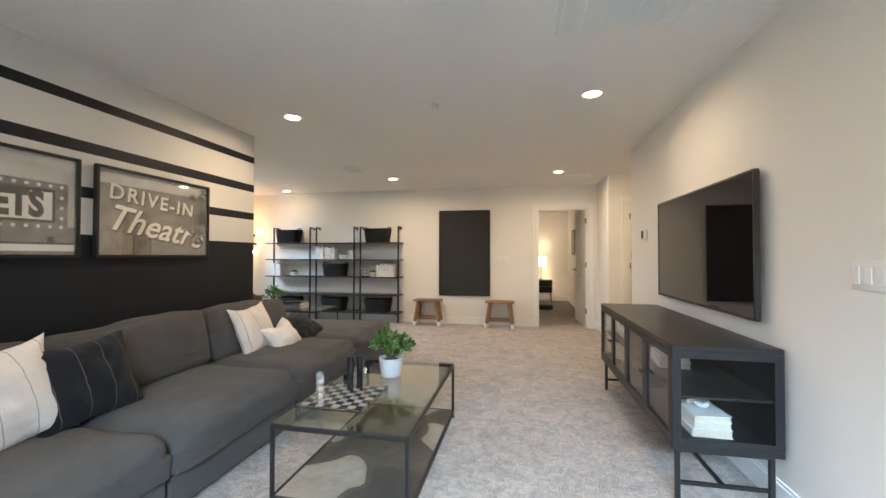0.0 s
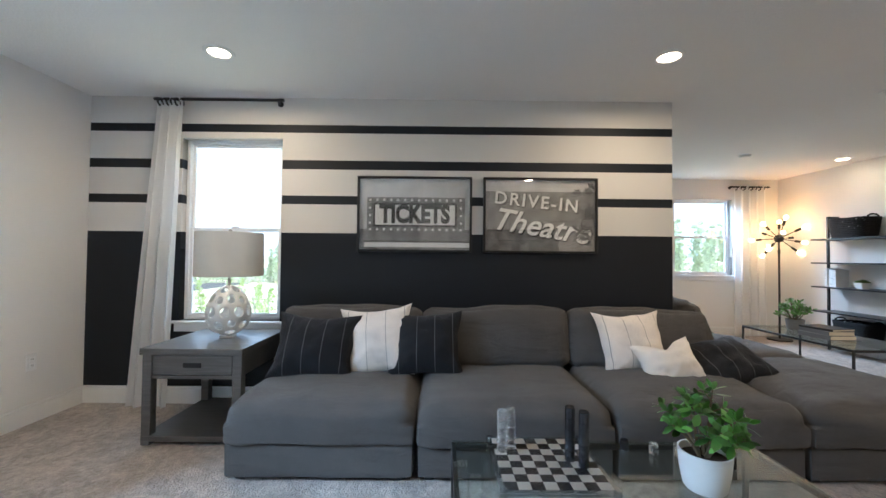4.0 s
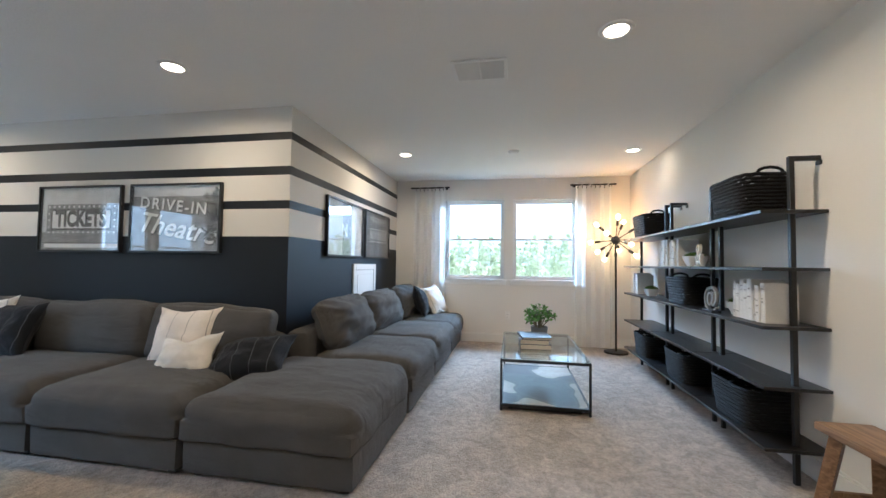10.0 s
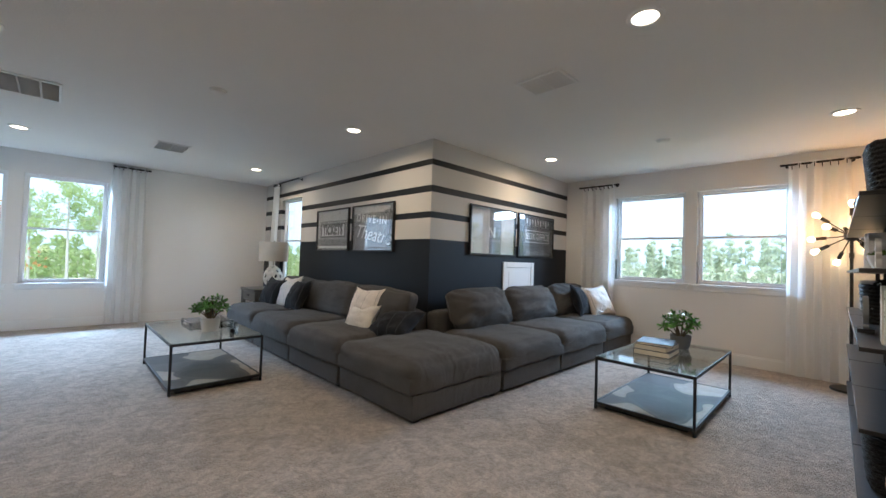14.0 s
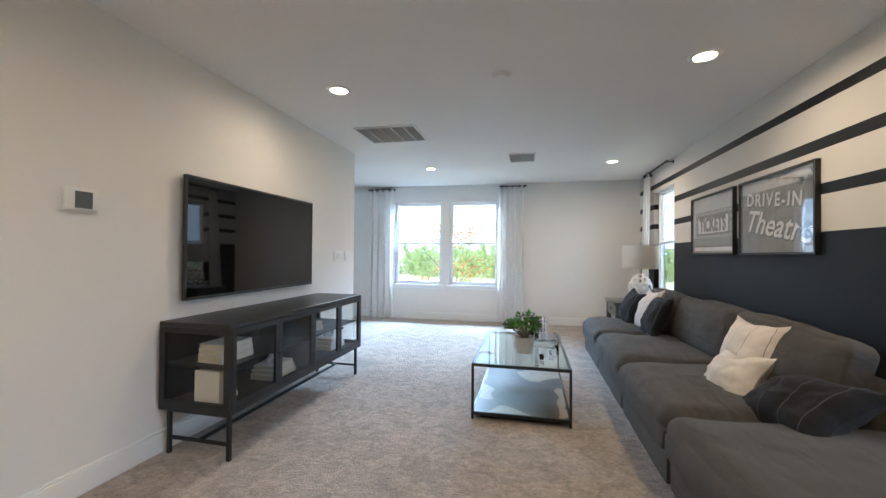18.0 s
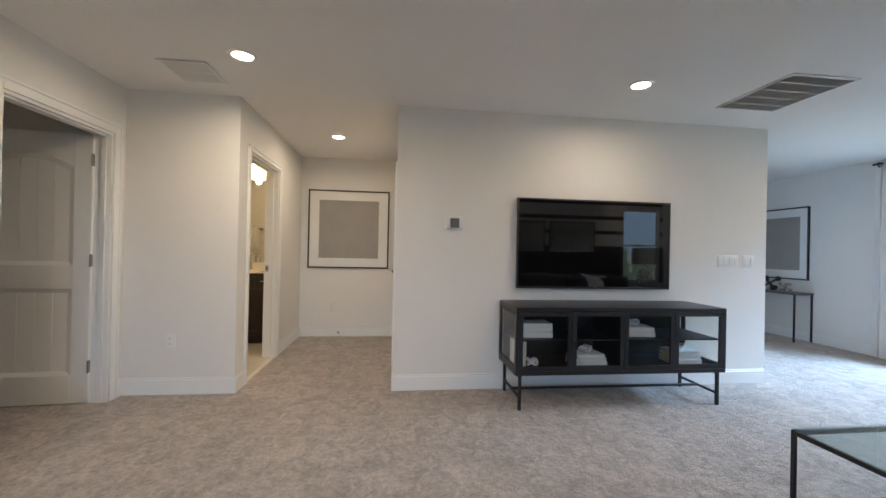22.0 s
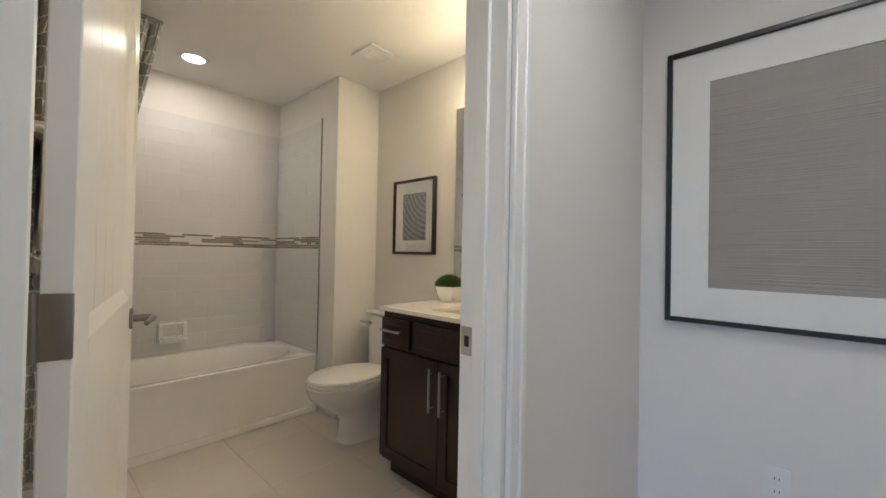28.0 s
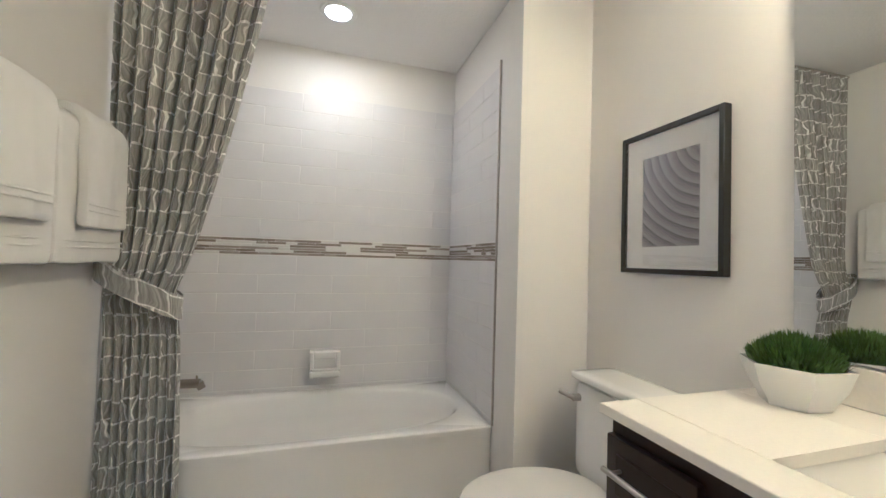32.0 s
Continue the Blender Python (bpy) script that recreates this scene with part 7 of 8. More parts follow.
bmq = bm_rod((0, 0, 0), (0.008, 0, 0), 0.03, 18)
bm_rod((0.006, 0, 0), (0.11, 0, 0.01), 0.009, 10, bmq)
bm_rod((0.11, 0, 0.01), (0.17, 0, -0.05), 0.009, 10, bmq)
part("arm", bmq, M_BRONZE, sh)
part("head", bm_rod((0.165, 0, -0.045), (0.20, 0, -0.095), 0.020, 20, None, 0.052), M_BRONZE, sh)
tr = thing("tile_edge_trim", pose(3.150, 8.12, 0.425), "slim metal edge along the tile", "trim", kind="structure")
part("strip", bm_box(0.0, 0.0095, -0.006, 0.0, 0, 1.76), M_CHROME, tr)

# shower curtain, tied back
def curtain_mat():
    m = mat("brushstroke_curtain", (0.3, 0.3, 0.3), 0.85, vary=0, sheen=0.1)
    n, l, b = nodes_of(m)
    uv = n.new("ShaderNodeUVMap")
    uv.uv_map = "cloth"
    def nz(scale, vec=None, detail=2):
        t = n.new("ShaderNodeTexNoise")
        t.inputs["Scale"].default_value, t.inputs["Detail"].default_value = scale, detail
        l.new(vec or uv.outputs[0], t.inputs["Vector"])
        return t
    wob = nz(9)
    mixv = n.new("ShaderNodeMix")
    mixv.data_type, mixv.blend_type = "RGBA", "LINEAR_LIGHT"
    mixv.inputs["Factor"].default_value = 0.035
    l.new(uv.outputs[0], mixv.inputs["A"])
    l.new(wob.outputs["Color"], mixv.inputs["B"])
    br = n.new("ShaderNodeTexBrick")
    br.offset, br.squash = 0.5, 1.0
    br.inputs["Scale"].default_value = 1.0
    br.inputs["Brick Width"].default_value, br.inputs["Row Height"].default_value = 0.068, 0.075
    br.inputs["Mortar Size"].default_value, br.inputs["Mortar Smooth"].default_value = 0.0038, 0.3
    br.inputs["Color1"].default_value, br.inputs["Color2"].default_value = (0.30, 0.298, 0.286, 1), (0.40, 0.396, 0.38, 1)
    br.inputs["Mortar"].default_value = (0.80, 0.79, 0.76, 1)
    l.new(mixv.outputs["Result"], br.inputs["Vector"])
    mp = n.new("ShaderNodeMapping")
    mp.inputs["Scale"].default_value = (190, 8, 1)
    l.new(mixv.outputs["Result"], mp.inputs[0])
    st = nz(1.0, mp.outputs[0], 3)
    cr = n.new("ShaderNodeValToRGB")
    cr.color_ramp.elements[0].position, cr.color_ramp.elements[0].color = 0.38, (0.68, 0.68, 0.68, 1)
    cr.color_ramp.elements[1].position, cr.color_ramp.elements[1].color = 0.70, (1.55, 1.55, 1.55, 1)
    l.new(st.outputs[0], cr.inputs[0])
    mx = n.new("ShaderNodeMix")
    mx.data_type, mx.blend_type = "RGBA", "MULTIPLY"
    mx.inputs["Factor"].default_value = 0.8
    l.new(br.outputs["Color"], mx.inputs["A"])
    l.new(cr.outputs[0], mx.inputs["B"])
    l.new(mx.outputs["Result"], b.inputs["Base Color"])
    return m


M_SHOWER = curtain_mat()
cu = thing("shower_curtain", pose(0, 0, 0), "grey brushstroke-patterned shower curtain tied back", "shower curtain")
bm = bmesh.new()
uvl = bm.loops.layers.uv.new("cloth")
nx, nz_, folds = 150, 60, 9
grid = []
for j in range(nz_ + 1):
    v = j / nz_
    z = 0.10 + 2.31 * v
    # right edge of the cloth: wide at the rod, gathered at the tie
    if z > 1.06:
        q = (z - 1.06) / 1.24
        right, left, amp = 1.86 + 0.27 * q ** 0.85, 1.63 - 0.02 * q, 0.022 + 0.018 * q
    else:
        q = (1.06 - z) / 0.96
        right, left, amp = 1.86 + 0.025 * q ** 0.5, 1.63, 0.022 + 0.014 * q
    row = []
    for i in range(nx + 1):
        u = i / nx
        a = 2 * math.pi * folds * u + 0.8 * noise.noise(Vector((u * 4, z * 1.3, 2.0)))
        x = left + (right - left) * u + 0.006 * math.sin(2 * a)
        y = 8.07 + amp * math.sin(a) * (0.7 + 0.5 * noise.noise(Vector((u * 6, z * 1.5, 0.0)))) - 0.03 * math.exp(-((z - 1.06) / 0.12) ** 2)
        row.append((bm.verts.new((x, y, z)), u * 1.15, z))
    grid.append(row)
for j in range(nz_):
    for i in range(nx):
        c = (grid[j][i], grid[j][i + 1], grid[j + 1][i + 1], grid[j + 1][i])
        f = bm.faces.new([p[0] for p in c])
        for lp_, p in zip(f.loops, c):
            lp_[uvl].uv = (p[1], p[2])
part("cloth", bm, M_SHOWER, cu, "gathered patterned cloth")
bm = bmesh.new()
uvl = bm.loops.layers.uv.new("cloth")
grid = []
for i in range(33):
    a = math.pi * 2 * i / 32
    row = []
    for j in range(5):
        w = (j - 2) * 0.022
        x = 1.745 + 0.135 * math.cos(a)
        row.append((bm.verts.new((x, 8.04 + 0.062 * math.sin(a) + 0.003 * math.sin(j * 2.2), 1.075 - (x - 1.745) * 0.55 + w)), i * 0.018, j * 0.022))
    grid.append(row)
for i in range(32):
    for j in range(4):
        c = (grid[i][j], grid[i + 1][j], grid[i + 1][j + 1], grid[i][j + 1])
        f = bm.faces.new([p[0] for p in c])
        for lp_, p in zip(f.loops, c):
            lp_[uvl].uv = (p[1], p[2])
part("tie_back", bm, M_SHOWER, cu, "matching cloth tie")
rd = thing("shower_rod", pose(0, 8.07, 2.422), "short nickel curtain rod fixed to the wall", "shower rod")
part("rod", bm_rod((1.603, 0, 0), (2.15, 0, 0), 0.012, 14), M_CHROME, rd)
one = None
for i in range(9):
    m_ = pose(1.64 + 0.055 * i, 0, -0.012, 0, 90, 0)
    if one is None:
        one = part("curtain_ring", bm_lathe([(0.016, -0.002), (0.020, 0), (0.016, 0.002), (0.016, -0.002)], 14), M_CHROME, rd)
        one.matrix_local = m_
    else:
        clone(one, "curtain_ring", m_, rd)

# towels on the west wall
tr_ = thing("towel_rail", pose(1.6, 7.60, 1.53), "nickel towel rail on the wall", "towel rail")
part("rail", bm_rod((0.075, -0.36, 0), (0.075, 0.36, 0), 0.009, 12), M_BRONZE, tr_)
for s in (-1, 1):
    bmq = bm_rod((0, s * 0.36, 0), (0.085, s * 0.36, 0), 0.011, 12)
    bm_rod((0, s * 0.36, 0), (0.010, s * 0.36, 0), 0.028, 18, bmq)
    part("post", bmq, M_BRONZE, tr_)


def towel(y, w, drop_f, drop_b, inner, thick, label, seed):
    """A towel hung over the rail: a closed fold with an inner and an outer skin."""
    ob = thing("towel", pose(1.675, y, 1.53), label, "towel", "white folded towels")
    bm = bmesh.new()
    k = 14
    def skin(r, cut):
        line = [(-r, -drop_b + cut + (drop_b - cut) * i / 8) for i in range(8)]
        line += [(r * math.cos(math.pi * (1 - i / 8)), r * math.sin(math.pi * (1 - i / 8))) for i in range(9)]
        return line + [(r, -(drop_f - cut) * (i + 1) / 9) for i in range(9)]
    outer, core = skin(inner + thick, 0.0), skin(inner, 0.004)
    loop = outer + core[::-1]
    g = []
    for px, pz in loop:
        row = []
        for j in range(k + 1):
            u = j / k - 0.5
            sag = max(0.0, -pz)
            fx = 0.030 * sag * noise.noise(Vector((u * 5, sag * 2, seed))) + 0.006 * noise.noise(Vector((u * 11, pz * 9, seed + 7)))
            row.append(bm.verts.new((px + (fx if px > 0 else 0), u * w * (1 + 0.10 * sag * noise.noise(Vector((1.0, pz * 5, seed + 3)))) + 0.010 * sag * noise.noise(Vector((u, pz * 6, seed))), pz + 0.012 * u * noise.noise(Vector((u * 3, seed, 0))) * (sag > 0.1))))
        g.append(row)
    n = len(g)
    for i in range(n):
        for j in range(k):
            bm.faces.new((g[i][j], g[(i + 1) % n][j], g[(i + 1) % n][j + 1], g[i][j + 1]))
    h = len(outer)
    for j in (0, k):
        for i in range(h - 1):
            bm.faces.new((g[i][j], g[i + 1][j], g[n - 2 - i][j], g[n - 1 - i][j]))
    bmesh.ops.recalc_face_normals(bm, faces=bm.faces[:])
    cloth = part("cloth", bm, M_TOWEL, ob, "thick folded terry")
    md = cloth.modifiers.new("soften", "SUBSURF")
    md.levels = md.render_levels = 2
    for z in (-drop_f + 0.045, -drop_f + 0.062):
        part("woven_band", bm_box(inner + thick - 0.004, inner + thick + 0.004, -w * 0.47, w * 0.47, z, z + 0.006, 0.002, 1), M_TOWEL, ob)
    return ob


for cy, s in ((7.79, 1), (7.437, 3)):
    towel(cy, 0.35, 0.37, 0.33, 0.011, 0.034, "white bath towel folded over the rail", s)
    towel(cy + 0.01, 0.22, 0.27, 0.24, 0.044, 0.030, "white hand towel hung over the bath towel", s + 1)

# vanity
va = thing("vanity_cabinet", pose(3.245, 6.63, 0), "dark espresso bathroom vanity with bar handles", "vanity cabinet")
X0, X1, Y0, Y1 = -0.275, 0.274, -0.463, 0.480
part("body", bm_box(X0, X1, Y0, Y1, 0.10, 0.70, 0.002, 1, bm_box(X0, X0 + 0.02, Y0, Y1, 0.70, 0.8765, 0, 1, bm_box(X0 + 0.02, X1, Y0, Y0 + 0.02, 0.70, 0.8765, 0, 1, bm_box(X0 + 0.02, X1, Y1 - 0.02, Y1, 0.70, 0.8765)))), M_ESPRESSO, va)
part("toe_kick", bm_box(X0 + 0.06, X1, Y0, Y1 - 0.005, 0.006, 0.0995), M_ESPRESSO, va)


def shaker(y0, y1, z0, z1, name, rail=0.05, flat=False):
    bm = bmesh.new()
    x0, x1 = X0 - 0.020, X0 - 0.001
    if flat:
        bm_box(x0, x1, y0, y1, z0, z1, 0.004, 2, bm)
        bm_box(x0 - 0.003, x0, y0 + 0.03, y1 - 0.03, z0 + 0.03, z1 - 0.03, 0.002, 1, bm)
    else:
        bm.free()
        bm = wall_bm("x", x0, x1, y0, y1, z0, z1, [(y0 + rail, y1 - rail, z0 + rail, z1 - rail)])
        ob = part(name, bm, M_ESPRESSO, va, smooth=False)
        part("panel", bm_box(x0 + 0.009, x1, y0 + rail, y1 - rail, z0 + rail, z1 - rail, 0.003, 1), M_ESPRESSO, ob)
        return ob
    return part(name, bm, M_ESPRESSO, va)


def bar_pull(parent, p, q):
    p, q = Vector(p), Vector(q)
    bm = bm_rod(p + Vector((-0.03, 0, 0)), q + Vector((-0.03, 0, 0)), 0.006, 12)
    d = (q - p).normalized() * 0.02
    for e in (p + d, q - d):
        bm_rod(e, e + Vector((-0.03, 0, 0)), 0.004, 8, bm)
    part("bar_handle", bm, M_CHROME, parent, "brushed nickel bar handle")


f1 = shaker(0.265, 0.475, 0.70, 0.845, "drawer_front", flat=True)
bar_pull(f1, (X0 - 0.020, 0.31, 0.785), (X0 - 0.020, 0.45, 0.785))
shaker(-0.235, 0.235, 0.70, 0.845, "false_front", flat=True)
f3 = shaker(-0.458, -0.265, 0.70, 0.845, "drawer_front", flat=True)
bar_pull(f3, (X0 - 0.020, -0.445, 0.785), (X0 - 0.020, -0.31, 0.785))
for y0, y1, hy in ((0.062, 0.475, 0.092), (-0.335, 0.057, 0.026)):
    f = shaker(y0, y1, 0.125, 0.685, "door")
    bar_pull(f, (X0 - 0.020, hy, 0.455), (X0 - 0.020, hy, 0.655))
shaker(-0.458, -0.340, 0.125, 0.685, "door", 0.04)

ct = thing("countertop", pose(3.245, 6.605, 0), "cream quartz countertop with an undermount basin", "countertop")
cx0, cx1, cy0, cy1 = -0.297, 0.2745, -0.438, 0.523
sx0, sx1, sy0, sy1 = -0.195, 0.105, -0.265, 0.245
part("slab", bm_box(cx0, sx0, cy0, cy1, 0.878, 0.90, 0.002, 1, bm_box(sx1, cx1, cy0, cy1, 0.878, 0.90, 0.002, 1, bm_box(sx0, sx1, cy0, sy0, 0.878, 0.90, 0, 1, bm_box(sx0, sx1, sy1, cy1, 0.878, 0.90)))), M_QUARTZ, ct)
part("backsplash", bm_box(0.252, 0.2745, cy0, cy1, 0.9005, 0.99, 0.002, 1), M_QUARTZ, ct, "speckled quartz upstand")
bm = bmesh.new()
bw, bh2 = (sx1 - sx0) / 2, (sy1 - sy0) / 2
mx_, my_ = (sx0 + sx1) / 2, (sy0 + sy1) / 2
rr = []
for s, z in ((1.03, 0.8779), (1.0, 0.866), (0.95, 0.80), (0.80, 0.745), (0.12, 0.735)):
    rw = []
    for i in range(40):
        a = 2 * math.pi * (i + 0.5) / 40
        c, q = math.cos(a), math.sin(a)
        rw.append(bm.verts.new((mx_ + math.copysign(abs(c) ** 0.22, c) * bw * s, my_ + math.copysign(abs(q) ** 0.22, q) * bh2 * s, z)))
    rr.append(rw)
for a, b in zip(rr, rr[1:]):
    for i in range(40):
        bm.faces.new((a[i], b[i], b[(i + 1) % 40], a[(i + 1) % 40]))
bm.faces.new(rr[-1])
bmesh.ops.recalc_face_normals(bm, faces=bm.faces[:])
basin = part("basin", bm, M_CERAMIC, ct, "white rectangular undermount basin")
part("drain", bm_cyl(0.022, 0.022, 0.7355, 0.739, 18, mx_, my_), M_CHROME, basin)
fa = thing("faucet", pose(3.405, 6.605, 0.9002), "brushed nickel single-hole faucet with a T handle", "faucet")
part("base_ring", bm_lathe([(0, 0), (0.031, 0), (0.031, 0.008), (0.026, 0.012), (0, 0.012)], 28), M_CHROME, fa)
part("body", bm_lathe([(0, 0.012), (0.0205, 0.012), (0.0205, 0.135), (0.0195, 0.137), (0.0205, 0.139), (0.0205, 0.170), (0.018, 0.173), (0, 0.178)], 28), M_CHROME, fa)
bmq = bmesh.new()
bend = [(-0.012, 0, 0.118), (-0.05, 0, 0.132), (-0.085, 0, 0.134), (-0.112, 0, 0.126), (-0.132, 0, 0.108), (-0.140, 0, 0.088)]
for a, b in zip(bend, bend[1:]):
    bm_rod(a, b, 0.0125, 16, bmq)
part("spout", bmq, M_CHROME, fa)
bmq = bm_rod((0, 0, 0.173), (0, 0, 0.200), 0.008, 12)
bm_rod((0, -0.036, 0.203), (0, 0.036, 0.203), 0.006, 12, bmq)
part("handle", bmq, M_CHROME, fa)
planter(3.388, 7.02, 0.9002, 0.205, 0.092, "white six-sided bowl of green grass on the countertop", 21, True, 0.092, 2600, 20, 6)
mi = thing("mirror", pose(3.5195, 7.095, 0, 0, 0, -1.5) @ pose(0, -0.495, 0), "large frameless wall mirror above the vanity", "mirror")
part("glass", bm_box(-0.008, -0.003, -0.43, 0.495, 0.995, 2.105, 0.001, 1), M_MIRROR, mi)
part("backing_board", bm_box(-0.0029, -0.0009, -0.42, 0.485, 1.0, 2.10), M_WHITEPLASTIC, mi)
vl = thing("vanity_light", pose(3.52, 6.60, 2.33), "brushed nickel wall light with frosted glass shades", "wall light")
part("back_plate", bm_box(-0.02, -0.0005, -0.30, 0.30, -0.035, 0.035, 0.004, 2), M_CHROME, vl)
M_FROST = mat("lit_frosted_glass", (0.9, 0.85, 0.75), 0.5, vary=0, emit=(1.0, 0.66, 0.32), emit_power=3.2)
for y in (-0.22, 0.0, 0.22):
    part("arm", bm_rod((-0.02, y, 0.0), (-0.125, y, 0.0), 0.008, 10), M_CHROME, vl)
    o = part("shade", bm_lathe([(0.0, 0.0), (0.030, 0.0), (0.036, -0.02), (0.050, -0.16), (0.046, -0.16), (0.032, -0.02)], 24), M_FROST, vl, "lit frosted glass shade")
    o.location = (-0.120, y, -0.03)
    part("collar", bm_cyl(0.014, 0.020, -0.032, 0.006, 14, -0.120, y), M_CHROME, vl)

# toilet
to = thing("toilet", pose(3.17, 7.57, 0.0), "white two-piece toilet with a closed lid", "toilet")
def oval(bm, cx, rx, ry, z, n=36, sq=1.0):
    return [bm.verts.new((cx + rx * math.copysign(abs(math.cos(2 * math.pi * i / n)) ** sq, math.cos(2 * math.pi * i / n)), ry * math.copysign(abs(math.sin(2 * math.pi * i / n)) ** sq, math.sin(2 * math.pi * i / n)), z)) for i in range(n)]
def loft(rows, cap0=True, cap1=True):
    for a, b in zip(rows, rows[1:]):
        n = len(a)
        for i in range(n):
            bm.faces.new((a[i], a[(i + 1) % n], b[(i + 1) % n], b[i]))
    if cap0:
        bm.faces.new(rows[0][::-1])
    if cap1:
        bm.faces.new(rows[-1])
    bmesh.ops.recalc_face_normals(bm, faces=bm.faces[:])
bm = bmesh.new()
loft([oval(bm, 0.03, 0.20, 0.105, 0.006, sq=0.8), oval(bm, 0.03, 0.19, 0.10, 0.05, sq=0.8), oval(bm, 0.015, 0.178, 0.104, 0.14), oval(bm, -0.01, 0.185, 0.116, 0.19), oval(bm, -0.065, 0.222, 0.150, 0.245), oval(bm, -0.095, 0.252, 0.176, 0.30), oval(bm, -0.105, 0.266, 0.188, 0.345), oval(bm, -0.105, 0.268, 0.190, 0.375), oval(bm, -0.105, 0.258, 0.182, 0.386)])
part("bowl", bm, M_CERAMIC, to, "white porcelain bowl on a pedestal")
bm = bmesh.new()
loft([oval(bm, -0.11, 0.262, 0.186, 0.387), oval(bm, -0.11, 0.268, 0.190, 0.393), oval(bm, -0.11, 0.266, 0.188, 0.403), oval(bm, -0.11, 0.258, 0.182, 0.406)])
part("seat", bm, M_CERAMIC, to)
bm = bmesh.new()
loft([oval(bm, -0.11, 0.262, 0.186, 0.408), oval(bm, -0.11, 0.264, 0.188, 0.414), oval(bm, -0.11, 0.256, 0.182, 0.424), oval(bm, -0.11, 0.20, 0.14, 0.430)])
part("lid", bm, M_CERAMIC, to, "closed white lid")
part("tank", bm_cushion(0.185, 0.39, 0.36, 0.03, 0.0, 8, 1, 0.0), M_CERAMIC, to).location = (0.245, -0.035, 0.39)
part("tank_lid", bm_cushion(0.205, 0.41, 0.035, 0.015, 0.002, 8, 1, 0.0), M_CERAMIC, to).location = (0.243, -0.035, 0.751)
part("tank_neck", bm_box(0.10, 0.33, -0.10, 0.10, 0.20, 0.41, 0.03, 2), M_CERAMIC, to)
bmq = bm_rod((0.152, 0.125, 0.69), (0.125, 0.125, 0.69), 0.014, 12)
bm_rod((0.126, 0.115, 0.69), (0.108, 0.185, 0.697), 0.009, 10, bmq)
part("flush_lever", bmq, M_CHROME, to, "nickel flush lever")
# bathroom picture
M_SHELL = mat("shell_print", (0.3, 0.29, 0.31), 0.6, vary=0.05)
def shell(m):
    n, l, b = nodes_of(m)
    tc = n.new("ShaderNodeTexCoord")
    mp = n.new("ShaderNodeMapping")
    mp.inputs["Location"].default_value = (-0.16, 0, -0.20)
    l.new(tc.outputs["Object"], mp.inputs[0])
    wv = n.new("ShaderNodeTexWave")
    wv.wave_type, wv.rings_direction = "RINGS", "Y"
    wv.inputs["Scale"].default_value, wv.inputs["Distortion"].default_value = 9.0, 1.0
    wv.wave_profile = "SAW"
    l.new(mp.outputs[0], wv.inputs["Vector"])
    cr = n.new("ShaderNodeValToRGB")
    cr.color_ramp.elements[0].color = (0.05, 0.045, 0.06, 1)
    cr.color_ramp.elements[1].color = (0.40, 0.38, 0.41, 1)
    l.new(wv.outputs[0], cr.inputs[0])
    l.new(cr.outputs[0], b.inputs["Base Color"])
shell(M_SHELL)
mounted(pose(3.52, 7.468, 1.438, 0, 0, -90), 0.415, 0.525, 0.235, 0.33, "black-framed shell photograph in a white mount", M_SHELL, 0.018, True)
tiled("alcove_tile_north", "y", AY, -1, AX0 + 0.01, AX1 - 0.01, 0.425, 2.16, "white subway tile with a mosaic band")
tiled("alcove_tile_east", "x", AX1, -1, 8.12, AY, 0.425, 2.16, "white subway tile with a mosaic band")
tiled("alcove_tile_west", "x", AX0, 1, 8.12, AY, 0.425, 2.16, "white subway tile with a mosaic band")

# ---- outdoors, seen through the windows from the upper floor ----
M_LAWN = mat("dry_lawn", (0.36, 0.35, 0.22), 0.95, vary=0.35, scale=0.25, grain=0.2, grain_scale=8)
# far leaves and far bark: distance haze is put into their pale base colours
M_FAR = mat("hazed_far_foliage", (0.56, 0.60, 0.49), 0.9, vary=0.3, scale=0.6, random_tone=0.2)
M_BARK = mat("bark", (0.10, 0.075, 0.055), 0.9, vary=0.3, scale=6)
M_FARBARK = mat("hazed_grey_bark", (0.42, 0.40, 0.34), 0.9, vary=0.2, scale=3)
M_RUST = mat("rust_leaf", (0.50, 0.24, 0.09), 0.7, vary=0.4, scale=10)
M_GREENLEAF = mat("hedge_leaf", (0.36, 0.42, 0.20), 0.7, vary=0.45, scale=5)
M_ASPHALT = mat("asphalt", (0.06, 0.06, 0.06), 0.9, vary=0.15, scale=1, grain=0.3, grain_scale=60)
M_FENCE = mat("white_fence_paint", (0.7, 0.7, 0.68), 0.6, vary=0.05)
# leaves let light through; the far tint is paled for haze as well
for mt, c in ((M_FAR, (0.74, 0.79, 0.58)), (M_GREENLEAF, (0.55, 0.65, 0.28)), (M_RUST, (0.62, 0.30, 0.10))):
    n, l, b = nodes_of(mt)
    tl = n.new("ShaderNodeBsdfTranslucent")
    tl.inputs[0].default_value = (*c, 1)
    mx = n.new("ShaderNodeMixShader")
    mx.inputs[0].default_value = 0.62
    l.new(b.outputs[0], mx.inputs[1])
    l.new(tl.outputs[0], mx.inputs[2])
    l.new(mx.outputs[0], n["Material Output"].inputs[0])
G = -3.1
structure("ground", bm_box(-1500, 1500, -1500, 1500, G - 0.5, G), M_LAWN, "green and straw-coloured lawn", "lawn")
structure("road", bm_box(-60, 60, -34, -28, G, G + 0.03), M_ASPHALT, "grey asphalt road", "road")


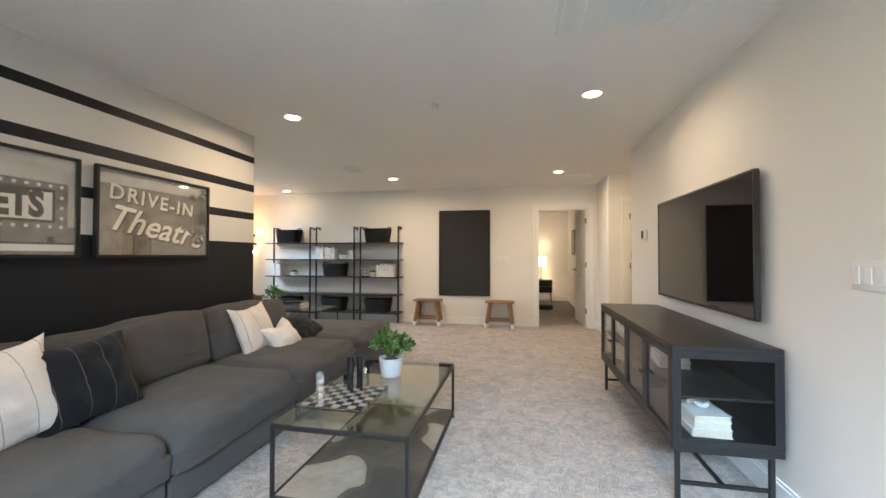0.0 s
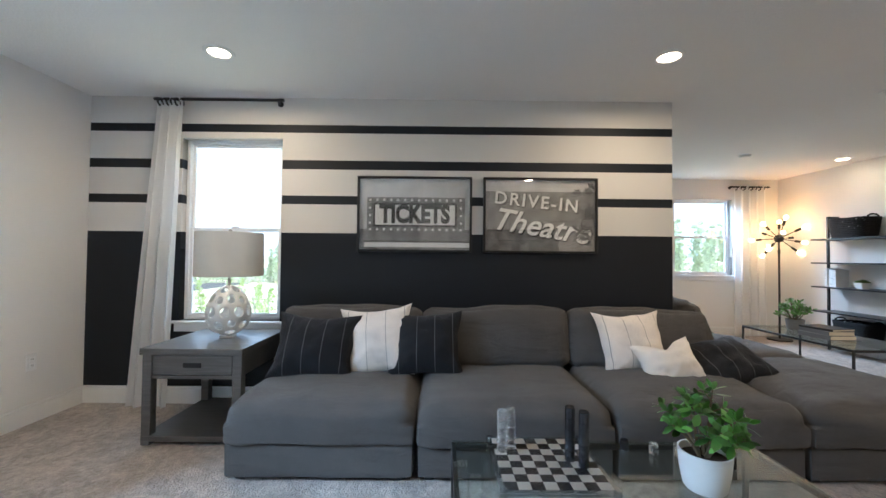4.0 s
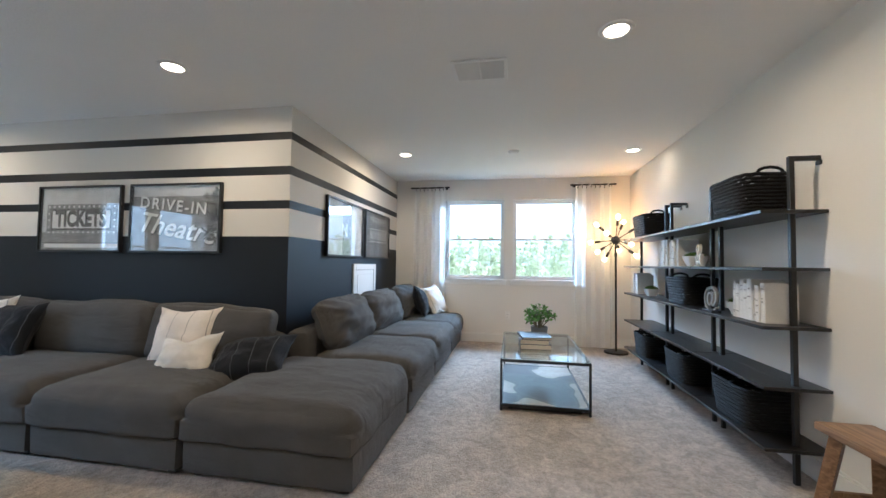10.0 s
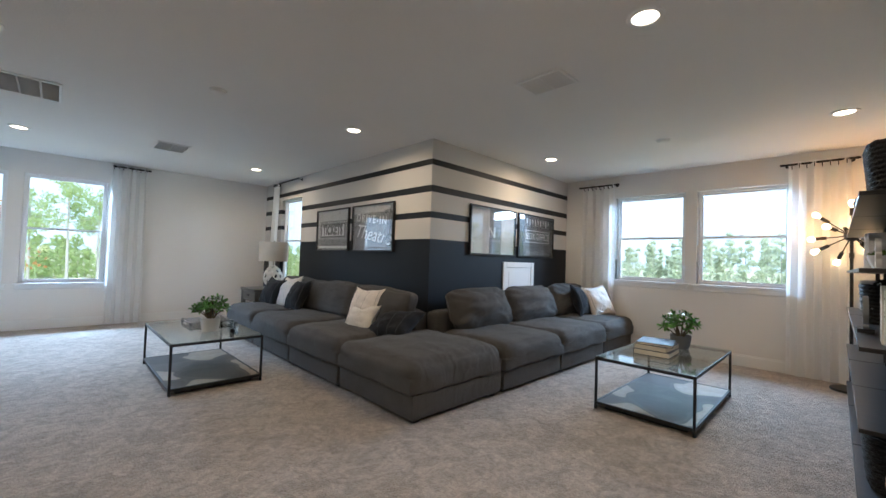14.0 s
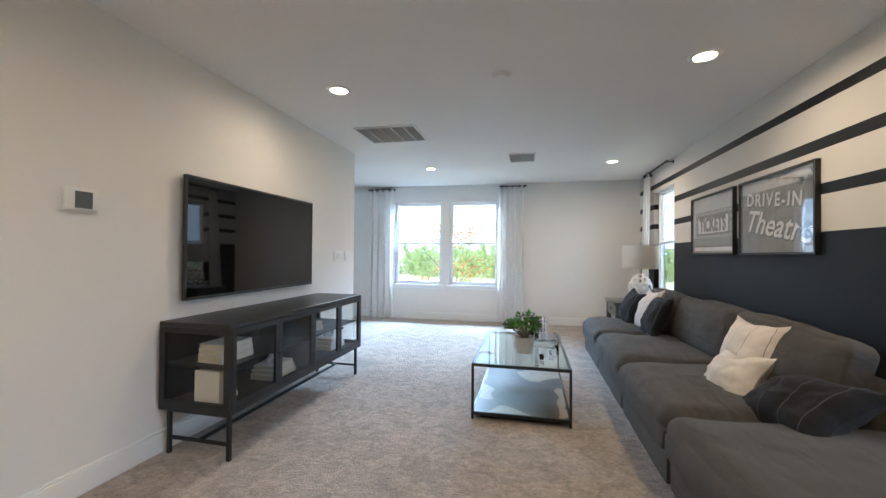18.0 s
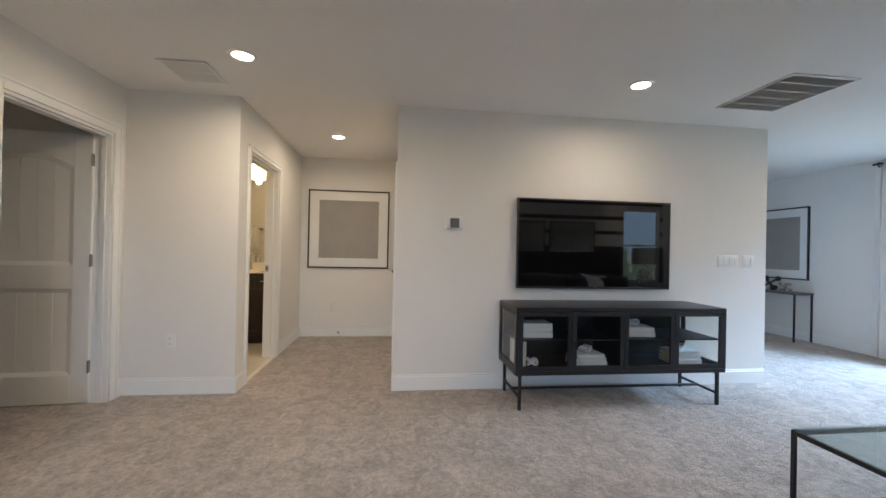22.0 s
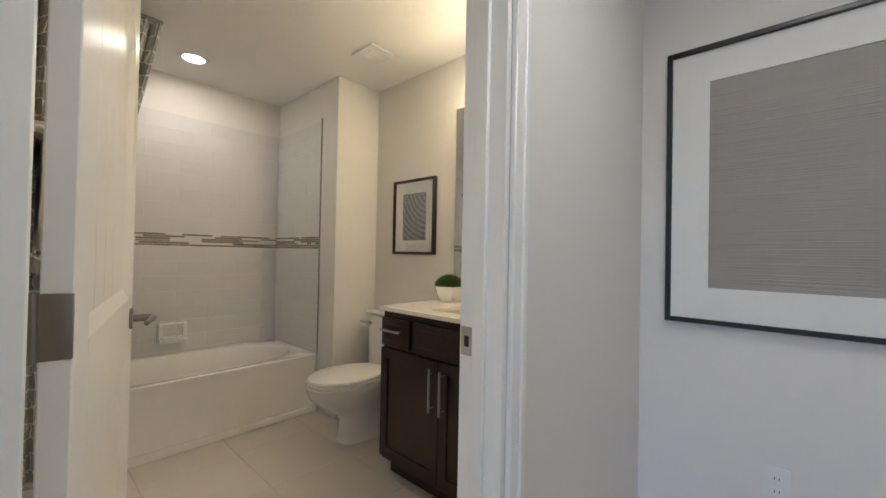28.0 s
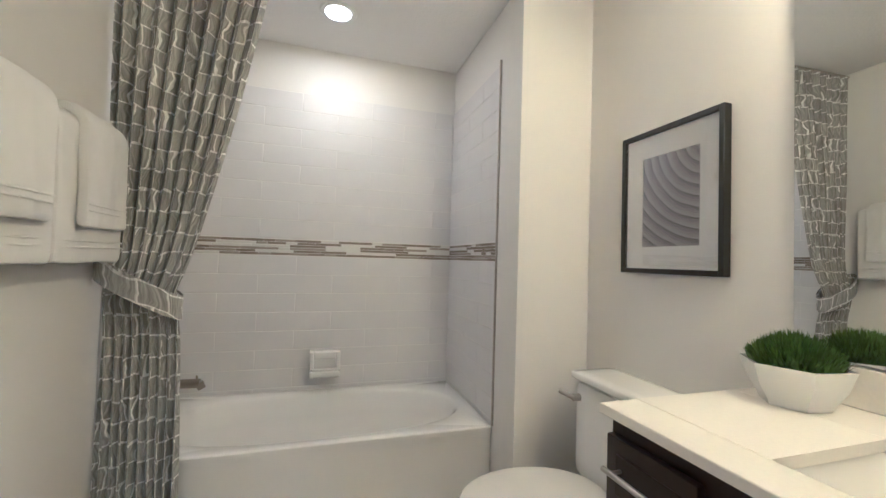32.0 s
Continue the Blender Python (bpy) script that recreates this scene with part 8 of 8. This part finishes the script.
def leafy(bm, c, r, n, rnd, size):
    for _ in range(n):
        d = Vector((rnd.gauss(0, 1), rnd.gauss(0, 1), rnd.gauss(0, 1))).normalized() * r * rnd.uniform(0.45, 1.08)
        d.z *= 0.8
        p = c + d
        u = Vector((rnd.uniform(-1, 1), rnd.uniform(-1, 1), rnd.uniform(-1, 1))).normalized()
        v = u.orthogonal().normalized()
        s = size * rnd.uniform(0.6, 1.4)
        q = [bm.verts.new(p + w) for w in (u * s, v * s * 0.5, -u * s, -v * s * 0.5)]
        bm.faces.new(q)


def woods(name, spots, h, material, seed, label, n=70, size=0.55, slim=0.22):
    rnd = random.Random(seed)
    leaf, trunk = bmesh.new(), bmesh.new()
    for x, y in spots:
        hh = h * rnd.uniform(0.72, 1.1) * (1 + 0.006 * y if x < -50 else 1)
        base = Vector((x, y, G))
        bm_rod(base, base + Vector((rnd.uniform(-0.4, 0.4), rnd.uniform(-0.4, 0.4), hh * 0.9)), 0.09, 5, trunk, 0.03)
        for k in range(9):
            z = hh * (0.06 + 0.94 * k / 8)
            r = hh * slim * (1.3 - 0.95 * k / 8)
            leafy(leaf, base + Vector((rnd.uniform(-1, 1) * r * 0.6, rnd.uniform(-1, 1) * r * 0.6, z)), r, n // 9, rnd, size)
    ob = thing(name, Matrix(), label, "trees", kind="stuff")
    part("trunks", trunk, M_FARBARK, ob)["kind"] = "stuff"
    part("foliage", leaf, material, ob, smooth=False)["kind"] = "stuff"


rnd = random.Random(5)
woods("west_woods", [(-58 - rnd.uniform(0, 14), y + rnd.uniform(-1, 1)) for y in np.arange(-70, 75, 0.6)], 8.2, M_FAR, 1, "belt of slender woodland trees beyond the lawn, haze painted into their colour", 330, 0.30, 0.12)
woods("south_woods", [(x + rnd.uniform(-1, 1), -62 - rnd.uniform(0, 12)) for x in np.arange(-75, 75, 0.7)], 5.2, M_GREENLEAF, 2, "belt of light green woodland beyond the road", 220, 0.34, 0.30)
woods("west_shrubs", [(-24 - rnd.uniform(0, 16), y + rnd.uniform(-1.5, 1.5)) for y in np.arange(-26, 36, 1.3)], 2.2, M_GREENLEAF, 3, "light green shrubs on the lawn", 300, 0.10)


def yard_tree(x, y, h, seed, m1, m2, label):
    rnd = random.Random(seed)
    ob = thing("tree", pose(x, y, G), label, "tree")
    bm = bm_rod((0, 0, 0), (0.05, 0, h * 0.55), 0.07, 8, None, 0.035)
    part("trunk", bm, M_BARK, ob)
    for k in range(9):
        a = k * 2.4
        p = Vector((0.05, 0, h * (0.25 + 0.045 * k)))
        q = p + Vector((math.cos(a) * h * 0.2, math.sin(a) * h * 0.2, h * 0.22))
        part("limb", bm_rod(p, q, 0.022, 6, None, 0.008), M_BARK, ob)
    for mt, n, nm in ((m1, 380, "crown"), (m2, 300, "crown_tips")):
        leaf = bmesh.new()
        for k in range(26):
            a, q = rnd.uniform(0, 6.28), math.sqrt(rnd.random()) * h * 0.24
            z = h * rnd.uniform(0.28, 1.0)
            leafy(leaf, Vector((math.cos(a) * q * (1.2 - 0.6 * z / h), math.sin(a) * q * (1.2 - 0.6 * z / h), z)), h * 0.085, n // 26 * 3, rnd, 0.055)
        part(nm, leaf, mt, ob, smooth=False)


yard_tree(1.7, -8.0, 5.2, 4, M_GREENLEAF, M_RUST, "young tree with green and rust-red leaves outside the window")
yard_tree(3.0, -8.4, 3.3, 9, M_GREENLEAF, M_RUST, "small tree with yellow-green and rust leaves")


def pine(x, y, h, seed):
    rnd = random.Random(seed)
    ob = thing("pine_tree", pose(x, y, G), "tall pine with a bare trunk and an open green crown", "tree", "tall pines beyond the road")
    part("trunk", bm_rod((0, 0, 0), (0.2, 0.1, h * 0.96), 0.17, 8, None, 0.06), M_FARBARK, ob)
    leaf = bmesh.new()
    for k in range(13):
        a, z = rnd.uniform(0, 6.28), h * (0.56 + 0.42 * k / 12)
        reach = h * rnd.uniform(0.10, 0.24) * (1.15 - 0.6 * k / 12)
        tip = Vector((math.cos(a) * reach, math.sin(a) * reach, z + 0.35))
        part("limb", bm_rod((0.15, 0.1, z - 0.3), tip, 0.05, 6, None, 0.02), M_FARBARK, ob)
        for q in (0.55, 1.0):
            leafy(leaf, Vector((0.15, 0.1, z - 0.3)).lerp(tip, q), h * 0.07, 70, rnd, 0.16)
    part("crown", leaf, M_GREENLEAF, ob, smooth=False)


for x, y, h, sd in ((-3.4, -58, 11.2, 1), (-0.6, -55, 11.8, 2), (2.6, -60, 10.6, 3), (-9.0, -60, 9.8, 4)):
    pine(x, y, h, sd)
fe = thing("fence", pose(0, -22, G), "white rail fence along the road", "fence")
post = None
for i in range(22):
    m_ = pose(-26 + 2.4 * i, 0, 0)
    if post is None:
        post = part("post", bm_box(-0.06, 0.06, -0.06, 0.06, 0, 1.25, 0.01, 1), M_FENCE, fe)
        post.matrix_local = m_
    else:
        clone(post, "post", m_, fe)
for z in (0.4, 0.75, 1.1):
    part("rail", bm_box(-26, 24.5, -0.02, 0.02, z - 0.07, z + 0.07), M_FENCE, fe)
